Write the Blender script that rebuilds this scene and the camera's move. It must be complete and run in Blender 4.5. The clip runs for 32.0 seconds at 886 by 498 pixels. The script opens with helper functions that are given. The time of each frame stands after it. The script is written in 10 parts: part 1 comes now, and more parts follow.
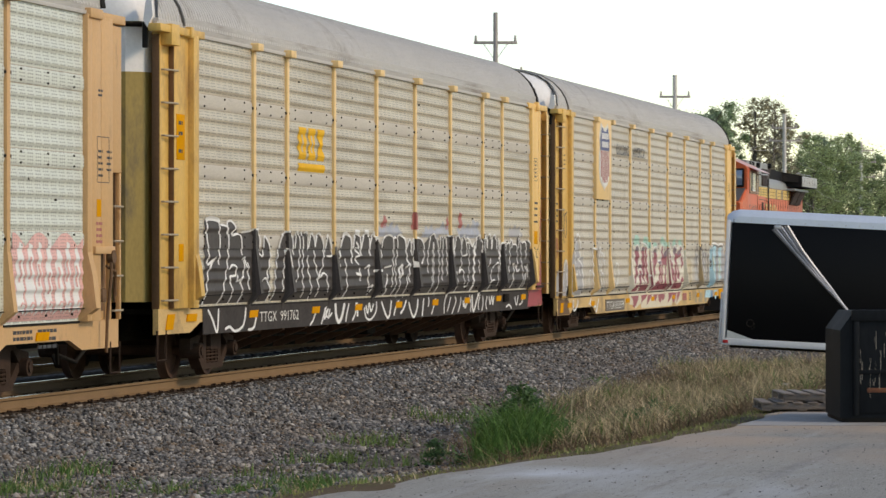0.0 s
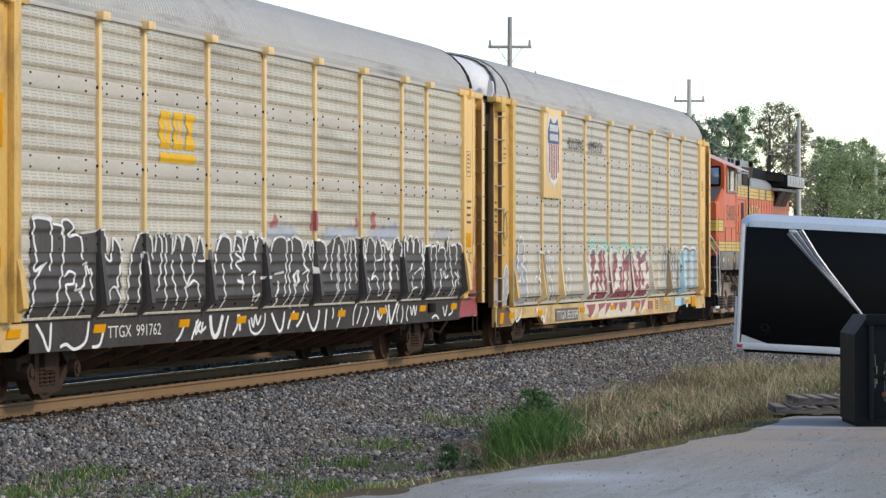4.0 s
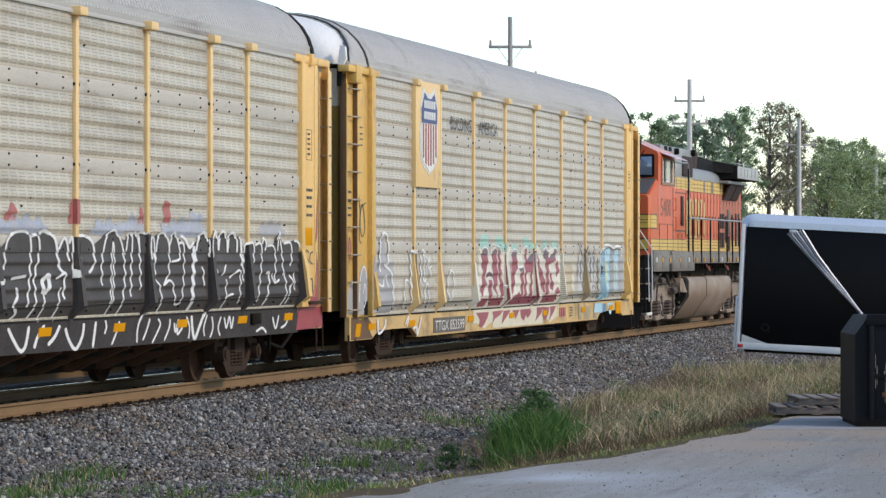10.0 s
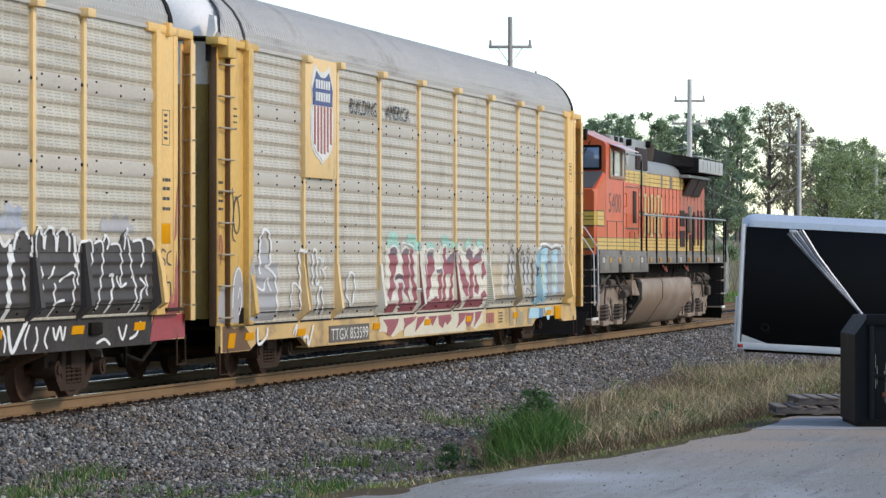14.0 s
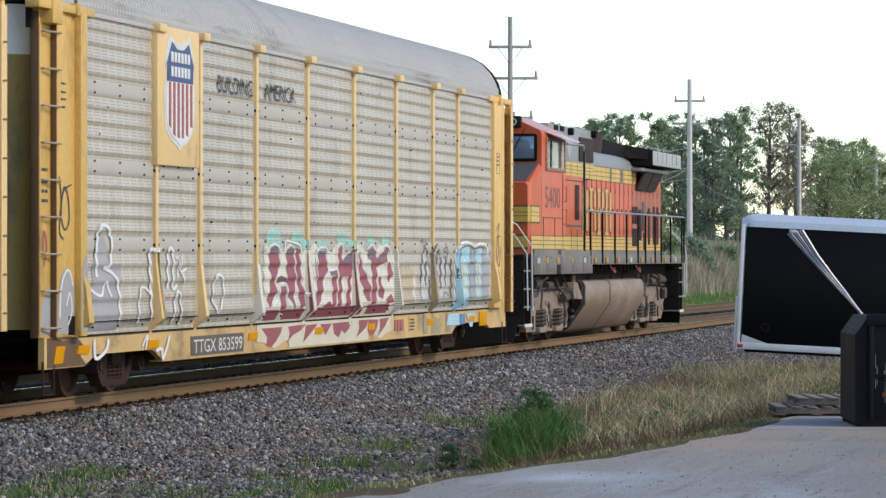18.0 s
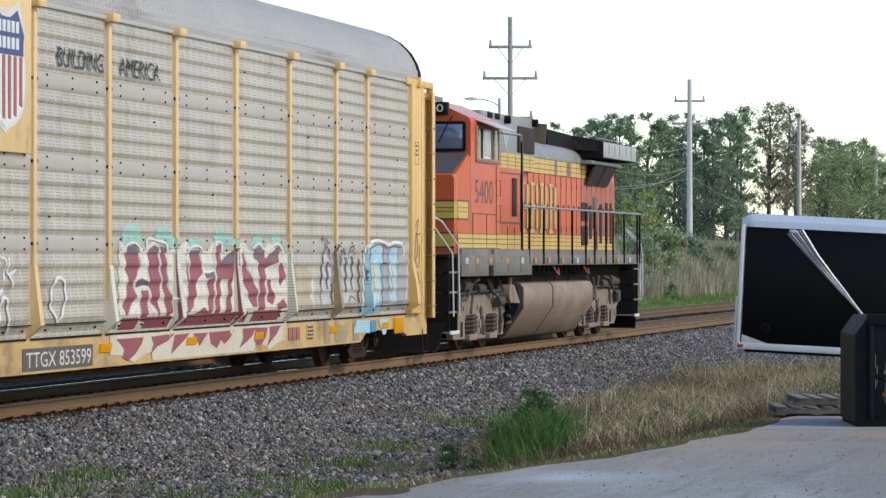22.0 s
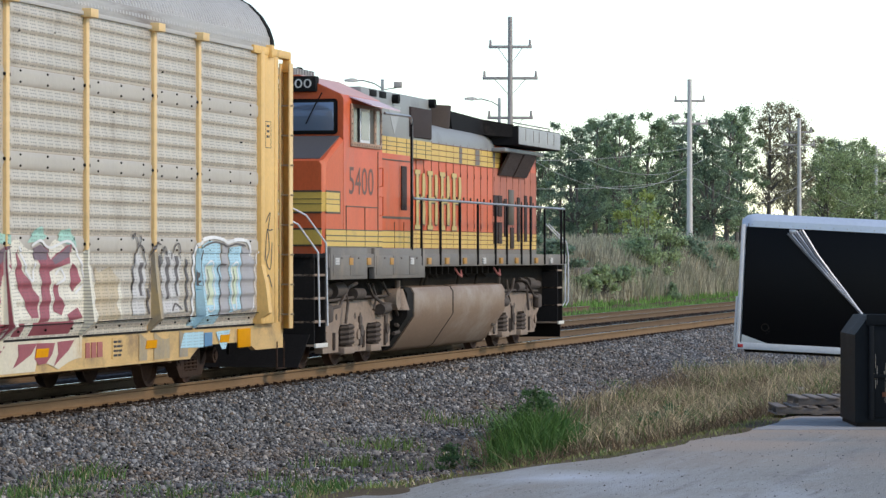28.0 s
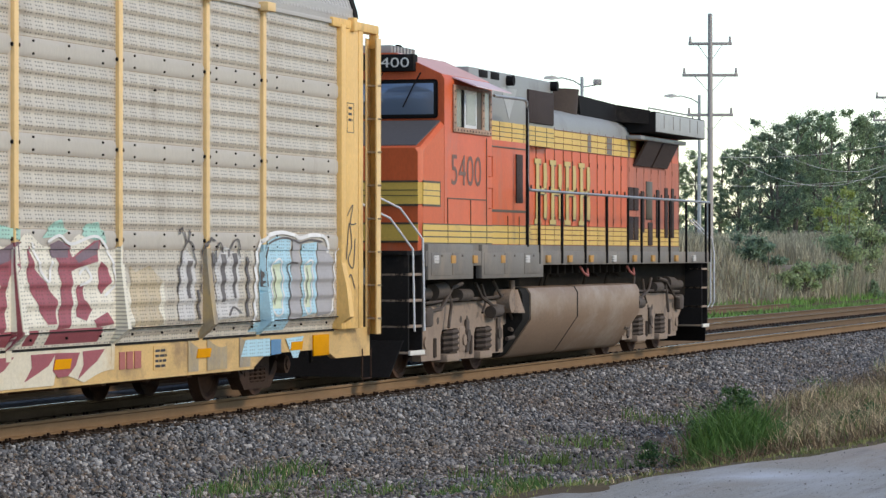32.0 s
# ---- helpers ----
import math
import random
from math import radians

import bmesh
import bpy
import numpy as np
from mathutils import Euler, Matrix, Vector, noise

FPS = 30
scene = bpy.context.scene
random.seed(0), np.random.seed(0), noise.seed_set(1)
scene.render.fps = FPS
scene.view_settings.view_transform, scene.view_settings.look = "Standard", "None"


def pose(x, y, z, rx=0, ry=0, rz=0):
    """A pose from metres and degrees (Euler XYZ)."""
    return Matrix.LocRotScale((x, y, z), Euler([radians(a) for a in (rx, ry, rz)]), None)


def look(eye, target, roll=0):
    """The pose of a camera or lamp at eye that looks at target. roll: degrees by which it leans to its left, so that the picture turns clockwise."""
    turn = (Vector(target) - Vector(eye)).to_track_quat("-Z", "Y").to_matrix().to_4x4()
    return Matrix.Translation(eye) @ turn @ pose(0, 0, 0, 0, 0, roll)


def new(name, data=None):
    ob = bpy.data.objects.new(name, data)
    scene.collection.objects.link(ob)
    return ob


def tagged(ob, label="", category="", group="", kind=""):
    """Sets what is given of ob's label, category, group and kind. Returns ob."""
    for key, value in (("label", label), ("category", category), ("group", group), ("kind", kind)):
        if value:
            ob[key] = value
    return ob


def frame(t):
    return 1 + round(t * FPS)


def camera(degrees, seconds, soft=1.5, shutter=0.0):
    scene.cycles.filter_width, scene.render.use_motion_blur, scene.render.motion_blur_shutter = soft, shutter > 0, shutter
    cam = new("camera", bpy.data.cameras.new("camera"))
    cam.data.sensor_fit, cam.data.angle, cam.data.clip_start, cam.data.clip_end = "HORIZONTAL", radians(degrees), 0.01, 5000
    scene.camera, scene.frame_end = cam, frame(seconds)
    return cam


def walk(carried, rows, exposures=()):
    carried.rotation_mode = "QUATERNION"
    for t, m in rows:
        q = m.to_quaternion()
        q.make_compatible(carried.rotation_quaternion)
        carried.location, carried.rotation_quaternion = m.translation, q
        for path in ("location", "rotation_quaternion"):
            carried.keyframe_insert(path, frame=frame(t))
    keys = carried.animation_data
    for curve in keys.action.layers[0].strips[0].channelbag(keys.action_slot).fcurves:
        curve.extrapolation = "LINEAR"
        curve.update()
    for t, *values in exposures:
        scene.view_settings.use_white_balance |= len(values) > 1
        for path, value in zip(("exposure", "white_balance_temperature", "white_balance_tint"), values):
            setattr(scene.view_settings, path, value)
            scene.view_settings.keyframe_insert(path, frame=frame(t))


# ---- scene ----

# ---- camera: on a tripod beside the line, panned by hand at the start and the end ----
cam = camera(14.86, 32.0, soft=1.4, shutter=0.4)
F = 6013.0
EYE = (0, -16.1, 1.876)


def aim(dx, dy):
    return pose(*EYE, 90.133 + math.degrees(dy / F), 0, -76.775 + math.degrees(dx / F))


PAN = [(0, -26, -7.5), (0.1, -9, -6.5), (0.2, 13, -4.5), (0.3, 27, -3.5), (0.4, 32.5, -3), (0.5, 33.5, -2.5), (0.6, 23, -2), (0.7, 14, -1.5),
       (0.8, 8, -1), (0.9, 4, -0.7), (1.0, 1.5, -0.5), (1.15, -4, -0.3), (1.4, -3.3, 0), (2.0, -1.3, 0), (3.5, -0.8, 0), (5.5, 0, 0), (28.4, 0, 0),
       (28.6, 2, 0), (28.7, 8, 0), (28.8, 24, -0.3), (28.9, 83, -0.8), (29.0, 190, -1.4), (29.1, 266, -1.6), (29.2, 328, -2), (29.3, 353, -2),
       (29.5, 362, -2), (30, 369, -3), (30.5, 362, -3.5), (31, 358, -4.5), (31.5, 356, -4.7), (32, 353, -4.5)]
walk(cam, [(t, aim(dx, dy)) for t, dx, dy in PAN], exposures=[(0, 0.15, 8500, 12), (1.0, 0.36, 8500, 12), (2, 0.38, 8300, 12), (3.5, 0.36, 7650, 11), (5.5, 0.36, 7250, 11), (28.5, 0.34, 7150, 11), (29.5, 0.31, 7200, 12), (32, 0.30, 7350, 12)])

# ---- light: hazy late-afternoon sky, soft sun on the camera side of the line ----
world = bpy.data.worlds.new("world")
scene.world = world
world.use_nodes = True
wn = world.node_tree.nodes
sky = wn.new("ShaderNodeTexSky")
sky.sky_type, sky.sun_disc = "NISHITA", False
SUN = Vector((-0.10, -0.82, 0.57)).normalized()
sky.sun_elevation, sky.sun_rotation = math.asin(SUN.z), math.atan2(SUN.x, SUN.y)
sky.air_density, sky.dust_density, sky.ozone_density = 1.0, 0.3, 1.5
sky.altitude = 1500
world.node_tree.links.new(sky.outputs[0], wn["Background"].inputs[0])
wn["Background"].inputs[1].default_value = 0.19
sun_data = bpy.data.lights.new("sun", "SUN")
sun_data.energy, sun_data.angle, sun_data.color = 1.46, radians(10), (1.0, 0.885, 0.745)
sun = new("sun", sun_data)
sun.matrix_world = look(SUN * 80, (0, 0, 0))


# ---- materials ----
def node(nt, kind, **kw):
    n = nt.nodes.new(kind)
    for k, v in kw.items():
        n.inputs[k].default_value = v
    return n


def mat(name, base, rough=0.6, metal=0.0, vary=0.25, scale=3.0, fine=40.0, bump=0.1, dirt=None, dirt_amount=0.4, dirt_scale=1.5, stretch=(1, 1, 1),
        island=0.0, spec=0.5, per_object=0.0, thin=0.0):
    """Base colour with two scales of variation, a dirt colour in patches and a fine bump."""
    m = bpy.data.materials.new(name)
    m.use_nodes = True
    nt = m.node_tree
    b = nt.nodes["Principled BSDF"]
    link = nt.links.new
    co = nt.nodes.new("ShaderNodeTexCoord")
    mp = node(nt, "ShaderNodeMapping", Scale=stretch)
    link(co.outputs["Object"], mp.inputs["Vector"])
    n1 = node(nt, "ShaderNodeTexNoise", Scale=scale, Detail=5.0, Roughness=0.6)
    n2 = node(nt, "ShaderNodeTexNoise", Scale=fine, Detail=3.0, Roughness=0.6)
    for n in (n1, n2):
        link(mp.outputs[0], n.inputs["Vector"])
    add = nt.nodes.new("ShaderNodeMath")
    add.operation = "ADD"
    link(n1.outputs["Fac"], add.inputs[0])
    link(n2.outputs["Fac"], add.inputs[1])
    rng = node(nt, "ShaderNodeMapRange")
    for i, v in zip((1, 2, 3, 4), (0.6, 1.4, 1 - vary, 1 + vary)):
        rng.inputs[i].default_value = v
    link(add.outputs[0], rng.inputs[0])
    val = rng.outputs[0]
    for amount, src in ((island, "geo"), (per_object, "obj")):
        if amount:
            g = nt.nodes.new("ShaderNodeNewGeometry" if src == "geo" else "ShaderNodeObjectInfo")
            r2 = node(nt, "ShaderNodeMapRange")
            r2.inputs[3].default_value, r2.inputs[4].default_value = 1 - amount, 1 + amount
            link(g.outputs["Random Per Island" if src == "geo" else "Random"], r2.inputs[0])
            mul = nt.nodes.new("ShaderNodeMath")
            mul.operation = "MULTIPLY"
            link(val, mul.inputs[0])
            link(r2.outputs[0], mul.inputs[1])
            val = mul.outputs[0]
    hsv = nt.nodes.new("ShaderNodeHueSaturation")
    hsv.inputs["Color"].default_value = (*base, 1)
    link(val, hsv.inputs["Value"])
    col = hsv.outputs[0]
    if dirt:
        n3 = node(nt, "ShaderNodeTexNoise", Scale=dirt_scale, Detail=8.0, Roughness=0.7)
        link(mp.outputs[0], n3.inputs["Vector"])
        r3 = node(nt, "ShaderNodeMapRange")
        for i, v in zip((1, 2, 3, 4), (0.66 - 0.4 * dirt_amount, 0.86 - 0.4 * dirt_amount, 0, 0.9)):
            r3.inputs[i].default_value = v
        link(n3.outputs["Fac"], r3.inputs[0])
        mix = nt.nodes.new("ShaderNodeMix")
        mix.data_type = "RGBA"
        link(r3.outputs[0], mix.inputs["Factor"])
        link(col, mix.inputs["A"])
        mix.inputs["B"].default_value = (*dirt, 1)
        col = mix.outputs["Result"]
    link(col, b.inputs["Base Color"])
    b.inputs["Roughness"].default_value = rough
    b.inputs["Metallic"].default_value = metal
    b.inputs["Specular IOR Level"].default_value = spec
    if bump:
        bp = node(nt, "ShaderNodeBump", Strength=bump, Distance=0.02)
        link(n2.outputs["Fac"], bp.inputs["Height"])
        link(bp.outputs[0], b.inputs["Normal"])
    if thin:
        tr = nt.nodes.new("ShaderNodeBsdfTranslucent")
        link(col, tr.inputs["Color"])
        ms = node(nt, "ShaderNodeMixShader", Fac=thin)
        link(b.outputs[0], ms.inputs[1])
        link(tr.outputs[0], ms.inputs[2])
        link(ms.outputs[0], nt.nodes["Material Output"].inputs["Surface"])
    return m


def perforate(m, pitch_x, pitch_z, radius, strength=0.72):
    """Rows of small punched slots, dark, in narrow columns along a galvanised panel."""
    nt = m.node_tree
    link = nt.links.new
    b = nt.nodes["Principled BSDF"]
    old = b.inputs["Base Color"].links[0].from_socket
    co = nt.nodes.new("ShaderNodeTexCoord")
    sep = nt.nodes.new("ShaderNodeSeparateXYZ")
    link(co.outputs["Object"], sep.inputs[0])

    def math_node(op, a, c=None):
        n = nt.nodes.new("ShaderNodeMath")
        n.operation = op
        for i, v in enumerate((a, c)):
            if v is None:
                continue
            if isinstance(v, (int, float)):
                n.inputs[i].default_value = v
            else:
                link(v, n.inputs[i])
        return n.outputs[0]
    dx = math_node("ABSOLUTE", math_node("SUBTRACT", math_node("FRACT", math_node("MULTIPLY", sep.outputs[0], 1 / pitch_x)), 0.5))
    dz = math_node("ABSOLUTE", math_node("SUBTRACT", math_node("FRACT", math_node("MULTIPLY", sep.outputs[2], 1 / pitch_z)), 0.5))
    hole = math_node("MULTIPLY", math_node("LESS_THAN", dx, radius / pitch_x), math_node("LESS_THAN", dz, 0.42 * radius / pitch_z))
    group = math_node("FRACT", math_node("MULTIPLY", sep.outputs[0], 0.25 / pitch_x))
    hole = math_node("MULTIPLY", hole, math_node("LESS_THAN", group, 0.78))
    hole = math_node("MULTIPLY", hole, strength)
    mix = nt.nodes.new("ShaderNodeMix")
    mix.data_type = "RGBA"
    link(hole, mix.inputs["Factor"])
    link(old, mix.inputs["A"])
    mix.inputs["B"].default_value = (0.05, 0.05, 0.045, 1)
    link(mix.outputs["Result"], b.inputs["Base Color"])
    return m


GRIME = (0.10, 0.085, 0.065)
RUST = (0.13, 0.065, 0.035)
galv = perforate(mat("galvanised_sheet", (0.59, 0.52, 0.41), 0.45, 0.2, 0.18, 0.8, 25, 0.05, (0.38, 0.315, 0.235), 0.42, 0.9, (0.3, 1, 2.2)), 0.075, 0.043, 0.019)
galv_plain = mat("galvanised_band", (0.54, 0.49, 0.415), 0.6, 0.05, 0.15, 0.8, 25, 0.05, GRIME, 0.12, 0.9, (0.5, 1, 2))
galv_pale = perforate(mat("pale_galvanised_sheet", (0.66, 0.685, 0.61), 0.5, 0.15, 0.12, 0.8, 25, 0.05, GRIME, 0.1, 0.9, (0.5, 1, 2)), 0.075, 0.043, 0.019)
yellow = mat("yellow_paint", (0.85, 0.53, 0.18), 0.55, 0, 0.16, 1.2, 30, 0.05, (0.34, 0.18, 0.07), 0.26, 1.6, (1, 1, 0.45))
tan = mat("faded_tan_paint", (0.62, 0.37, 0.17), 0.6, 0, 0.12, 1.2, 30, 0.05, RUST, 0.15, 1.8, (1, 1, 0.5))
sill_grey = mat("grey_sill_overpaint", (0.33, 0.28, 0.21), 0.65, 0, 0.3, 2.5, 30, 0.05, (0.50, 0.36, 0.17), 0.5, 2.2, (1, 1, 0.6))
sill_yellow = mat("grimy_sill_paint", (0.66, 0.43, 0.17), 0.6, 0, 0.2, 1.5, 30, 0.05, (0.27, 0.17, 0.09), 0.42, 1.3, (0.8, 1, 1.2))
rung_mat = mat("worn_rung_steel", (0.42, 0.34, 0.24), 0.6, 0.2, 0.2, 3, 30, 0.05)
yellow_gold = mat("golden_yellow_end_paint", (0.70, 0.43, 0.115), 0.55, 0, 0.18, 1.2, 30, 0.05, (0.26, 0.12, 0.045), 0.34, 1.4, (1, 1, 0.4))
# Yellow with grime patches; the gap's shade is darkened into the base colour.
yellow_dark = mat("grimy_gap_shaded_yellow", (0.37, 0.265, 0.08), 0.65, 0, 0.2, 1.5, 30, 0.05, GRIME, 0.35, 1.5, (1, 1, 0.4))
recess = mat("rusty_brown_steel", (0.16, 0.085, 0.04), 0.75, 0.1, 0.25, 2, 30, 0.1)
# Dark tone that paints shade into the roof grooves; the roof seam shares it.
rib_mat = mat("roof_groove_shade_and_seam", (0.12, 0.112, 0.10), 0.6, 0.0, 0.2, 2, 20, 0.05)
streak_mat = mat("rusty_drip_stain", (0.40, 0.30, 0.205), 0.7, 0, 0.2, 3, 30, 0.02, (0.55, 0.49, 0.41), 0.4, 4)
yellow_pale = mat("pale_yellow_paint", (0.85, 0.585, 0.27), 0.55, 0, 0.10, 1.2, 30, 0.04, (0.30, 0.17, 0.07), 0.10, 1.6, (1, 1, 0.45))
galv_light_plain = mat("light_galvanised_band", (0.52, 0.47, 0.40), 0.5, 0.1, 0.10, 0.8, 30, 0.05, (0.30, 0.23, 0.16), 0.15, 1.2, (1, 1, 0.4))
galv_light = perforate(mat("light_galvanised_sheet", (0.59, 0.52, 0.425), 0.45, 0.2, 0.15, 0.8, 30, 0.05, (0.33, 0.26, 0.19), 0.28, 1.2, (1, 1, 0.4)), 0.075, 0.043, 0.019)
roof_mat = mat("weathered_roof_sheet", (0.54, 0.52, 0.49), 0.55, 0.1, 0.12, 0.5, 20, 0.05, (0.25, 0.21, 0.17), 0.25, 0.5)
hood_grey = mat("pale_grey_sheet", (0.50, 0.47, 0.43), 0.55, 0.0, 0.1, 1, 20, 0.03)
black_steel = mat("black_steel", (0.020, 0.018, 0.016), 0.8, 0.0, 0.4, 3, 40, 0.15, (0.08, 0.06, 0.04), 0.25, spec=0.1)
hood_white = mat("white_sheet", (0.84, 0.83, 0.81), 0.5, 0, 0.1, 1, 20, 0.03)
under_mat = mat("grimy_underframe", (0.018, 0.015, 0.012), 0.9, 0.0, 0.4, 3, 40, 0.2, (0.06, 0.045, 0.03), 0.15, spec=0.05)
truck_mat = mat("rusty_cast_steel", (0.055, 0.034, 0.025), 0.85, 0.0, 0.3, 4, 40, 0.2, (0.04, 0.028, 0.02), 0.4, spec=0.1)
wheel_mat = mat("rusty_wheel_steel", (0.085, 0.045, 0.03), 0.75, 0.1, 0.3, 4, 40, 0.1, spec=0.15)
dull_mark = mat("dull_orange_reflector", (0.52, 0.27, 0.07), 0.7, 0, 0.2, 5, 40, 0.02, (0.3, 0.2, 0.12), 0.3)
orange_mark = mat("orange_yellow_reflector", (0.70, 0.30, 0.004), 0.8, 0, 0.1, 5, 40, 0.02, spec=0.1)
white_mark = mat("white_marking", (0.72, 0.70, 0.64), 0.6, 0, 0.15, 4, 40, 0.02)
black_mark = mat("black_marking", (0.04, 0.04, 0.045), 0.6, 0, 0.2, 4, 40, 0.02)
paint_black = mat("black_spray_paint", (0.072, 0.062, 0.057), 0.6, 0, 0.3, 2, 20, 0.02, (0.12, 0.105, 0.095), 0.25, spec=0.25)
sill_black = mat("matt_black_sill_paint", (0.062, 0.055, 0.052), 0.85, 0, 0.35, 2, 20, 0.02, (0.075, 0.06, 0.055), 0.25, spec=0.08)
paint_white = mat("white_spray_paint", (0.80, 0.79, 0.76), 0.6, 0, 0.1, 4, 40, 0.02)
paint_maroon = mat("maroon_spray_paint", (0.36, 0.095, 0.115), 0.6, 0, 0.2, 2, 30, 0.02)
paint_slate = mat("slate_spray_paint", (0.19, 0.13, 0.15), 0.6, 0, 0.2, 2, 30, 0.02)
paint_cream = mat("cream_spray_paint", (0.80, 0.75, 0.62), 0.6, 0, 0.12, 2, 30, 0.02)
paint_mint = mat("mint_spray_paint", (0.38, 0.62, 0.52), 0.6, 0, 0.15, 2, 30, 0.02)
paint_blue = mat("pale_blue_spray_paint", (0.42, 0.66, 0.75), 0.6, 0, 0.12, 2, 30, 0.02)
ghost_black = mat("faded_black_spray_paint", (0.13, 0.115, 0.11), 0.65, 0, 0.3, 3, 30, 0.02, (0.35, 0.32, 0.29), 0.25, 3.0)
paint_pale_lime = mat("pale_lime_spray_paint", (0.62, 0.70, 0.50), 0.6, 0, 0.15, 2, 30, 0.02)
paint_deep = mat("deep_blue_spray_paint", (0.10, 0.25, 0.42), 0.6, 0, 0.15, 2, 30, 0.02)
paint_pink = mat("pink_spray_paint", (0.80, 0.46, 0.42), 0.6, 0, 0.15, 2, 30, 0.02)
paint_red = mat("red_spray_paint", (0.42, 0.13, 0.11), 0.6, 0, 0.2, 2, 30, 0.02)
deep_red = mat("deep_red_spray_paint", (0.36, 0.055, 0.065), 0.6, 0, 0.25, 2, 30, 0.02, (0.12, 0.03, 0.03), 0.3, 2.0)
paint_lilac = mat("lilac_spray_paint", (0.40, 0.385, 0.385), 0.6, 0, 0.15, 2, 30, 0.02)
sill_cream = mat("cream_sill_paint", (0.70, 0.63, 0.48), 0.6, 0, 0.15, 2, 30, 0.02, (0.62, 0.42, 0.2), 0.3, 1.5)
SILL_MAROON = mat("maroon_sill_paint", (0.34, 0.085, 0.10), 0.6, 0, 0.2, 2, 30, 0.02)
for sprayed in (paint_maroon, paint_cream, paint_blue, paint_mint, paint_pink):
    perforate(sprayed, 0.075, 0.043, 0.019, 0.5)
paint_fade = mat("faded_white_spray_paint", (0.60, 0.58, 0.55), 0.6, 0, 0.2, 2, 30, 0.02, (0.35, 0.32, 0.30), 0.3, 2.0)
paint_tan = mat("faded_tan_overspray", (0.58, 0.47, 0.31), 0.6, 0, 0.2, 2, 30, 0.02, (0.42, 0.38, 0.32), 0.4, 3.0)
for sprayed in (paint_fade, paint_tan):
    perforate(sprayed, 0.075, 0.043, 0.019, 0.6)
# Lighter than the side's black: sky sheen on the sloped feet painted in.
post_black = mat("sky_sheen_black_post_paint", (0.085, 0.068, 0.062), 0.6, 0, 0.25, 2, 20, 0.02, (0.05, 0.045, 0.04), 0.2)
loco_orange = mat("orange_enamel", (0.66, 0.115, 0.032), 0.5, 0, 0.14, 0.8, 25, 0.02, (0.42, 0.15, 0.09), 0.25, 0.9, (1.5, 1.5, 0.5))
loco_yellow = mat("yellow_enamel", (0.70, 0.46, 0.10), 0.45, 0, 0.12, 0.8, 25, 0.02, (0.25, 0.18, 0.07), 0.2, 1.2)
loco_line = mat("dark_pinstripe", (0.075, 0.055, 0.035), 0.5, 0, 0.1, 3, 25, 0.02)
loco_grey = mat("dusty_grey_enamel", (0.185, 0.165, 0.145), 0.6, 0, 0.2, 1, 25, 0.03, (0.27, 0.22, 0.17), 0.4, 1.5)
loco_pale = mat("pale_grey_enamel", (0.29, 0.30, 0.29), 0.5, 0, 0.12, 0.8, 25, 0.03, (0.14, 0.13, 0.12), 0.25, 0.8)
loco_black = mat("black_enamel", (0.015, 0.014, 0.014), 0.7, 0, 0.3, 2, 30, 0.05, (0.06, 0.05, 0.04), 0.15, spec=0.08)
cream_letter = mat("cream_yellow_enamel", (0.58, 0.43, 0.14), 0.45, 0, 0.1, 2, 25, 0.02)
tank_mat = mat("dusty_tank_steel", (0.255, 0.168, 0.112), 0.55, 0.1, 0.2, 0.8, 25, 0.05, (0.40, 0.33, 0.27), 0.35, 0.9, (0.5, 1, 0.8))
bogie_mat = mat("dusty_bogie_steel", (0.29, 0.215, 0.16), 0.8, 0.0, 0.25, 3, 35, 0.15, (0.05, 0.04, 0.032), 0.3, 3)
grille_mat = mat("dark_mesh", (0.042, 0.026, 0.022), 0.8, 0.0, 0.2, 6, 200, 0.4)
steel_rail = mat("rail_top_steel", (0.68, 0.68, 0.68), 0.16, 1.0, 0.1, 3, 40, 0.0)
rail_rust = mat("rail_side_rust", (0.235, 0.148, 0.08), 0.85, 0.0, 0.16, 1.5, 30, 0.1, spec=0.15)
rail_dark = mat("dark_rail_rust", (0.17, 0.115, 0.072), 0.85, 0.0, 0.16, 1.5, 30, 0.1, spec=0.1)
tie_mat = mat("old_timber_tie", (0.06, 0.045, 0.035), 0.9, 0, 0.35, 4, 40, 0.3, per_object=0.3, stretch=(4, 1, 1), spec=0.0)
spike_mat = mat("rusty_spikes", (0.045, 0.028, 0.02), 0.85, 0.0, 0.3, 5, 40, 0.1, spec=0.1)
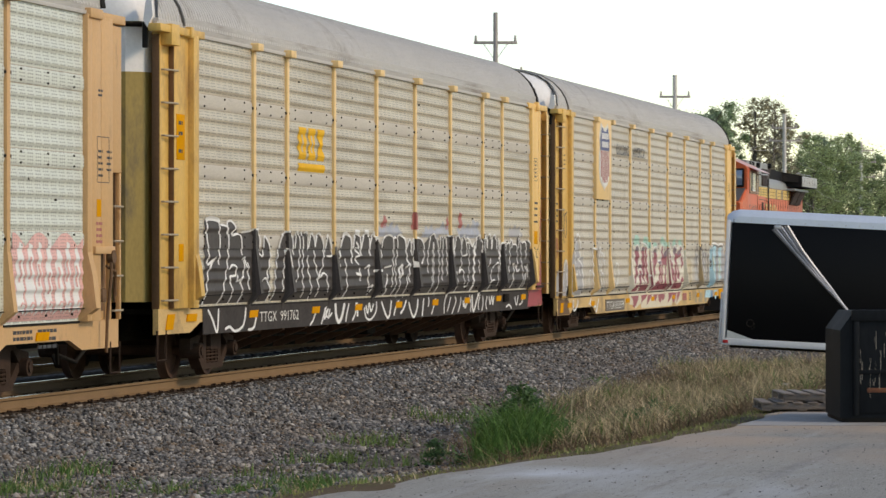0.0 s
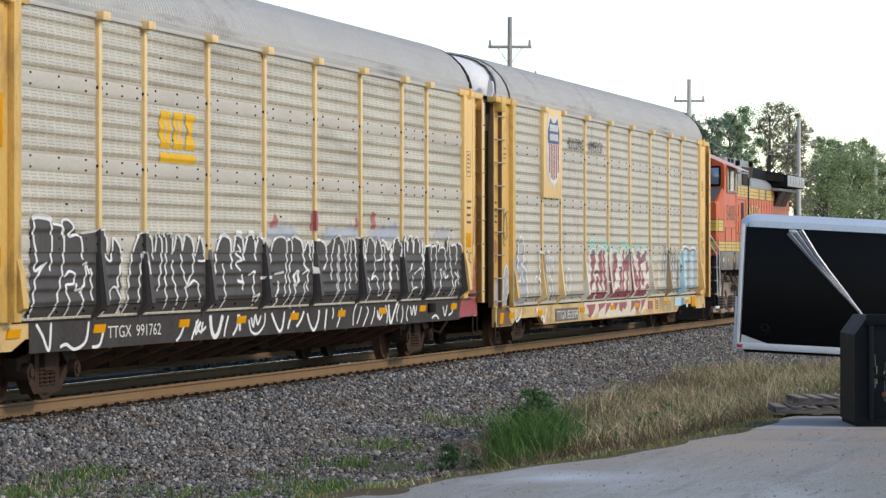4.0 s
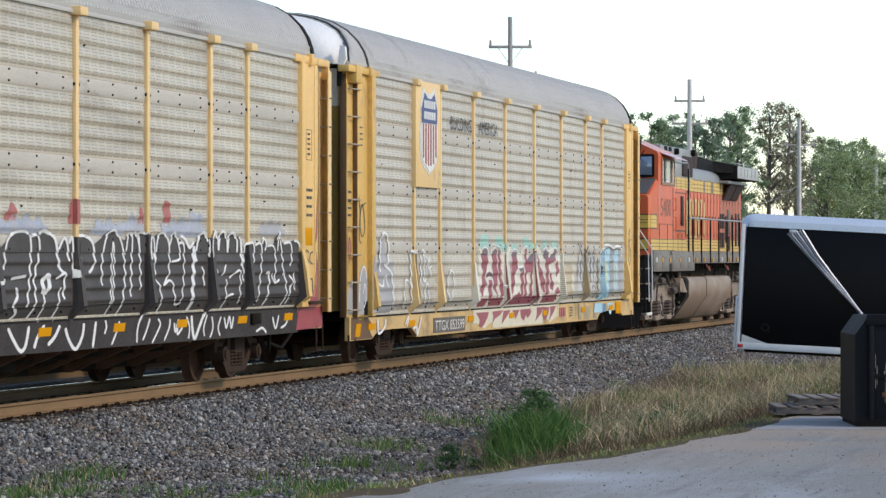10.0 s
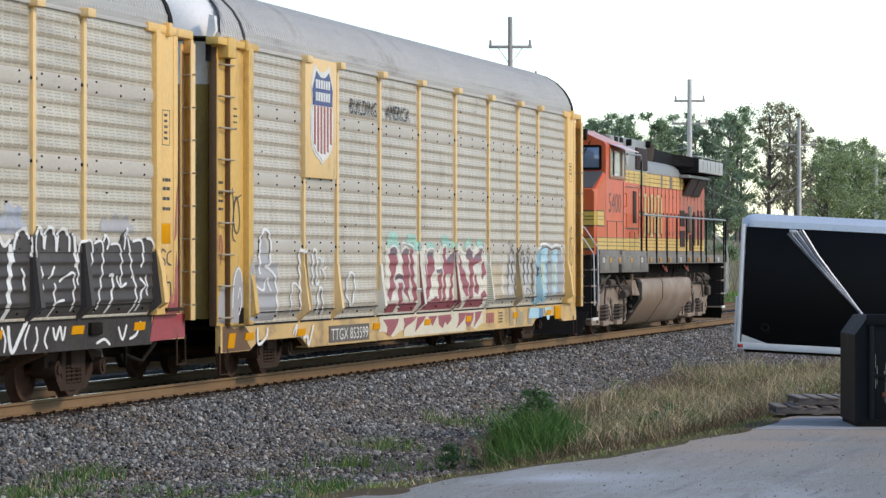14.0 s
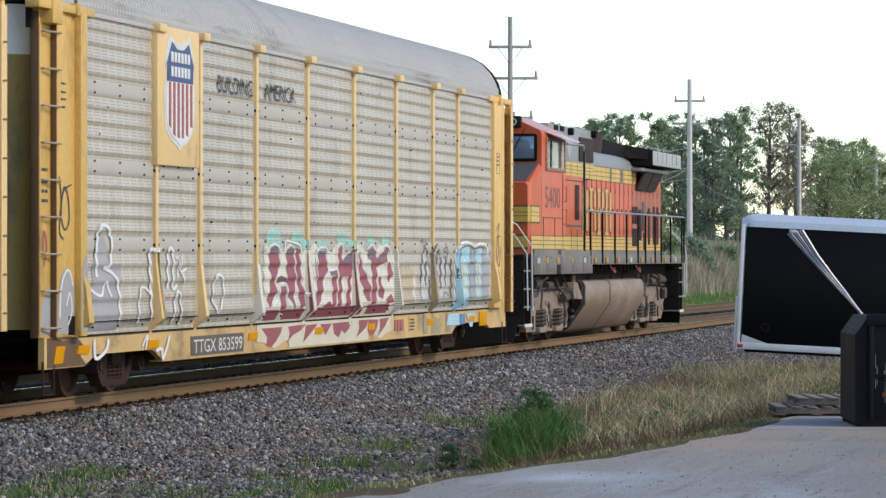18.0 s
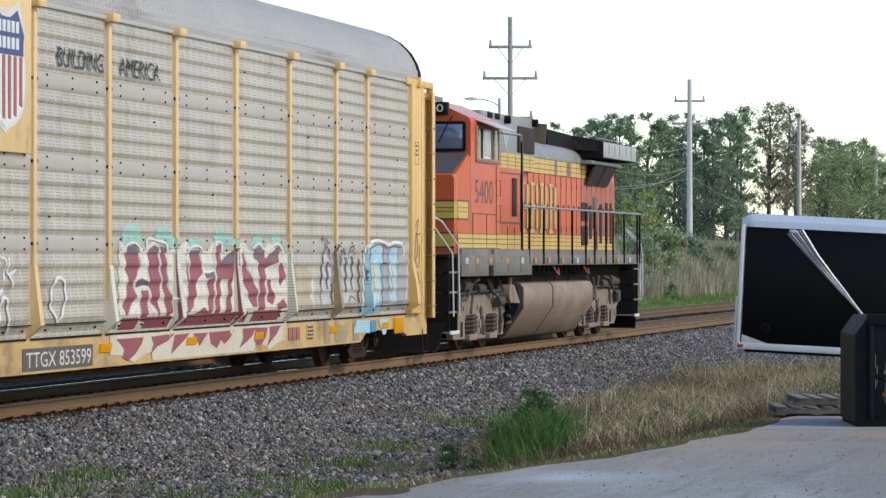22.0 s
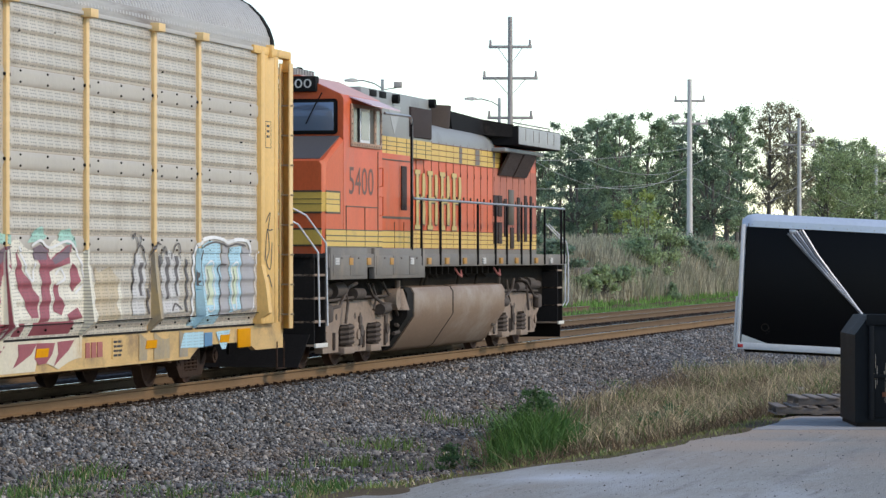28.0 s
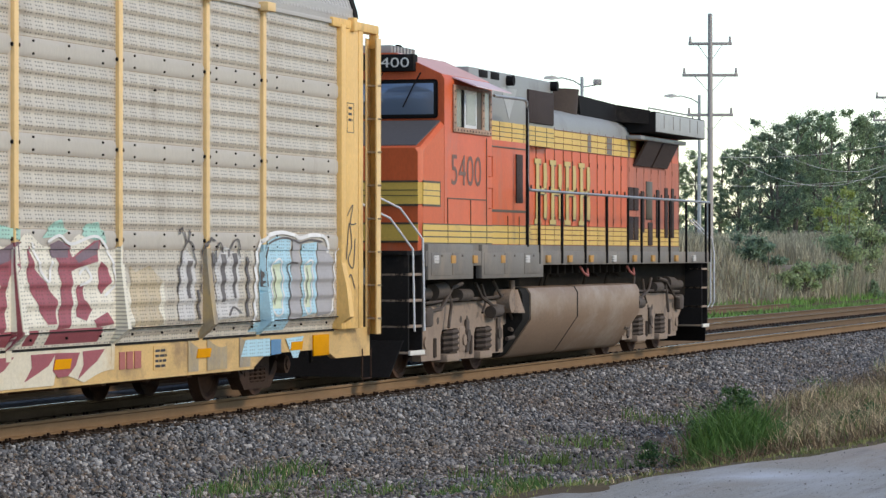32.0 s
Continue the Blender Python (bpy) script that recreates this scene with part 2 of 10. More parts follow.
def many_stones(name, dark=1.0):
    """Crushed stone: each piece takes one of several greys and browns."""
    m = mat(name, (0.2, 0.18, 0.16), 0.85, 0, 0.2, 20, 120, 0.3, spec=0.1)
    nt = m.node_tree
    b = nt.nodes["Principled BSDF"]
    g = nt.nodes.new("ShaderNodeNewGeometry")
    ramp = nt.nodes.new("ShaderNodeValToRGB")
    ramp.color_ramp.interpolation = "CONSTANT"
    tones = ((0.0, (0.09, 0.094, 0.10)), (0.22, (0.155, 0.16, 0.165)), (0.44, (0.225, 0.22, 0.21)), (0.58, (0.115, 0.105, 0.095)), (0.67, (0.27, 0.27, 0.265)), (0.78, (0.20, 0.16, 0.125)), (0.86, (0.42, 0.41, 0.39)), (0.94, (0.035, 0.035, 0.035)))
    e = ramp.color_ramp.elements
    for k, (pos, c) in enumerate(tones):
        item = e[k] if k < 2 else e.new(pos)
        item.position, item.color = pos, (*[q * dark for q in c], 1)
    nt.links.new(g.outputs["Random Per Island"], ramp.inputs[0])
    co = nt.nodes.new("ShaderNodeTexCoord")
    nz = node(nt, "ShaderNodeTexNoise", Scale=0.5, Detail=4.0)
    nt.links.new(co.outputs["Object"], nz.inputs["Vector"])
    r = node(nt, "ShaderNodeMapRange")
    for i, v in zip((1, 2, 3, 4), (0.44, 0.72, 0.0, 0.6)):
        r.inputs[i].default_value = v
    nt.links.new(nz.outputs["Fac"], r.inputs[0])
    mix = nt.nodes.new("ShaderNodeMix")
    mix.data_type, mix.blend_type = "RGBA", "MULTIPLY"
    nt.links.new(r.outputs[0], mix.inputs["Factor"])
    nt.links.new(ramp.outputs[0], mix.inputs["A"])
    mix.inputs["B"].default_value = (1.0, 0.82, 0.66, 1)
    nt.links.new(mix.outputs["Result"], b.inputs["Base Color"])
    return m


stone_mat = many_stones("crushed_stone", 1.12)
# Darkened stone: the shade under the train is put into its colour.
stone_dark = many_stones("shade_darkened_stone", 0.22)
def worn_asphalt():
    """Blue-grey asphalt with brown dust, pale dried patches, cracks and speckle."""
    m = mat("worn_asphalt", (0.29, 0.288, 0.265), 0.9, 0, 0.22, 0.5, 70, 0.35, (0.27, 0.225, 0.185), 0.40, 0.28, (0.3, 1, 1))
    nt = m.node_tree
    link = nt.links.new
    b = nt.nodes["Principled BSDF"]
    col = b.inputs["Base Color"].links[0].from_socket
    co = nt.nodes.new("ShaderNodeTexCoord")
    for scale, stretch, lo, hi, tone, amount in ((0.55, (0.25, 1, 1), 0.56, 0.70, (0.44, 0.47, 0.50), 0.75), (2.2, (0.06, 1, 1), 0.55, 0.66, (0.42, 0.43, 0.44), 0.45), (3.1, (0.05, 1, 1), 0.56, 0.68, (0.16, 0.16, 0.155), 0.45), (45.0, (0.1, 1, 1), 0.60, 0.68, (0.06, 0.06, 0.06), 0.8), (38.0, (0.1, 1, 1), 0.60, 0.70, (0.42, 0.42, 0.42), 0.6), (7.0, (0.1, 1, 1), 0.58, 0.75, (0.11, 0.105, 0.10), 0.5), (1.2, (0.16, 1, 1), 0.64, 0.72, (0.10, 0.095, 0.09), 0.5)):
        mp = node(nt, "ShaderNodeMapping", Scale=stretch, Location=(scale, 3 * scale, 0))
        link(co.outputs["Object"], mp.inputs["Vector"])
        nz = node(nt, "ShaderNodeTexNoise", Scale=scale, Detail=6.0, Roughness=0.62)
        link(mp.outputs[0], nz.inputs["Vector"])
        r = node(nt, "ShaderNodeMapRange")
        for i, v in zip((1, 2, 3, 4), (lo, hi, 0, amount)):
            r.inputs[i].default_value = v
        link(nz.outputs["Fac"], r.inputs[0])
        mix = nt.nodes.new("ShaderNodeMix")
        mix.data_type = "RGBA"
        link(r.outputs[0], mix.inputs["Factor"])
        link(col, mix.inputs["A"])
        mix.inputs["B"].default_value = (*tone, 1)
        col = mix.outputs["Result"]
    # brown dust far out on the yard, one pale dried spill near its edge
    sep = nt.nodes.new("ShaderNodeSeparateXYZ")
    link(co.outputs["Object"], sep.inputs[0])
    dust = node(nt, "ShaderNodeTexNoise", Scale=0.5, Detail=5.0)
    link(co.outputs["Object"], dust.inputs["Vector"])
    spill = node(nt, "ShaderNodeMapping", Location=(-25.0, 11.0, -0.222))
    link(co.outputs["Object"], spill.inputs["Vector"])
    squeeze = node(nt, "ShaderNodeMapping", Scale=(0.8, 1.1, 1))
    link(spill.outputs[0], squeeze.inputs["Vector"])
    far = nt.nodes.new("ShaderNodeVectorMath")
    far.operation = "LENGTH"
    link(squeeze.outputs[0], far.inputs[0])
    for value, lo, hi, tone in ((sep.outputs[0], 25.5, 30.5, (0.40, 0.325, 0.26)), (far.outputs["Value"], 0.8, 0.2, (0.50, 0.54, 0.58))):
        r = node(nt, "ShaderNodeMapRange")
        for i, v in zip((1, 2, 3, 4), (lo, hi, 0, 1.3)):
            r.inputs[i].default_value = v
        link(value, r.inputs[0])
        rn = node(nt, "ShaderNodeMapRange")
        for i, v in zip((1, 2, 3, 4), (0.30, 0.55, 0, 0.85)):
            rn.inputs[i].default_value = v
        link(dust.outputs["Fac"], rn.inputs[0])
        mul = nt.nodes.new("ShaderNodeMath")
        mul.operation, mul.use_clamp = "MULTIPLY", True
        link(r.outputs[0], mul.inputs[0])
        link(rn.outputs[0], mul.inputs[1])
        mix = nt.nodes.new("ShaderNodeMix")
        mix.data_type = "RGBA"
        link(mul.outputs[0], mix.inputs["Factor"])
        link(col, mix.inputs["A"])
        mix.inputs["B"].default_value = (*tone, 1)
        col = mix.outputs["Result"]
    vor = node(nt, "ShaderNodeTexVoronoi", Scale=0.45)
    vor.feature = "DISTANCE_TO_EDGE"
    warp = node(nt, "ShaderNodeTexNoise", Scale=1.5, Detail=4.0)
    link(co.outputs["Object"], warp.inputs["Vector"])
    add = nt.nodes.new("ShaderNodeVectorMath")
    add.operation = "ADD"
    link(co.outputs["Object"], add.inputs[0])
    link(warp.outputs["Color"], add.inputs[1])
    link(add.outputs[0], vor.inputs["Vector"])
    r = node(nt, "ShaderNodeMapRange")
    for i, v in zip((1, 2, 3, 4), (0.0, 0.006, 0.25, 0)):
        r.inputs[i].default_value = v
    link(vor.outputs["Distance"], r.inputs[0])
    mix = nt.nodes.new("ShaderNodeMix")
    mix.data_type = "RGBA"
    link(r.outputs[0], mix.inputs["Factor"])
    link(col, mix.inputs["A"])
    mix.inputs["B"].default_value = (0.06, 0.055, 0.05, 1)
    link(mix.outputs["Result"], b.inputs["Base Color"])
    return m


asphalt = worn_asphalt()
concrete = mat("dusty_concrete", (0.36, 0.36, 0.365), 0.85, 0, 0.12, 1, 60, 0.15, (0.27, 0.215, 0.17), 0.55, 0.6)
grass_edge = mat("yellow_green_grass", (0.26, 0.27, 0.10), 0.7, 0, 0.2, 1, 6, 0, island=0.45, thin=0.4)
grass_far = mat("bright_green_grass", (0.19, 0.36, 0.08), 0.6, 0, 0.2, 0.4, 6, 0, island=0.5, thin=0.4)
# Weathered wood, paled further to paint in distance haze.
pole_mat = mat("hazy_weathered_pole_wood", (0.68, 0.65, 0.60), 0.9, 0, 0.2, 2, 30, 0.2, stretch=(3, 3, 0.3))
pole_dark = mat("dark_pole_wood", (0.44, 0.40, 0.37), 0.9, 0, 0.2, 2, 30, 0.2)
galv_pole = mat("galvanised_steel", (0.40, 0.41, 0.42), 0.45, 0.6, 0.1, 2, 30, 0.03)
wire_mat = mat("weathered_cable", (0.42, 0.42, 0.41), 0.6, 0, 0.1, 2, 30, 0)
bark = mat("bark", (0.16, 0.14, 0.12), 0.95, 0, 0.3, 2, 20, 0.4)
# Leaf colours are lifted and blued to paint in distance haze.
leaf_a = mat("hazy_mid_green_leaves", (0.32, 0.42, 0.245), 0.45, 0, 0.2, 0.3, 3, 0, island=0.5, thin=0.6)
leaf_b = mat("hazy_dark_green_leaves", (0.265, 0.355, 0.24), 0.45, 0, 0.2, 0.3, 3, 0, island=0.5, thin=0.6)
leaf_c = mat("hazy_yellow_green_leaves", (0.40, 0.48, 0.255), 0.45, 0, 0.2, 0.3, 3, 0, island=0.5, thin=0.6)
leaf_d = mat("browning_leaves", (0.36, 0.33, 0.21), 0.5, 0, 0.2, 0.3, 3, 0, island=0.5, thin=0.55)
leaf_e = mat("bright_sapling_leaves", (0.40, 0.46, 0.14), 0.5, 0, 0.2, 0.3, 3, 0, island=0.4, thin=0.6)
grass_green = mat("green_grass", (0.15, 0.235, 0.07), 0.6, 0, 0.2, 1, 6, 0, island=0.5, thin=0.4)
weed_leaf = mat("weed_leaves", (0.10, 0.19, 0.075), 0.5, 0, 0.2, 1, 6, 0, island=0.5, thin=0.5)
grass_lush = mat("lush_green_grass", (0.115, 0.235, 0.06), 0.6, 0, 0.2, 1, 6, 0, island=0.45, thin=0.4)
grass_dead = mat("brown_dead_grass", (0.21, 0.15, 0.09), 0.9, 0, 0.25, 0.7, 6, 0, (0.09, 0.075, 0.05), 0.4, 1.3, island=0.6, thin=0.3)
grass_dry = mat("dry_grass", (0.58, 0.475, 0.30), 0.8, 0, 0.3, 0.9, 6, 0, (0.20, 0.17, 0.09), 0.35, 1.6, island=0.7, thin=0.4)
grass_reed = mat("dry_reeds", (0.45, 0.41, 0.29), 0.8, 0, 0.25, 0.2, 6, 0, (0.20, 0.24, 0.12), 0.4, 0.25, island=0.45, thin=0.4)
trailer_black = mat("black_gloss_panel", (0.004, 0.004, 0.005), 0.35, 0, 0.2, 1, 20, 0.0, spec=0.12)
# Blue in the base colour imitates the reflected sky.
trailer_white = mat("white_roof_with_sky_blue", (0.66, 0.75, 0.86), 0.28, 0.15, 0.08, 1, 20, 0.01, spec=0.6)
trim_white = mat("white_painted_trim", (0.70, 0.71, 0.72), 0.5, 0, 0.1, 2, 30, 0.02)
alu_dark = mat("dull_strip", (0.20, 0.205, 0.215), 0.45, 0.4, 0.1, 3, 40, 0.03)
alu = mat("aluminium_strip", (0.50, 0.51, 0.53), 0.35, 0.6, 0.1, 3, 40, 0.03)
red_lens = mat("red_lens", (0.45, 0.02, 0.02), 0.2, 0, 0.05, 3, 30, 0)
skip_mat = mat("dark_grey_steel_paint", (0.011, 0.013, 0.015), 0.6, 0.0, 0.3, 1.5, 30, 0.1, (0.055, 0.055, 0.058), 0.22, 1.2, (1, 1, 0.3), spec=0.1)
tyre_mat = mat("tyre_rubber", (0.02, 0.02, 0.02), 0.8, 0, 0.2, 5, 40, 0.1)
pallet_mat = mat("grey_pallet_wood", (0.22, 0.195, 0.175), 0.9, 0, 0.25, 3, 40, 0.2, per_object=0.2)
glass = bpy.data.materials.new("cab_glass")
glass.use_nodes = True
gb = glass.node_tree.nodes["Principled BSDF"]
# Bluish base imitates the sky reflected in the glass.
gb.inputs["Base Color"].default_value, gb.inputs["Roughness"].default_value = (0.16, 0.22, 0.32, 1), 0.06
gb.inputs["Metallic"].default_value = 0.3
gb.inputs["Specular IOR Level"].default_value = 0.8


# ---- mesh helpers ----
class Shape:
    """Vertices and faces of one mesh, gathered piece by piece."""

    def __init__(self):
        self.v, self.f = [], []

    def add(self, verts, faces):
        n = len(self.v)
        self.v.extend(verts)
        self.f.extend([tuple(i + n for i in f) for f in faces])
        return self

    def box(self, x0, x1, y0, y1, z0, z1, c=0.0):
        if not c:
            vs = [(x, y, z) for x in (x0, x1) for y in (y0, y1) for z in (z0, z1)]
            return self.add(vs, [(0, 1, 3, 2), (4, 6, 7, 5), (0, 4, 5, 1), (2, 3, 7, 6), (0, 2, 6, 4), (1, 5, 7, 3)])
        m = Shape()
        bm = bmesh.new()
        vs = [bm.verts.new(p) for p in [(x, y, z) for x in (x0, x1) for y in (y0, y1) for z in (z0, z1)]]
        for f in [(0, 1, 3, 2), (4, 6, 7, 5), (0, 4, 5, 1), (2, 3, 7, 6), (0, 2, 6, 4), (1, 5, 7, 3)]:
            bm.faces.new([vs[i] for i in f])
        bmesh.ops.bevel(bm, geom=bm.edges[:], offset=c, segments=2, profile=0.5, affect="EDGES")
        bm.verts.index_update()
        self.add([tuple(v.co) for v in bm.verts], [tuple(v.index for v in f.verts) for f in bm.faces])
        bm.free()
        return self

    def prism(self, pts, axis, a, b):
        """A polygon, swept along an axis. axis x: pts are (y, z); y: (x, z); z: (x, y)."""
        def at(p, s):
            return {"x": (s, p[0], p[1]), "y": (p[0], s, p[1]), "z": (p[0], p[1], s)}[axis]
        n = len(pts)
        vs = [at(p, a) for p in pts] + [at(p, b) for p in pts]
        fs = [tuple(range(n)), tuple(range(2 * n - 1, n - 1, -1))] + [(i, n + i, n + (i + 1) % n, (i + 1) % n) for i in range(n)]
        return self.add(vs, fs)

    def loft(self, sections, caps=True, closed=True):
        n = len(sections[0])
        vs = [p for s in sections for p in s]
        fs = []
        for k in range(len(sections) - 1):
            for i in range(n if closed else n - 1):
                j = (i + 1) % n
                fs.append((k * n + i, k * n + j, (k + 1) * n + j, (k + 1) * n + i))
        if caps:
            fs += [tuple(range(n - 1, -1, -1)), tuple(range((len(sections) - 1) * n, len(sections) * n))]
        return self.add(vs, fs)

    def cyl(self, p, q, r, n=12, r2=None):
        p, q = Vector(p), Vector(q)
        d = (q - p).normalized()
        a = d.orthogonal().normalized()
        b = d.cross(a)
        r2 = r if r2 is None else r2
        rings = []
        for c, rad in ((p, r), (q, r2)):
            rings.append([tuple(c + rad * (math.cos(t) * a + math.sin(t) * b)) for t in (2 * math.pi * i / n for i in range(n))])
        return self.loft(rings)

    def tube(self, pts, r, n=6):
        pts = [Vector(p) for p in pts]
        rings = []
        for i, c in enumerate(pts):
            d = (pts[min(i + 1, len(pts) - 1)] - pts[max(i - 1, 0)]).normalized()
            a = d.orthogonal().normalized() if abs(d.z) > 0.9 else d.cross(Vector((0, 0, 1))).normalized()
            b = d.cross(a)
            rings.append([tuple(c + r * (math.cos(t) * a + math.sin(t) * b)) for t in (2 * math.pi * k / n for k in range(n))])
        return self.loft(rings)

    def coil(self, x, y, z0, z1, r, wire, turns):
        n = turns * 8
        return self.tube([(x + r * math.cos(2 * math.pi * i / 8), y + r * math.sin(2 * math.pi * i / 8), z0 + (z1 - z0) * i / n) for i in range(n + 1)], wire, 5)

    def mirror_y(self):
        n = len(self.v)
        self.v.extend([(x, -y, z) for x, y, z in self.v])
        self.f.extend([tuple(n + i for i in reversed(f)) for f in self.f[:]])
        return self

    def moved(self, m):
        self.v = [tuple(m @ Vector(p)) for p in self.v]
        return self


def mesh_of(name, g, material, smooth=35):
    me = bpy.data.meshes.new(name)
    if isinstance(g, bmesh.types.BMesh):
        g.to_mesh(me)
        g.free()
    else:
        me.from_pydata(g.v, [], g.f)
        bm = bmesh.new()
        bm.from_mesh(me)
        bmesh.ops.recalc_face_normals(bm, faces=bm.faces)
        bm.to_mesh(me)
        bm.free()
    me.materials.append(material)
    if smooth:
        me.polygons.foreach_set("use_smooth", [True] * len(me.polygons))
        me.set_sharp_from_angle(angle=radians(smooth))
    return me


def part(name, g, material, parent, label="", at=None, smooth=35):
    ob = new(name, g if isinstance(g, bpy.types.Mesh) else mesh_of(name, g, material, smooth))
    ob.parent = parent
    if at:
        ob.location = at
    return tagged(ob, label)


def thing(name, label, category, group="", kind="", m=None):
    ob = new(name)
    ob.empty_display_size = 0.3
    if m:
        ob.matrix_basis = m
    return tagged(ob, label, category, group, kind)


def raw_mesh(name, verts, quads, material):
    """A mesh from arrays: verts (n, 3), quads (m, 4)."""
    me = bpy.data.meshes.new(name)
    me.vertices.add(len(verts))
    me.vertices.foreach_set("co", np.asarray(verts, dtype=np.float32).ravel())
    k = quads.shape[1]
    me.loops.add(len(quads) * k)
    me.loops.foreach_set("vertex_index", np.asarray(quads, dtype=np.int32).ravel())
    me.polygons.add(len(quads))
    me.polygons.foreach_set("loop_start", np.arange(0, len(quads) * k, k, dtype=np.int32))
    me.update(calc_edges=True)
    me.materials.append(material)
    return me


def smoothstep(a, b, x):
    t = np.clip((np.asarray(x, dtype=float) - a) / (b - a), 0, 1)
    return t * t * (3 - 2 * t)


def letters(body, size):
    """Vertices and faces of a line of text in the x, z plane, starting at the origin."""
    cu = bpy.data.curves.new("text", "FONT")
    cu.body, cu.size, cu.resolution_u = body, size, 3
    ob = new("text", cu)
    me = bpy.data.meshes.new_from_object(ob.evaluated_get(bpy.context.evaluated_depsgraph_get()))
    bpy.data.objects.remove(ob)
    bm = bmesh.new()
    bm.from_mesh(me)
    bpy.data.meshes.remove(me)
    return bm


def fit_text(body, x0, x1, z0, z1, surface, cut=0.0):
    """Text stretched to a box on a side that faces -y, lying on surface(x, z)."""
    bm = letters(body, 1.0)
    xs, ys = [v.co.x for v in bm.verts], [v.co.y for v in bm.verts]
    ax, ay = min(xs), min(ys)
    sx, sy = (x1 - x0) / (max(xs) - ax), (z1 - z0) / (max(ys) - ay)
    for v in bm.verts:
        v.co = Vector((x0 + (v.co.x - ax) * sx, 0, z0 + (v.co.y - ay) * sy))
    if cut:
        z = z0 + cut
        while z < z1:
            bmesh.ops.bisect_plane(bm, geom=bm.verts[:] + bm.edges[:] + bm.faces[:], plane_co=(0, 0, z), plane_no=(0, 0, 1))
            z += cut
    for v in bm.verts:
        v.co.y = surface(v.co.x, v.co.z)
    return bm


# ---- ground ----
def ground_z(x, y):
    """Height of the ground: ballast shoulders, ditch, paved lot, bank behind the tracks."""
    y = np.asarray(y, dtype=float)
    edge = lot_edge(x)
    prof = np.interp(y, [-4.4, -3.4, -2.6, -1.45, 5.4, 6.6, 9.4, 10.6, 13.6, 60, 400], [-0.78, -0.74, -0.58, -0.22, -0.22, -0.35, -0.3, -0.15, 2.2, 2.6, 3.0])
    near = np.interp(y - edge, [-0.6, 0, 0.35, 0.9, 1.9, 4.0, 6.5], [0.19, 0.205, 0.20, 0.06, -0.26, -0.62, -0.78])
    return np.where(y < -4.4, np.maximum(near, -0.78), prof)


def lot_edge(x):
    return np.interp(x, [10, 22.5, 25.2, 29.1, 31.9, 36, 60, 400], [-9.2, -10.08, -10.51, -11.26, -11.5, -11.65, -12.5, -13])


def grid_mesh(name, xs, ys, zfun, material):
    X, Y = np.meshgrid(xs, ys, indexing="ij")
    Z = zfun(X, Y)
    nx, ny = len(xs), len(ys)
    idx = np.arange(nx * ny).reshape(nx, ny)
    quads = np.stack([idx[:-1, :-1], idx[1:, :-1], idx[1:, 1:], idx[:-1, 1:]], -1).reshape(-1, 4)
    me = raw_mesh(name, np.stack([X, Y, Z], -1).reshape(-1, 3), quads, material)
    me.polygons.foreach_set("use_smooth", [True] * len(me.polygons))
    return me


rng = np.random.default_rng(5)


def ground_height(X, Y):
    wob = 0.04 * np.sin(1.7 * X + 0.6 * np.sin(2.1 * Y)) * np.sin(1.3 * Y + 0.4 * X)
    far = smoothstep(10, 14, Y) * (0.25 * np.sin(0.11 * X) + 0.2 * np.sin(0.23 * X + Y * 0.3))
    return ground_z(X, Y) + wob * smoothstep(-3.0, -4.2, Y) * smoothstep(-11.0, -10.0, Y) + far


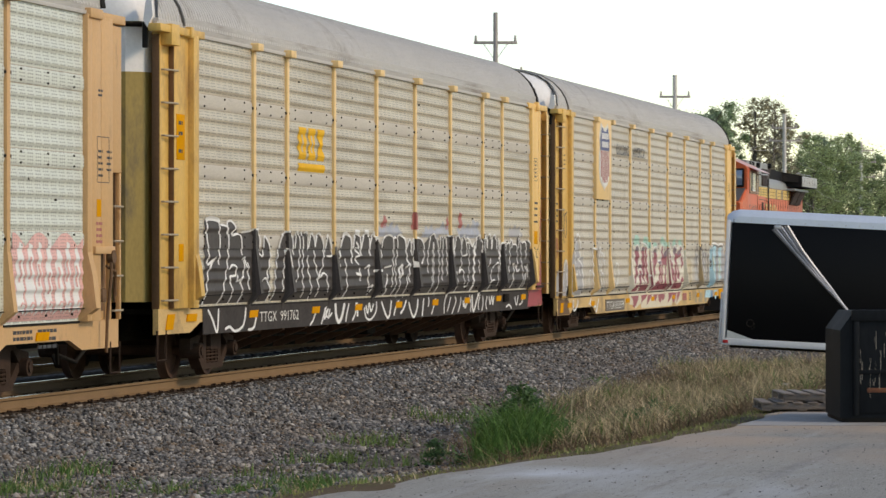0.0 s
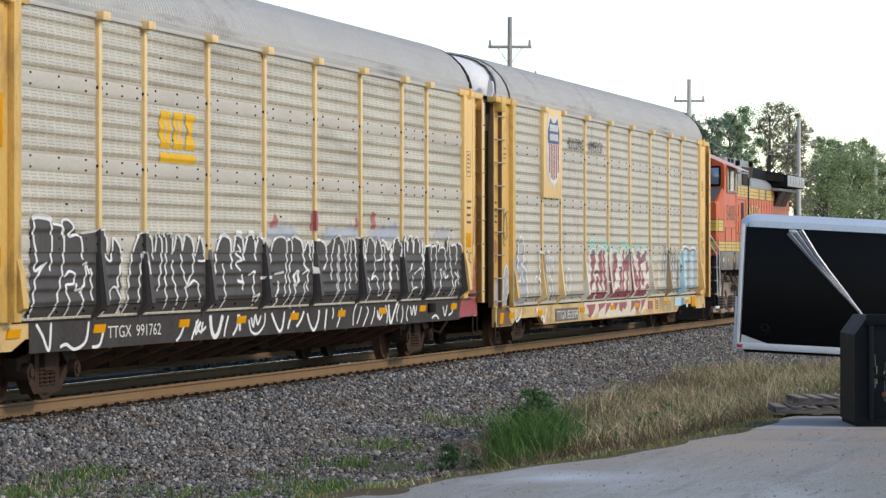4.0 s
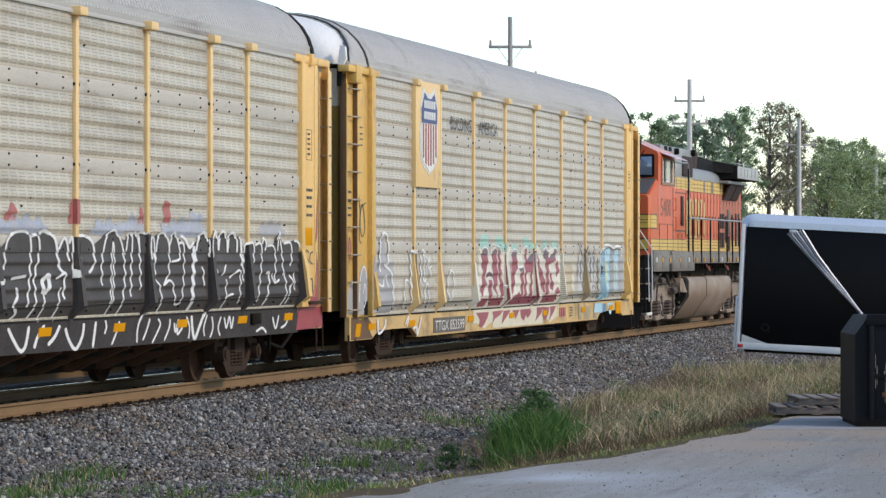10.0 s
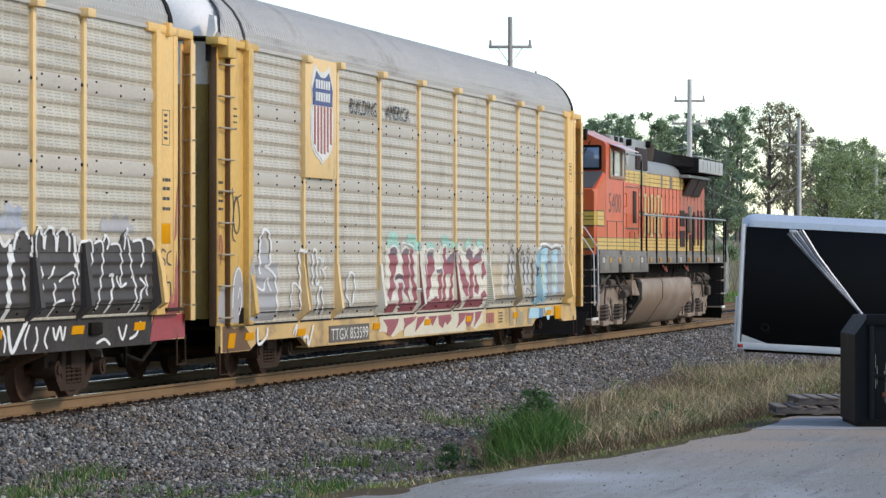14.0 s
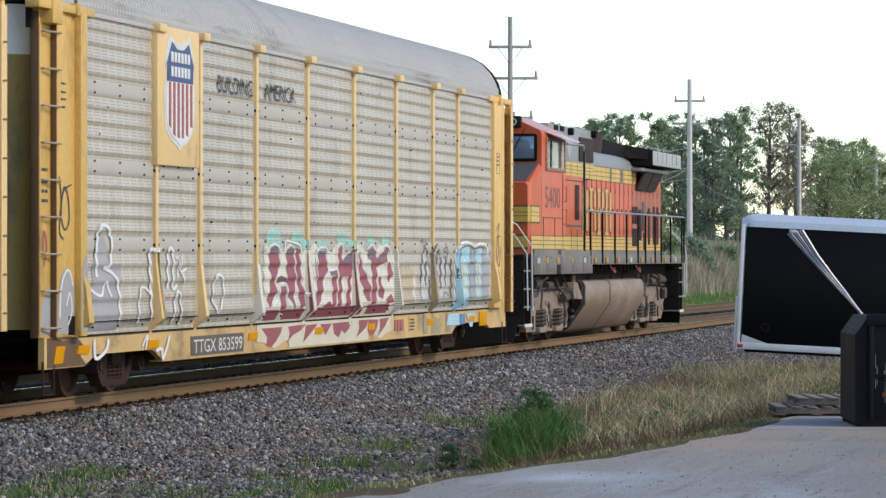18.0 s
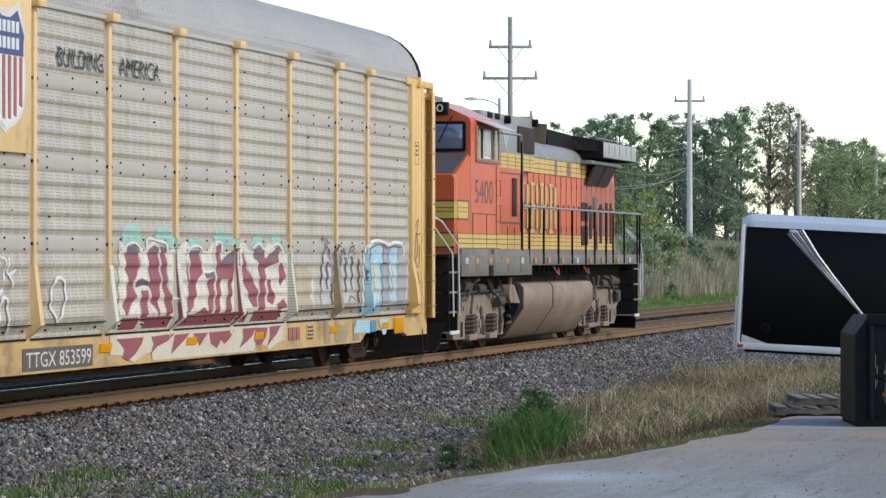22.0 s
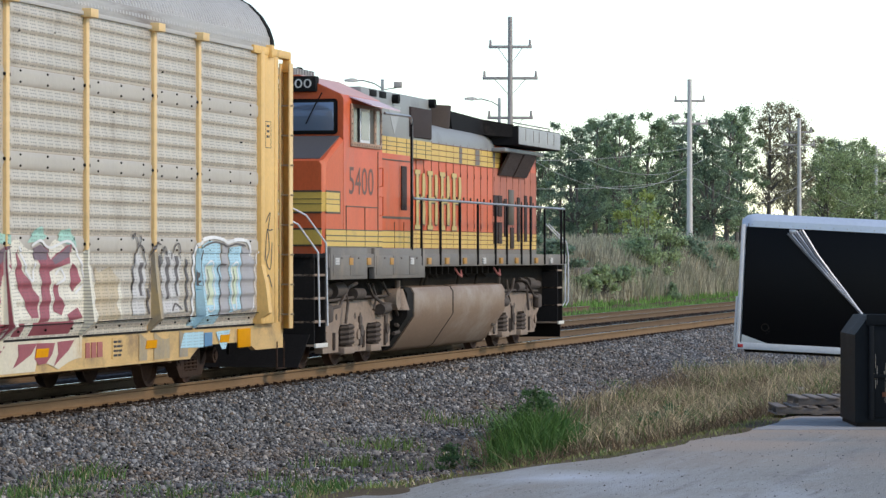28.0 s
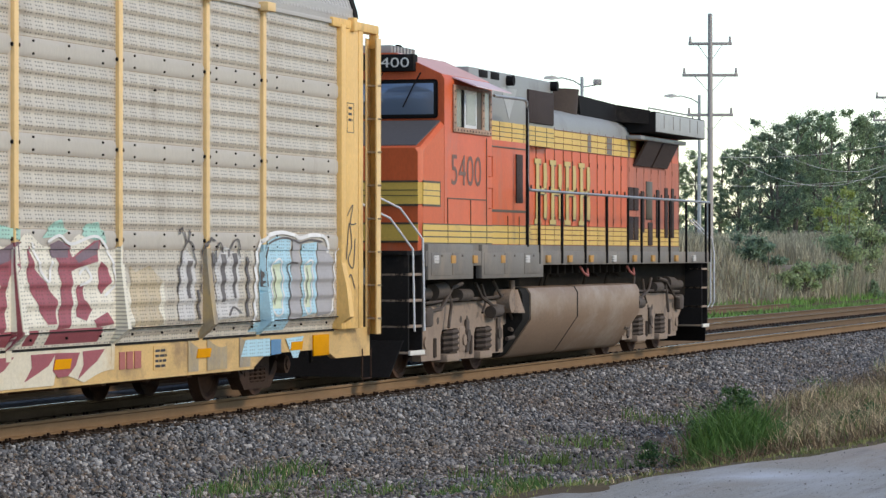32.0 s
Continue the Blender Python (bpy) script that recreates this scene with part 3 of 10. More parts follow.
def ground_material():
    m = mat("ground", (0.15, 0.12, 0.085), 0.95, 0, 0.25, 0.8, 30, 0.4, (0.085, 0.10, 0.04), 0.42, 0.9, spec=0.0)
    nt = m.node_tree
    b = nt.nodes["Principled BSDF"]
    old = b.inputs["Base Color"].links[0].from_socket
    co = nt.nodes.new("ShaderNodeTexCoord")
    sep = nt.nodes.new("ShaderNodeSeparateXYZ")
    nt.links.new(co.outputs["Object"], sep.inputs[0])
    nz = node(nt, "ShaderNodeTexNoise", Scale=0.8, Detail=4.0)
    nt.links.new(co.outputs["Object"], nz.inputs["Vector"])
    off = nt.nodes.new("ShaderNodeMath")
    off.operation = "MULTIPLY_ADD"
    off.inputs[1].default_value = 2.0
    nt.links.new(nz.outputs["Fac"], off.inputs[0])
    nt.links.new(sep.outputs[1], off.inputs[2])
    lo = node(nt, "ShaderNodeMapRange")
    lo.inputs[1].default_value, lo.inputs[2].default_value = -6.4, -5.4
    hi = node(nt, "ShaderNodeMapRange")
    for i, v in zip((1, 2, 3, 4), (6.6, 7.6, 1, 0)):
        hi.inputs[i].default_value = v
    for r in (lo, hi):
        nt.links.new(off.outputs[0], r.inputs[0])
    both = nt.nodes.new("ShaderNodeMath")
    both.operation = "MULTIPLY"
    nt.links.new(lo.outputs[0], both.inputs[0])
    nt.links.new(hi.outputs[0], both.inputs[1])
    vor = node(nt, "ShaderNodeTexVoronoi", Scale=18.0)
    nt.links.new(co.outputs["Object"], vor.inputs["Vector"])
    ramp = nt.nodes.new("ShaderNodeHueSaturation")
    ramp.inputs["Color"].default_value = (0.14, 0.13, 0.12, 1)
    sepc = nt.nodes.new("ShaderNodeSeparateColor")
    nt.links.new(vor.outputs["Color"], sepc.inputs[0])
    rv = node(nt, "ShaderNodeMapRange")
    rv.inputs[3].default_value, rv.inputs[4].default_value = 0.35, 1.6
    nt.links.new(sepc.outputs[0], rv.inputs[0])
    nt.links.new(rv.outputs[0], ramp.inputs["Value"])
    mix = nt.nodes.new("ShaderNodeMix")
    mix.data_type = "RGBA"
    nt.links.new(both.outputs[0], mix.inputs["Factor"])
    nt.links.new(old, mix.inputs["A"])
    nt.links.new(ramp.outputs[0], mix.inputs["B"])
    # Darkens the ground under the train and beyond it: painted shade.
    shade_reach = nt.nodes.new("ShaderNodeMath")
    shade_reach.operation = "ABSOLUTE"
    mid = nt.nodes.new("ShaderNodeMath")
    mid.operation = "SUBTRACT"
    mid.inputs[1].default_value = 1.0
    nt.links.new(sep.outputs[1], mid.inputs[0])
    nt.links.new(mid.outputs[0], shade_reach.inputs[0])
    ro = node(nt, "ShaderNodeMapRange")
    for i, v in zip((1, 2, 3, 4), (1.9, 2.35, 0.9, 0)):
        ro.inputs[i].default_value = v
    nt.links.new(shade_reach.outputs[0], ro.inputs[0])
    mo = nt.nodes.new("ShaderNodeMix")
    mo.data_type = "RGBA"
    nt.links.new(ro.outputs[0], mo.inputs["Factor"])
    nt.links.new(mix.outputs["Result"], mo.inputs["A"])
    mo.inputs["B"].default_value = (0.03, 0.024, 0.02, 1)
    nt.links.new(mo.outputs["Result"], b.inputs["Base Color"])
    return m


gx = np.concatenate([[-2500, -1000, -400, -150, -60], np.arange(-20, 20, 2.0), np.arange(20, 90, 0.25), np.arange(90, 260, 2.0), [280, 320, 400, 600, 1000, 2500]])
gy = np.concatenate([[-2500, -800, -300, -120, -60, -40, -30, -25, -20, -16, -14], np.arange(-12.5, -1.0, 0.2), np.arange(-1.0, 16, 0.5), [18, 22, 28, 36, 50, 70, 110, 200, 400, 900, 2500]])
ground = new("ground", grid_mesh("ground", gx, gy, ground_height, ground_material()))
tagged(ground, "dry grassy ground with grey ballast shoulders and a ditch", "ground", kind="structure")


def paved_lot():
    xs = np.concatenate([[-60, -20, 0], np.arange(10, 60, 0.25), [70, 100]])
    g = Shape()
    top, low = [], []
    for x in xs:
        e = float(lot_edge(x)) + 0.05 * math.sin(x * 1.3) + 0.03 * math.sin(x * 3.1 + 1) + 0.05 * noise.noise((x * 2.7, 0, 0))
        top.append((x, e, 0.222))
        low.append((x, e + 0.05, 0.10))
    g.loft([[(p[0], -60, 0.222) for p in top], [(p[0], -14, 0.222) for p in top], top, low], caps=False, closed=False)
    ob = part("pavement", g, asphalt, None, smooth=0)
    return tagged(ob, "worn grey asphalt of a yard with a broken edge", "pavement", kind="structure")


paved_lot()


# ---- railway tracks ----
def rail_shape(x0, x1):
    prof = [(-0.075, 0), (-0.075, 0.012), (-0.016, 0.03), (-0.010, 0.05), (-0.010, 0.125), (-0.036, 0.14), (-0.036, 0.166), (-0.028, 0.172),
            (0.028, 0.172), (0.036, 0.166), (0.036, 0.14), (0.010, 0.125), (0.010, 0.05), (0.016, 0.03), (0.075, 0.012), (0.075, 0)]
    return Shape().prism([(y, z - 0.172) for y, z in prof], "x", x0, x1)


def track(y, x0, x1, tie_from, tie_to, label):
    t = thing("track", label, "railway track", "railway tracks", "structure", pose(0, y, 0))
    for side in (-0.755, 0.755):
        # Darker rust paints shade on the main line's far rail; other tracks share it.
        r = part("rail", rail_shape(x0, x1).moved(pose(0, side, 0)), rail_rust if (y == 0 and side < 0) else rail_dark, t, "rusty brown steel rail")
        part("rail_head", Shape().box(x0, x1, side - 0.027, side + 0.027, 0.0005, 0.004), steel_rail, r, "worn shiny running surface")
    me = mesh_of("tie", Shape().box(-0.115, 0.115, -1.3, 1.3, -0.37, -0.19, 0.012), tie_mat)
    plates = Shape()
    x = tie_from
    while x < tie_to:
        tie = part("tie", me, None, t)
        tie.matrix_basis = pose(x + random.uniform(-0.02, 0.02), random.uniform(-0.04, 0.04), random.uniform(-0.01, 0.01), 0, 0, random.uniform(-1.2, 1.2))
        for side in (-0.755, 0.755):
            plates.box(x - 0.09, x + 0.09, side - 0.17, side + 0.17, -0.19, -0.172)
            for dx, dy in ((-0.05, -0.10), (0.05, 0.10), (0.05, -0.10), (-0.04, -0.145)):
                plates.box(x + dx - 0.012, x + dx + 0.012, side + dy - 0.012, side + dy + 0.012, -0.172, -0.14 - random.uniform(0, 0.02))
            for dx in (-0.16, 0.16):
                plates.box(x + dx - 0.02, x + dx + 0.02, side - 0.10, side + 0.10, -0.187, -0.168)
        x += 0.53
    tagged(part("fastenings", plates, spike_mat, t, "rusty tie plates, spikes and anchors"), kind="stuff")
    return t


track(0.0, -40, 420, 18, 125, "main line of rusty rails on dark timber ties")
track(4.0, -40, 420, 70, 125, "second line of rusty rails behind the main one")
track(9.0, -40, 128, 80, 122, "overgrown siding with rusty rails")


# ---- auto-rack wagons ----
bearer_mat = mat("dirty_brown_bearer", (0.11, 0.06, 0.04), 0.9, 0, 0.3, 3, 30, 0.1, spec=0.1)
fascia_mat = mat("stained_fascia", (0.46, 0.44, 0.41), 0.6, 0.1, 0.15, 0.6, 25, 0.05, (0.13, 0.08, 0.055), 0.42, 0.5, (0.35, 1, 3))
POSTS = [-9.17, -7.28, -4.37, -1.455, 1.455, 4.37, 7.28, 9.17]
EDGES = [-12.27] + POSTS + [12.15]
BANDS = (4.085, 3.06, 2.04)
RIDGE = 0.0245
WIDE = 1.8  # sprayed lines are widened sideways to suit the camera's oblique view


def ridge_levels(base):
    """Heights and outward offsets down one corrugated panel, from the top to the bottom."""
    prof = []
    tops = [(4.99, BANDS[0] + 0.12), (BANDS[0] - 0.12, BANDS[1] + 0.12), (BANDS[1] - 0.12, BANDS[2] + 0.12), (BANDS[2] - 0.12, base + 0.17)]
    for hi, lo in tops:
        n = 4
        step = (hi - lo) / n
        for k in range(n):
            z = hi - k * step
            prof += [(z - u * step, RIDGE * o) for u, o in ((0.0, 0.0), (0.15, 0.12), (0.30, 0.42), (0.45, 0.76), (0.56, 0.96), (0.62, 1.0), (0.68, 0.93), (0.76, 0.62), (0.85, 0.22), (0.93, 0.03))]
        prof.append((lo, 0.0))
    return prof


def side_surface(base):
    prof = ridge_levels(base)[::-1]
    pz, po = [p[0] for p in prof], [p[1] for p in prof]

    def surface(x, z):
        for p in POSTS:
            if abs(x - p) < 0.07:
                return -float(np.interp(z, [base - 0.3, base, base + 0.17, base + 0.9, 5], [1.50, 1.51, 1.712, 1.622, 1.614])) - 0.006
        if z < base:
            return -1.508
        if z < base + 0.17:
            return -float(np.interp(z, [base, base + 0.17], [1.47, 1.575])) - 0.004
        if any(abs(z - c) < 0.108 for c in BANDS):
            return -1.584
        k = min((abs(x - p) for p in POSTS), default=9)
        return -1.56 - float(np.interp(z, pz, po)) * min(max((k - 0.10) / 0.07, 0.0), 1.0) - 0.006
    surface.folds = [base - 0.001, base + 0.001, base + 0.17, base + 0.9] + [c + d for c in BANDS for d in (-0.109, -0.107, 0.107, 0.109)] + pz
    return surface


def panel_mesh(x0, x1, base, material):
    prof = ridge_levels(base)
    prof = prof + [(base, -0.10)]
    # the ridges die out into flat edges beside the posts
    ends = [(x0 + 0.05, 0.0), (x0 + 0.10, 0.0), (x0 + 0.17, 1.0), (x1 - 0.17, 1.0), (x1 - 0.10, 0.0), (x1 - 0.05, 0.0)]
    g = Shape()
    g.loft([[(x, -1.56 - (o * k if o > 0 else o), z) for z, o in prof] + [(x, -1.50, z) for z in (base, 4.99)] for x, k in ends])
    return mesh_of("side_panel", g, material, 60)


def ribbon(g, pts, width, surface, lift=0.0):
    """A painted line through (x, z) points, lying on the folds of the surface; wide ones are laid in narrow lanes."""
    folds = surface.folds
    line = [pts[0]]
    for (xa, za), (xb, zb) in zip(pts[:-1], pts[1:]):
        n = max(1, int(math.hypot(xb - xa, zb - za) / 0.03))
        ts = [i / n for i in range(1, n + 1)]
        if abs(zb - za) > 1e-4:
            ts += [t for t in ((f - za) / (zb - za) for f in folds) if 0.001 < t < 0.999]
        line += [(xa + (xb - xa) * t, za + (zb - za) * t) for t in sorted(ts)]
    n = len(line)
    normals = []
    for i in range(n):
        a, b = line[max(i - 2, 0)], line[min(i + 2, n - 1)]
        dx, dz = (b[0] - a[0]) / WIDE, b[1] - a[1]
        d = math.hypot(dx, dz) or 1
        normals.append((-dz / d, dx / d))
    lanes = max(1, int(math.ceil(width / 0.05)))
    vs, m = [], lanes + 1
    for i, ((x, z), (nx, nz)) in enumerate(zip(line, normals)):
        f = 0.55 if i in (0, n - 1) else 1.0
        for k in range(m):
            o = width * f * (k / lanes - 0.5)
            px, pz = x + nx * o * WIDE, z + nz * o
            vs.append((px, surface(px, pz) - lift, pz))
    g.add(vs, [(m * i + k, m * i + k + 1, m * i + m + k + 1, m * i + m + k) for i in range(n - 1) for k in range(lanes)])


def stroke(car, pts, width, surface, lift, material, label=""):
    g = Shape()
    ribbon(g, pts, width, surface, lift)
    return part("graffiti_stroke", g, material, car, label, smooth=0)


def decal(pts, surface, lift):
    """A painted outline of (x, z) points, cut along the folds of the sheet and laid on it."""
    bm = bmesh.new()
    face = bm.faces.new([bm.verts.new((px, 0, pz)) for px, pz in pts])
    face.normal_update()
    bmesh.ops.triangulate(bm, faces=bm.faces[:])
    z0, z1 = min(p[1] for p in pts), max(p[1] for p in pts)
    x0, x1 = min(p[0] for p in pts), max(p[0] for p in pts)
    cuts = [((0, 0, f), (0, 0, 1)) for f in surface.folds if z0 < f < z1]
    cuts += [((p + o, 0, 0), (1, 0, 0)) for p in POSTS for o in (-0.17, -0.10, -0.07, 0.07, 0.10, 0.17) if x0 < p + o < x1]
    for co, no in cuts:
        bmesh.ops.bisect_plane(bm, geom=bm.verts[:] + bm.edges[:] + bm.faces[:], plane_co=co, plane_no=no)
    for v in bm.verts:
        v.co.y = surface(v.co.x, v.co.z) - lift
    return bm


def painted_post(car, px, base, z1, material, w=0.070):
    """Paint over the lower part of one side post."""
    g = Shape().prism([(-1.51, base - 0.004), (-1.708, base + 0.168), (-1.657, base + 0.55), (-1.620, base + 0.9), (-1.612, z1), (-1.57, z1), (-1.55, base + 0.5)], "x", px - w, px + w)
    return part("graffiti_post", g, material, car, "sprayed side post foot")


def painted(x0, x1, low, high, surface, lift=0.0, dx=0.06):
    """A painted area between two curves low(x) and high(x); its rows follow the folds of the sheet."""
    g = Shape()
    xs = [x0 + (x1 - x0) * i / max(2, int((x1 - x0) / dx)) for i in range(max(2, int((x1 - x0) / dx)) + 1)]
    for p in POSTS:
        for e in (p - 0.17, p - 0.10, p - 0.0701, p - 0.0699, p + 0.0699, p + 0.0701, p + 0.10, p + 0.17):
            if x0 < e < x1:
                xs.append(e)
    xs.sort()
    bottom, peak = min(low(x) for x in xs), max(high(x) for x in xs)
    folds = sorted(set([z for z in surface.folds if bottom < z < peak] + list(np.linspace(bottom, peak, 12)))) 
    cols = []
    for x in xs:
        a, b = low(x), high(x)
        cols.append([(x, surface(x, z) - lift, z) for z in (min(max(f, a), b) for f in folds)])
    g.loft(cols, caps=False, closed=False)
    return g


def smooth_line(pts, n=6):
    """A rounded polyline through points."""
    out = []
    P = [pts[0]] + list(pts) + [pts[-1]]
    for i in range(1, len(P) - 2):
        p0, p1, p2, p3 = (np.array(P[j], dtype=float) for j in (i - 1, i, i + 1, i + 2))
        for k in range(n):
            t = k / n
            q = 0.5 * (2 * p1 + (p2 - p0) * t + (2 * p0 - 5 * p1 + 4 * p2 - p3) * t * t + (3 * p1 - p0 - 3 * p2 + p3) * t ** 3)
            out.append((float(q[0]), float(q[1])))
    out.append(tuple(pts[-1]))
    return out


def wheelset(r, gauge=0.755):
    w = Shape()
    for s in (-1, 1):
        prof = [(0.14, s * (gauge - 0.09)), (0.16, s * (gauge - 0.04)), (r * 0.72, s * (gauge + 0.0)), (r * 0.84, s * (gauge - 0.035)), (r + 0.025, s * (gauge - 0.07)),
                (r + 0.005, s * (gauge - 0.04)), (r - 0.005, s * (gauge + 0.06)), (r * 0.86, s * (gauge + 0.06)), (r * 0.78, s * (gauge + 0.015)),
                (0.17, s * (gauge + 0.055)), (0.12, s * (gauge + 0.07)), (0.0, s * (gauge + 0.07))]
        n = 28
        rings = [[(rad * math.cos(2 * math.pi * k / n), y, rad * math.sin(2 * math.pi * k / n)) for k in range(n)] for rad, y in prof]
        w.loft(rings, caps=False)
    w.cyl((0, -gauge - 0.2, 0), (0, gauge + 0.2, 0), 0.075, 12)
    return mesh_of("wheelset", w, wheel_mat, 30)


WHEELS = []
WAGON_WHEEL = wheelset(0.42)
LOCO_WHEEL = wheelset(0.53)


def wagon_truck(parent, x):
    g = Shape()
    for s in (-1, 1):
        y0, y1 = s * 0.99, s * 1.16
        upper = [(-1.12, 0.44), (-1.12, 0.60), (-0.7, 0.66), (-0.45, 0.80), (0.45, 0.80), (0.7, 0.66), (1.12, 0.60), (1.12, 0.44), (0.8, 0.46), (0.55, 0.64), (-0.55, 0.64), (-0.8, 0.46)]
        lower = [(-0.5, 0.13), (0.5, 0.13), (0.85, 0.44), (0.70, 0.48), (0.40, 0.23), (-0.40, 0.23), (-0.70, 0.48), (-0.85, 0.44)]
        g.prism(upper, "y", y0, y1)
        g.prism(lower, "y", y0, y1)
        for px in (-0.46, 0.30):
            g.box(px, px + 0.16, min(y0, y1), max(y0, y1), 0.2, 0.68)
        for bx in (-0.88, 0.88):
            g.cyl((bx, s * 0.95, 0.42), (bx, s * 1.26, 0.42), 0.12, 12)
            g.cyl((bx, s * 1.26, 0.42), (bx, s * 1.285, 0.42), 0.07, 8)
    g.box(-0.2, 0.2, -1.2, 1.2, 0.42, 0.66)
    t = part("truck_frame", g, truck_mat, parent, "cast steel bogie frame, rust brown", at=(x, 0, 0))
    for s in (-1, 1):
        for cx in (-0.2, 0.0, 0.2):
            part("spring", Shape().coil(cx, s * 1.09, 0.20, 0.46, 0.085, 0.022, 5), truck_mat, t)
    for bx in (-0.88, 0.88):
        w = part("wheelset", WAGON_WHEEL, None, t)
        w.location = (bx, 0, 0.42)
        WHEELS.append((w, 0.42, (bx, 0, 0.42)))
    return t


def roof_profile(scale=1.0):
    pts = [(-1.56, 5.12), (-1.545, 5.22), (-1.49, 5.38), (-1.38, 5.56), (-1.20, 5.74), (-0.96, 5.88), (-0.66, 5.98), (-0.33, 6.04), (0, 6.06)]
    pts = [(y * scale, 5.12 + (z - 5.12) * scale) for y, z in pts]
    return pts + [(-y, z) for y, z in pts[-2::-1]]


def door_plan(s, grow=1.0):
    plan = [(12.6, -1.36), (13.3, -1.36), (13.62, -1.28), (13.80, -1.05), (13.84, 0), (13.80, 1.05), (13.62, 1.28), (13.3, 1.36), (12.6, 1.36)]
    return [(s * x, y * grow) for x, y in plan]


def end_structure(car, s, paint, plain_end):
    """One end of a wagon: corner post, folded sheets, end door, ladder and eaves bracket; s is +1 or -1."""
    base, edge = car["sill_top"], -EDGES[0]

    def span(a, b):
        return (min(s * a, s * b), max(s * a, s * b))
    d = part("end_door", Shape().prism(door_plan(s), "z", base + 0.1, 4.42), yellow_dark, car, "grimy yellow folding end door, darkened for the shaded gap")
    part("door_top", Shape().prism(door_plan(s, 0.995), "z", 4.42, 5.05), hood_white, d, "pale upper door sheet")
    seams = Shape()
    for y in (-0.9, -0.3, 0.3, 0.9):
        seams.box(*span(13.78, 13.855), y - 0.012, y + 0.012, base + 0.1, 4.4)
    seams.box(*span(13.78, 13.855), -1.0, 1.0, 3.0, 3.02)
    part("door_seams", seams, recess, d)
    if s < 0 and not plain_end:
        marks = Shape()
        for k in range(4):
            marks.box(-13.855, -13.845, -0.62 + 0.13 * k, -0.54 + 0.13 * k, 4.02, 4.16)
        part("door_mark", marks, black_mark, d, "small dark stencilled mark")
    if s < 0:
        # white hood between ribbed roof corners that are cut back on a slant
        hood = Shape().loft([[(s * x, y, z) for y, z in roof_profile(sc)] for x, sc in ((12.5, 0.97), (13.1, 0.965), (13.45, 0.945), (13.7, 0.90), (13.88, 0.81), (13.98, 0.68), (14.03, 0.45))])
        h = part("end_hood", hood, hood_white, car, "pale bluish-white rounded hood over the end door")
        part("hood_seam", Shape().loft([[(s * x, y * k, 5.12 + (z - 5.12) * k) for y, z in roof_profile(0.966)] for x, k in ((13.28, 0.975), (13.28, 1.0), (13.31, 1.0), (13.31, 0.975))], caps=False, closed=False), fascia_mat, h, "thin grey seam")
        for side in (-1, 1):
            part("hood_lug", Shape().prism([(side * 1.42, 5.42), (side * 1.50, 5.40), (side * 1.52, 5.18), (side * 1.44, 5.02), (side * 1.38, 5.12)], "x", -14.02, -13.90), hood_white, h, "white lug at the hood's corner")
            part("hood_slot", Shape().box(-14.0, -13.93, min(side * 1.36, side * 1.43), max(side * 1.36, side * 1.43), 4.74, 5.10), black_steel, h, "dark slot beside the door")
        cap, low, secs = roof_profile(1.006), roof_profile(0.992), []

        def cut(y):
            return float(np.interp(abs(y), [0.5, 1.1, 1.45, 1.57], [13.0, 13.15, 13.55, 13.95]))
        x = 12.745
        while x < 13.95:
            for dx, pr in ((0.0, low), (0.055, low), (0.068, cap), (0.118, cap)):
                secs.append([(s * min(x + dx, cut(y)), y, z) for y, z in pr])
            x += 0.13
        part("roof_corner", Shape().loft(secs, caps=False, closed=False), roof_mat, car, "ribbed roof corner cut on a slant", smooth=0)
        seam = Shape().loft([[(s * x, y, z) for y, z in roof_profile(k)] for x, k in ((12.70, 1.0), (12.70, 1.022), (12.75, 1.022), (12.75, 1.0))], caps=False, closed=False)
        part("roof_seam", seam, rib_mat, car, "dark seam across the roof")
        gutter = Shape().loft([[(s * 12.7, y, 5.0), (s * 12.7, y, 5.16), (s * 13.95, y, 5.16), (s * 13.95, y, 5.0)] for y in (-1.56, -1.50)])
        part("corner_fascia", gutter, hood_grey, car, "pale grey fascia under the roof corner")
    else:
        seal = Shape()
        ring_o, ring_i = roof_profile(1.03), roof_profile(0.97)
        seal.loft([[(x, y, z) for y, z in ring] for x, ring in ((12.73, ring_i), (12.70, ring_o), (12.86, ring_o), (12.86, ring_i))], caps=False, closed=False)
        part("roof_seal", seal, black_steel, car, "black rubber edge of the roof")
    for side in (-1, 1):
        def ybox(g, xa, xb, ya, yb, za, zb, c=0.008):
            x0, x1 = span(xa, xb)
            y0, y1 = (ya, yb) if side < 0 else (-yb, -ya)
            g.box(x0, x1, y0, y1, za, zb, c)
            return g
        near = s < 0 and not plain_end
        coat = yellow_gold if near else paint
        e = edge if near else 12.06
        cp = part("corner_post", ybox(Shape(), e, e + (0.25 if near else 0.18), -1.66 if near else -1.63, -1.42, base, 5.0), coat, car, "folded steel corner post")
        if plain_end:
            sheets = ((12.25, 12.62, -1.62, -1.42, base, 5.0), (12.63, 13.12, -1.62, -1.45, base + 0.9, 5.0), (13.14, 13.62, -1.57, -1.45, 2.95, 4.92), (12.63, 13.5, -1.47, -1.40, base, 5.0))
        elif near:
            sheets = ((e + 0.252, e + 0.92, -1.575, -1.40, base, 5.0), (e + 0.922, e + 1.36, -1.49, -1.38, base, 5.0))
        else:
            sheets = ((12.245, 12.86, -1.605, -1.42, base, 5.0), (12.875, 13.07, -1.61, -1.42, base, 5.0), (13.08, 13.25, -1.50, -1.40, base, 5.0))
        for sheet_box in sheets:
            part("corner_sheet", ybox(Shape(), *sheet_box), coat, cp)
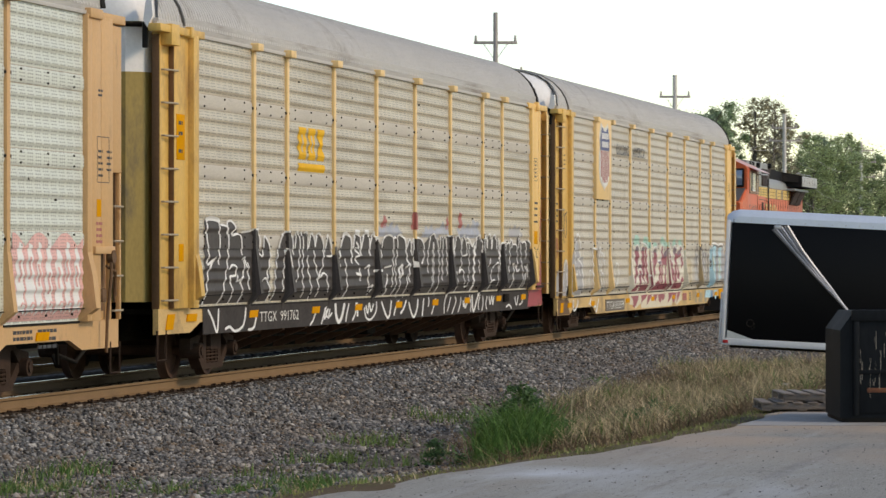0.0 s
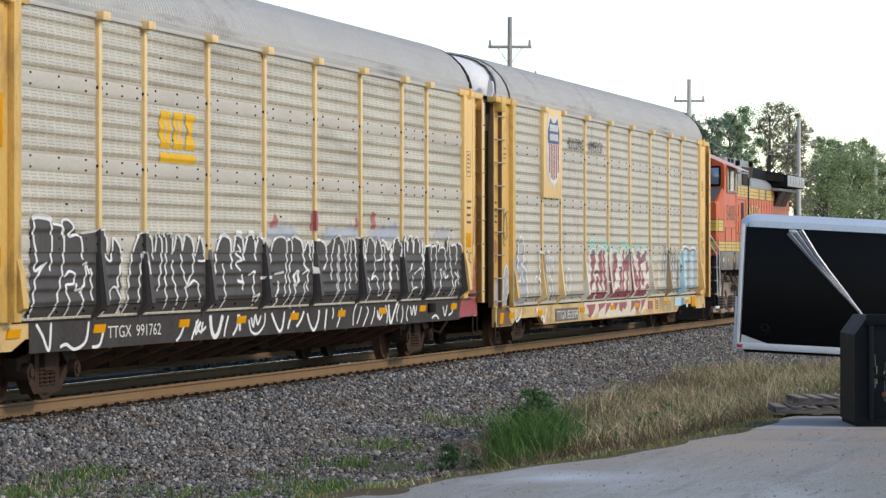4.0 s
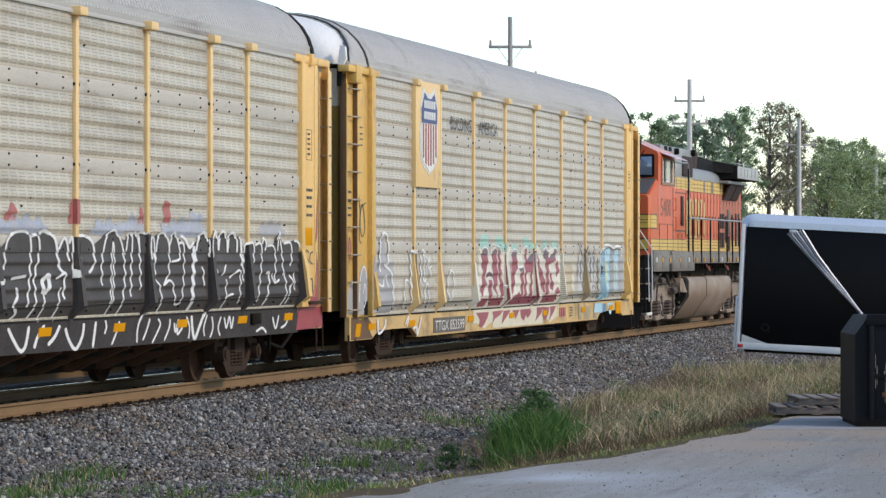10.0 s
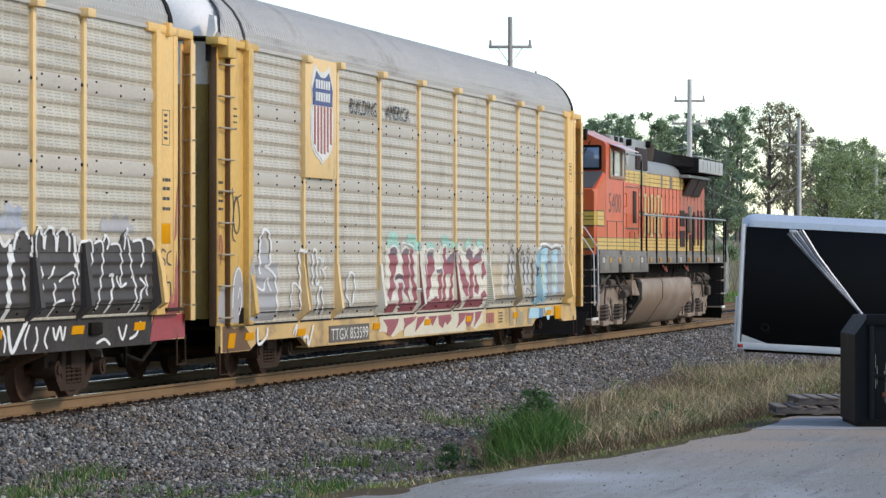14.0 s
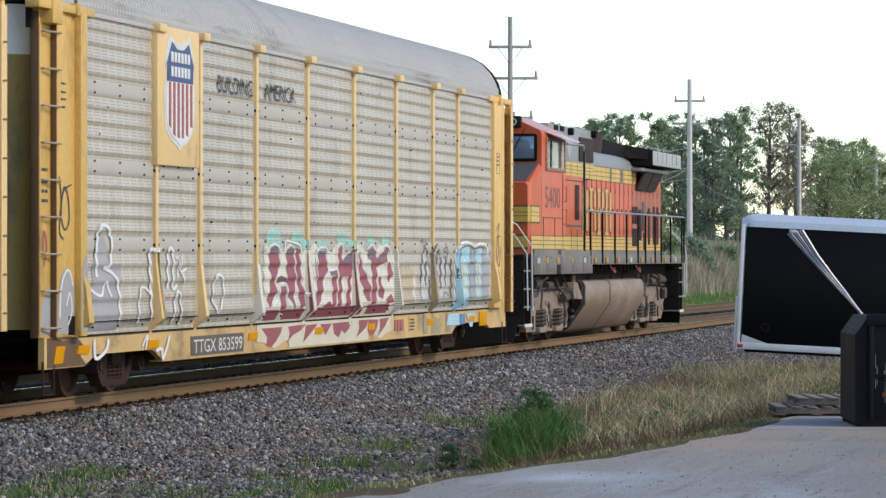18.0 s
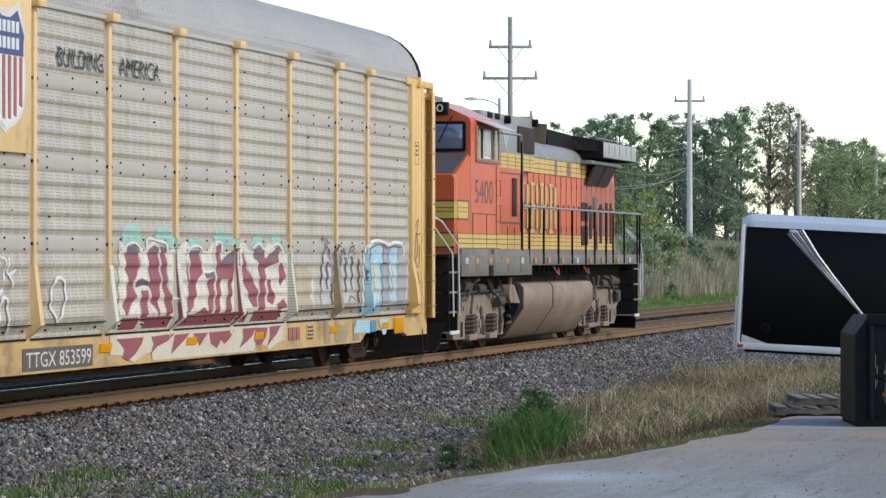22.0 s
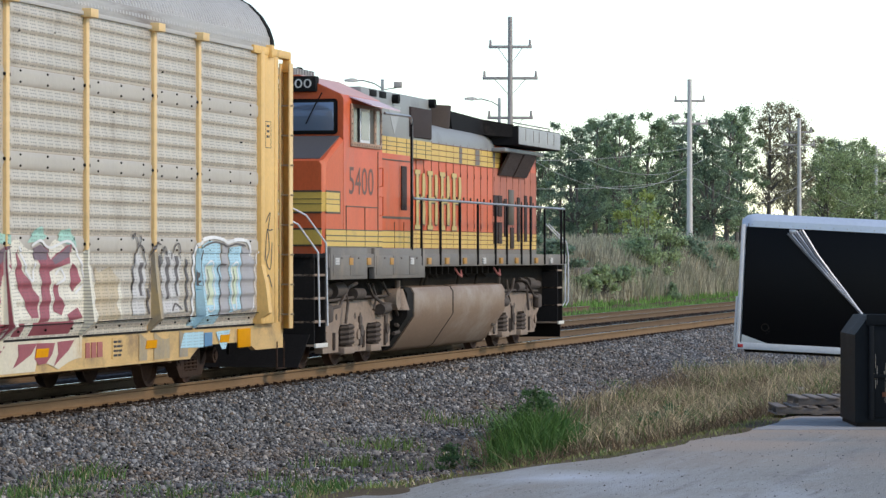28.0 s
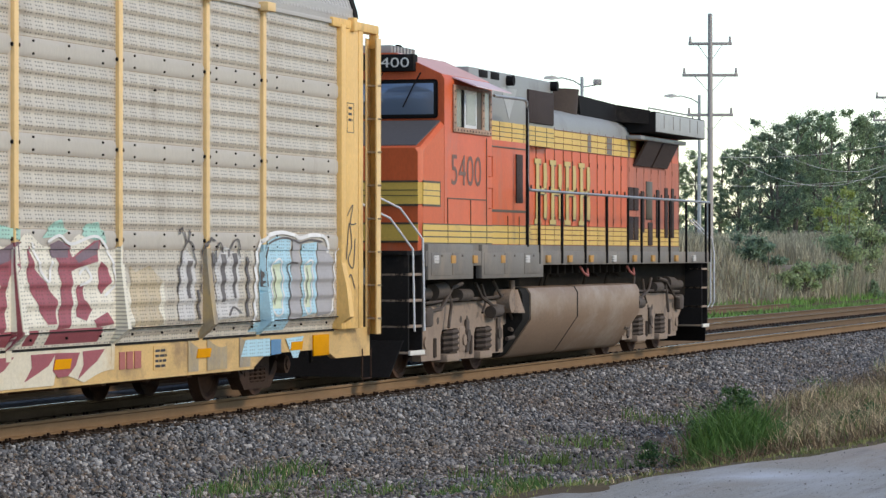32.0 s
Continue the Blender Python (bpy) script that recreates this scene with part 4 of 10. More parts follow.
        if near:
            part("rusty_edge", ybox(Shape(), e + 1.362, e + 1.376, -1.495, -1.385, base, 4.95, 0.003), recess, cp, "dark brown edge of the corner sheet")
            part("rusty_edge", ybox(Shape(), e + 0.922, e + 0.934, -1.572, -1.495, base, 4.80, 0.003), recess, cp, "dark brown edge of the corner sheet")
        hinges = Shape()
        if not plain_end and not near:
            for z in (4.55, 3.3, 2.9, 2.3, 1.6):
                ybox(hinges, 13.09, 13.15, -1.53, -1.495, z, z + 0.13, 0.004)
            part("hinge", hinges, black_steel, cp, "small black door hinges")
        foot = Shape()
        prof = [(base, -1.50), (base + 0.17, -1.75), (base + 0.6, -1.70), (base + 0.9, -1.63), (base + 0.9, -1.45), (base, -1.45)]
        x0, x1 = span(e - 0.01, e + 0.17)
        foot.prism([(y if side < 0 else -y, z) for z, y in prof], "x", x0, x1)
        part("post_foot", foot, coat, cp)
        br = Shape()
        if near:
            ybox(br, e - 0.35, e + 1.75, -1.64, -1.45, 4.97, 5.08, 0.012)
            ybox(br, e + 0.92, e + 1.30, -1.66, -1.45, 4.80, 5.10, 0.012)
            ybox(br, e + 0.28, e + 0.40, -1.67, -1.45, 4.95, 5.11, 0.012)
        elif plain_end:
            ybox(br, 12.1, 12.6, -1.66, -1.45, 4.95, 5.08, 0.012)
            ybox(br, 12.7, 13.65, -1.62, -1.45, 4.94, 5.06, 0.012)
        else:
            ybox(br, 11.72, 13.75, -1.62, -1.45, 4.96, 5.08, 0.012)
            ybox(br, 12.5, 12.64, -1.67, -1.45, 4.93, 5.12, 0.012)
            ybox(br, 13.66, 13.76, -1.62, -1.5, 4.76, 4.96, 0.01)
        part("top_bracket", br, coat, car, "projecting bracket under the eaves")
        lad = Shape()
        if near:
            ybox(lad, e + 1.30, e + 1.36, -1.505, -1.485, base + 0.05, 4.8, 0.004)
            ends, top = ((e + 1.31, 1.49), (e + 0.88, 1.575)), 4.72
        elif plain_end:
            ybox(lad, 13.16, 13.22, -1.56, -1.50, base, 2.95)
            ybox(lad, 13.58, 13.64, -1.56, -1.50, base, 2.95)
            ends, top = ((13.2, 1.55), (13.62, 1.55)), 2.8
        else:
            ybox(lad, 13.56, 13.74, -1.65, -1.625, base - 0.1, 4.9, 0.004)
            ybox(lad, 13.56, 13.74, -1.50, -1.475, base - 0.1, 4.9, 0.004)
            ends, top = ((13.60, 1.49), (13.62, 1.66)), 4.6
        ladder = part("ladder", lad, coat if near or plain_end else yellow_pale, car, "steel side ladder")
        if not near and not plain_end:
            # Deeper yellow paints shadow into the recessed web.
            part("ladder_web", ybox(Shape(), 13.742, 13.757, -1.65, -1.475, base - 0.1, 4.9, 0.004), yellow_gold, ladder, "ladder channel web in deeper yellow for its shadow")
        z = base + 0.12
        while z < top:
            (xa, ya), (xb, yb) = ends
            rung = Shape().tube([(s * xa, side * ya, z), (s * xa, side * (ya + 0.055), z), (s * xb, side * (yb + 0.04), z), (s * xb, side * yb, z)], 0.016, 6)
            part("rung", rung, rung_mat, ladder, "worn steel rung", smooth=40)
            z += 0.465
        st = Shape()
        xa, xb = span(13.35, 13.75)
        st.tube([(xa, side * 1.5, base - 0.3), (xa, side * 1.5, base - 0.72), (xb, side * 1.5, base - 0.72), (xb, side * 1.5, base - 0.3)], 0.016, 6)
        part("step", st, truck_mat, car, "bent rusty corner step")
    cp = Shape().box(*span(13.6, 14.42), -0.14, 0.14, 0.66, 0.94, 0.03)
    cp.box(*span(14.3, 14.60), -0.2, 0.16, 0.62, 0.98, 0.05)
    part("coupler", cp, truck_mat, car, "rusty knuckle coupler")
    hose = Shape().tube([(s * 13.6, -0.5, 0.8), (s * 13.9, -0.55, 0.6), (s * 14.2, -0.45, 0.35), (s * 14.5, -0.3, 0.45)], 0.03, 6)
    part("brake_hose", hose, black_steel, car, "black rubber brake hose")


def auto_rack(x, base, sill_h, paint, sheet, band_mat, label, plain_end=False, marks=(-12.6, -9.9, -5.4, -2.6, 0.2, 3.0, 5.9, 8.1, 10.4), post_paint=None):
    post_paint = post_paint or paint
    car = thing("autorack_wagon", label, "rail wagon", "wagons of the train", m=pose(x, 0, 0))
    car["sill_top"] = base
    surf = side_surface(base)
    for side in (1, -1):
        turn = pose(0, 0, 0, 0, 0, 0 if side > 0 else 180)
        for a, b in zip(EDGES[:-1], EDGES[1:]):
            p = part("side_panel", panel_mesh(a, b, base, sheet), None, car)
            p.matrix_basis = turn
            bands, bolts, seams = Shape(), Shape(), Shape()
            for zc in BANDS:
                rows = []
                for q in range(9):
                    t = -1 + q / 4
                    trim = 0.06 * max(0.0, (abs(t) - 0.6) / 0.4)
                    rows.append([(a + 0.06 + trim, -1.556, zc + 0.108 * t), (a + 0.06 + trim, -1.562 - 0.016 * (1 - t ** 4), zc + 0.108 * t), (b - 0.08 - trim, -1.562 - 0.016 * (1 - t ** 4), zc + 0.108 * t), (b - 0.08 - trim, -1.556, zc + 0.108 * t)])
                bands.loft(rows)
                for zz in (zc - 0.113, zc + 0.106):
                    seams.box(a + 0.12, b - 0.14, -1.566, -1.56, zz, zz + 0.006)
                n = 3
                for k in range(n):
                    bx = a + (b - a) * (k + 0.5) / n
                    for dz in (-0.068, 0.068):
                        bolts.cyl((bx, -1.572, zc + dz), (bx, -1.592, zc + dz), 0.014, 6)
            for k in range(3):
                bolts.cyl((a + (b - a) * (k + 0.5) / 3, -1.545, base + 0.10), (a + (b - a) * (k + 0.5) / 3, -1.565, base + 0.10), 0.016, 6)
            for k in range(2):
                bx, bz = random.uniform(a + 0.3, b - 0.3), random.choice((4.7, 4.45, 3.75, 3.5, 2.7, 2.45)) + random.uniform(-0.1, 0.1)
                bolts.cyl((bx, -1.55, bz), (bx, -1.590, bz), 0.013, 6)
            part("joint_band", bands, band_mat, p)
            if side > 0:
                part("band_seams", seams, streak_mat, p)
            if side > 0:
                tagged(part("bolts", bolts, black_steel, p, "rows of dark bolt heads"), kind="stuff")
        for px in POSTS:
            g = Shape()
            g.box(px - 0.058, px + 0.058, -1.606, -1.54, base + 0.5, 5.0, 0.006)
            g.prism([(-1.50, base), (-1.70, base + 0.17), (-1.650, base + 0.55), (-1.612, base + 0.9), (-1.55, base + 0.9), (-1.5, base + 0.5)], "x", px - 0.066, px + 0.066)
            p = part("side_post", g, post_paint, car)
            p.matrix_basis = turn
            part("post_cap", Shape().box(px - 0.15, px + 0.15, -1.70, -1.5, 4.965, 5.08, 0.01), post_paint, p)
            tabs = Shape()
            for zc in BANDS:
                for dx in (-0.09, 0.09):
                    tabs.cyl((px + dx, -1.58, zc), (px + dx, -1.60, zc), 0.022, 6)
            if side > 0:
                tagged(part("bolts", tabs, black_steel, p, "dark bolt heads"), kind="stuff")
    # eaves, roof
    for y0, y1 in ((-1.60, -1.52), (1.52, 1.60)):
        part("eaves_rail", Shape().box(-12.7, 12.7, y0, y1, 4.99, 5.045, 0.006), hood_grey, car, "pale grey eaves rail")
    for y0, y1 in ((-1.575, -1.5), (1.5, 1.575)):
        part("fascia", Shape().box(-12.72, 12.72, y0, y1, 5.045, 5.25, 0.004), fascia_mat, car, "stained grey fascia under the roof")
    g = Shape()
    prof, big = roof_profile(), [(y * 1.014, 5.12 + (z - 5.12) * 1.034) for y, z in roof_profile()]
    secs = []
    x0, pitch = -12.74, 0.13
    for k in range(int(25.48 / pitch)):
        xa = x0 + k * pitch
        for dx, pr in ((0.0, prof), (0.055, prof), (0.068, big), (0.118, big)):
            secs.append([(xa + dx, y, z) for y, z in pr])
    secs.append([(12.74, y, z) for y, z in prof])
    g.loft(secs, caps=False, closed=False)
    part("roof", g, roof_mat, car, "weathered grey ribbed roof sheeting", smooth=0)
    # Dark strips in the grooves imitate the shade between the ribs.
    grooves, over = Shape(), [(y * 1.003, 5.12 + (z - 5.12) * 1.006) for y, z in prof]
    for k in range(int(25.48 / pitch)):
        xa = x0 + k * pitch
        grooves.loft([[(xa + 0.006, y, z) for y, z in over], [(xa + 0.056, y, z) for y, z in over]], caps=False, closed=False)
    tagged(part("groove_shade", grooves, rib_mat, car, "dark strips painting shade into the roof grooves", smooth=0), kind="stuff")
    # sills and underframe
    lo = base - sill_h
    for side in (1, -1):
        g = Shape()
        cut = [(-13.7, lo + 0.02), (-13.7, base), (13.7, base), (13.7, lo + 0.02), (12.2, lo + 0.02), (11.7, lo + 0.16), (9.35, lo + 0.16), (8.9, lo), (-8.9, lo), (-9.35, lo + 0.16), (-11.7, lo + 0.16), (-12.2, lo + 0.02)]
        g.prism(cut, "y", -1.50, -1.42)
        g.box(-8.9, 8.9, -1.50, -1.30, lo - 0.02, lo, 0.004)
        p = part("side_sill", g, sill_yellow if paint is yellow else paint, car, "deep pressed-steel side sill")
        p.matrix_basis = pose(0, 0, 0, 0, 0, 0 if side > 0 else 180)
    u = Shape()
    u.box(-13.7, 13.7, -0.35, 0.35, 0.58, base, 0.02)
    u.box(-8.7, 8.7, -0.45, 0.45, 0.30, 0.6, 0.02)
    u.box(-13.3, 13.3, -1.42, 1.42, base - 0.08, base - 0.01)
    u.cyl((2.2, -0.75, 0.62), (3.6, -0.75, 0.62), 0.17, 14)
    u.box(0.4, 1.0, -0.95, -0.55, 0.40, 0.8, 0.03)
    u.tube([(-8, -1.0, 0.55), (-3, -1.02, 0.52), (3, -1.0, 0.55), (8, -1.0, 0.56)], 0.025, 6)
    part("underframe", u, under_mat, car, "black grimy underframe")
    k = -8.2
    while k < 8.5:
        part("cross_bearer", Shape().prism([(-1.38, base - 0.1), (-1.38, lo - 0.06), (-0.55, 0.30), (0.55, 0.30), (1.38, lo - 0.06), (1.38, base - 0.1)], "x", k, k + 0.14), bearer_mat, car, "dirty brown cross bearer")
        k += 1.37
    # Added panel, not a real part: hides the lit ground beyond.
    part("view_block", Shape().box(-8.6, 8.6, 0.98, 1.3, 0.17, 0.60, 0.02), under_mat, car, "added black panel blocking the view under the wagon")
    for tx in (-9.98, 9.98):
        wagon_truck(car, tx)
    for s in (-1, 1):
        end_structure(car, s, paint, plain_end)
    for a, b in zip(EDGES[:-1], EDGES[1:]):
        part("sill_gap", Shape().box(a + 0.08, b - 0.08, -1.515, -1.47, base - 0.022, base + 0.006), black_steel, car, "dark gap above the sill")
        part("fold_line", Shape().box(a + 0.10, b - 0.10, -1.588, -1.55, base + 0.165, base + 0.178), black_steel, car)
    # orange reflectors along the sill
    for rx in marks:
        part("reflector", Shape().prism([(rx, lo + 0.18), (rx + 0.05, lo + 0.29), (rx + 0.50, lo + 0.29), (rx + 0.45, lo + 0.18)], "y", -1.522, -1.50), orange_mark, car, "orange reflective patch")
    part("end_plate", Shape().prism([(-13.38, lo + 0.08), (-13.28, lo + 0.30), (-12.95, lo + 0.30), (-13.05, lo + 0.08)], "y", -1.515, -1.50), orange_mark, car, "orange reflective patch")
    return car, surf


def flat_shape(pts, y, t=0.006):
    """A flat painted outline of (x, z) points on a side that faces -y."""
    return Shape().prism(pts, "y", y - t, y)


def text_bars(parent, rows, y, material, name="stencil"):
    g = Shape()
    for x0, x1, z, h in rows:
        x = x0
        while x < x1 - 0.02:
            w = min(random.uniform(0.05, 0.16), x1 - x)
            g.box(x, x + w, y - 0.003, y, z, z + h)
            x += w + 0.03
    return tagged(part(name, g, material, parent, "small stencilled lines"), kind="stuff")


emblem_yellow = mat("golden_yellow_paint", (0.84, 0.46, 0.03), 0.7, 0, 0.12, 2, 30, 0.02, spec=0.2)
faint_blue = mat("faint_blue_overspray", (0.37, 0.39, 0.45), 0.6, 0, 0.3, 2, 20, 0.02, (0.45, 0.43, 0.38), 0.4, 3)


def plane(y):
    """A flat upright face at y, to spray on."""
    def surface(_x, _z):
        return y
    surface.folds = []
    return surface


def end_tags(car, marks, surface, material, label):
    for width, pts in marks:
        stroke(car, smooth_line(pts), width, surface, 0.004, material, label)


def csx_wagon(x):
    base, h = 1.08, 0.38
    car, surf = auto_rack(x, base, h, yellow, galv, galv_plain, "grey corrugated auto-rack wagon with yellow posts and black graffiti", marks=(-12.4, -9.2, -5.53, -2.7, 0.23, 3.13, 5.9, 8.88, 11.4), post_paint=yellow_pale)
    # yellow emblem of three waisted blocks and a bar
    part("emblem_bar", painted(-6.62, -4.98, lambda q: 3.19, lambda q: 3.32, surf, 0.004), emblem_yellow, car, "yellow emblem bar")
    for k, (bulge, x0) in enumerate(((-0.05, -6.60), (0.03, -6.02), (0.09, -5.46))):
        rows = [(3.38, 0.0), (3.50, 0.02), (3.56, bulge), (3.64, bulge + 0.04), (3.72, bulge), (3.78, 0.02), (3.90, 0.0)]
        g = Shape()
        for (za, ia), (zb, ib) in zip(rows[:-1], rows[1:]):
            for q in range(3):
                z0, z1 = za + (zb - za) * q / 3, za + (zb - za) * (q + 1) / 3
                i0, i1 = ia + (ib - ia) * q / 3, ia + (ib - ia) * (q + 1) / 3
                n = len(g.v)
                g.add([(x0 + i0, surf(x0, z0) - 0.004, z0), (x0 + 0.46 - i0, surf(x0, z0) - 0.004, z0), (x0 + 0.46 - i1, surf(x0, z1) - 0.004, z1), (x0 + i1, surf(x0, z1) - 0.004, z1)], [(0, 1, 2, 3)])
        blk = part("emblem_block", g, emblem_yellow, car, "yellow waisted emblem block", smooth=0)
        if k < 2:
            part("emblem_notch", painted(x0 + 0.20, x0 + 0.27, lambda _: 3.50, lambda _: 3.78, surf, 0.008), galv_plain, blk)
    # black fill over the lower side and sill, with white outlines
    first = [(-11.77, 2.3), (-11.69, 2.35), (-11.49, 2.38), (-11.08, 2.35), (-10.97, 2.29), (-10.61, 2.26), (-10.55, 2.31), (-10.37, 2.36), (-10.19, 2.26), (-10.06, 2.17), (-9.88, 2.16), (-9.38, 2.21), (-9.13, 2.25), (-9.0, 2.23), (-8.87, 2.07), (-8.78, 1.82), (-8.65, 2.04), (-8.57, 2.12), (-8.35, 2.0), (-8.26, 1.8)]
    crest = [(-8.02, 1.33), (-7.89, 1.84), (-7.55, 2.16), (-7.21, 2.21), (-6.96, 2.08), (-6.76, 2.18), (-6.51, 2.19), (-6.08, 2.19), (-5.97, 2.04), (-5.8, 2.17), (-5.58, 2.0), (-5.36, 2.18), (-5.09, 2.01), (-4.99, 1.9), (-4.79, 2.17), (-4.53, 1.84), (-4.38, 1.82)]
    crest += [(-4.09, 1.83), (-3.98, 1.96), (-3.79, 2.15), (-3.52, 2.19), (-3.25, 2.09), (-3.14, 1.96), (-3.01, 2.17), (-2.83, 2.2), (-2.61, 2.11), (-2.41, 2.16), (-2.19, 2.23), (-1.98, 2.13), (-1.78, 2.19), (-1.49, 2.08), (-1.32, 1.96), (-1.08, 2.05), (-0.84, 2.17), (-0.35, 2.19), (-0.1, 2.14), (0.27, 2.21), (0.59, 2.14), (0.78, 2.0), (0.97, 2.11), (1.17, 2.04), (1.3, 2.12), (1.56, 2.12), (1.82, 2.14), (2.16, 2.03)]
    crest += [(2.8, 2.22), (3.0, 2.22), (3.21, 2.13), (3.38, 2.08), (3.63, 2.21), (3.72, 2.14), (3.82, 2.21), (3.93, 2.15), (4.19, 2.21), (4.41, 2.16), (4.5, 2.21), (4.63, 2.13), (4.95, 2.2), (5.17, 2.18), (5.31, 2.04), (5.55, 2.21), (5.73, 2.07), (5.96, 2.06), (6.25, 2.01), (6.61, 2.09), (6.93, 2.22), (7.17, 2.09), (7.42, 2.25), (7.63, 2.17), (7.88, 2.26), (8.08, 2.17), (8.4, 2.24), (8.58, 2.15), (8.77, 2.18), (8.93, 2.0), (9.25, 2.09), (9.53, 2.06), (9.86, 2.08), (10.03, 2.16), (10.19, 2.05), (10.53, 2.05), (10.88, 2.27), (11.05, 2.08), (11.47, 2.1), (11.7, 2.13), (11.95, 2.11), (12.13, 1.98)]

    def crest_line(points):
        return lambda q: float(np.interp(q, [c[0] for c in points], [c[1] for c in points])) + 0.01
    top = crest_line(crest)
    for px in POSTS:
        painted_post(car, px, base, (crest_line(first) if px < -8.3 else top)(px) - 0.02, post_black)
    painted_post(car, 12.14, base, 1.95, post_black, 0.105)
    part("graffiti_fill", painted(-11.76, -8.27, lambda q: 1.082, crest_line(first), surf, 0.002), paint_black, car, "black sprayed letter fill")
    part("graffiti_fill", painted(-8.02, 12.0, lambda q: 1.082, top, surf, 0.002), paint_black, car, "black sprayed letter fill")
    part("graffiti_fill", painted(-11.6, 12.2, lambda q: 0.676, lambda q: 1.078, surf, 0.002), sill_black, car, "black paint over the sill")
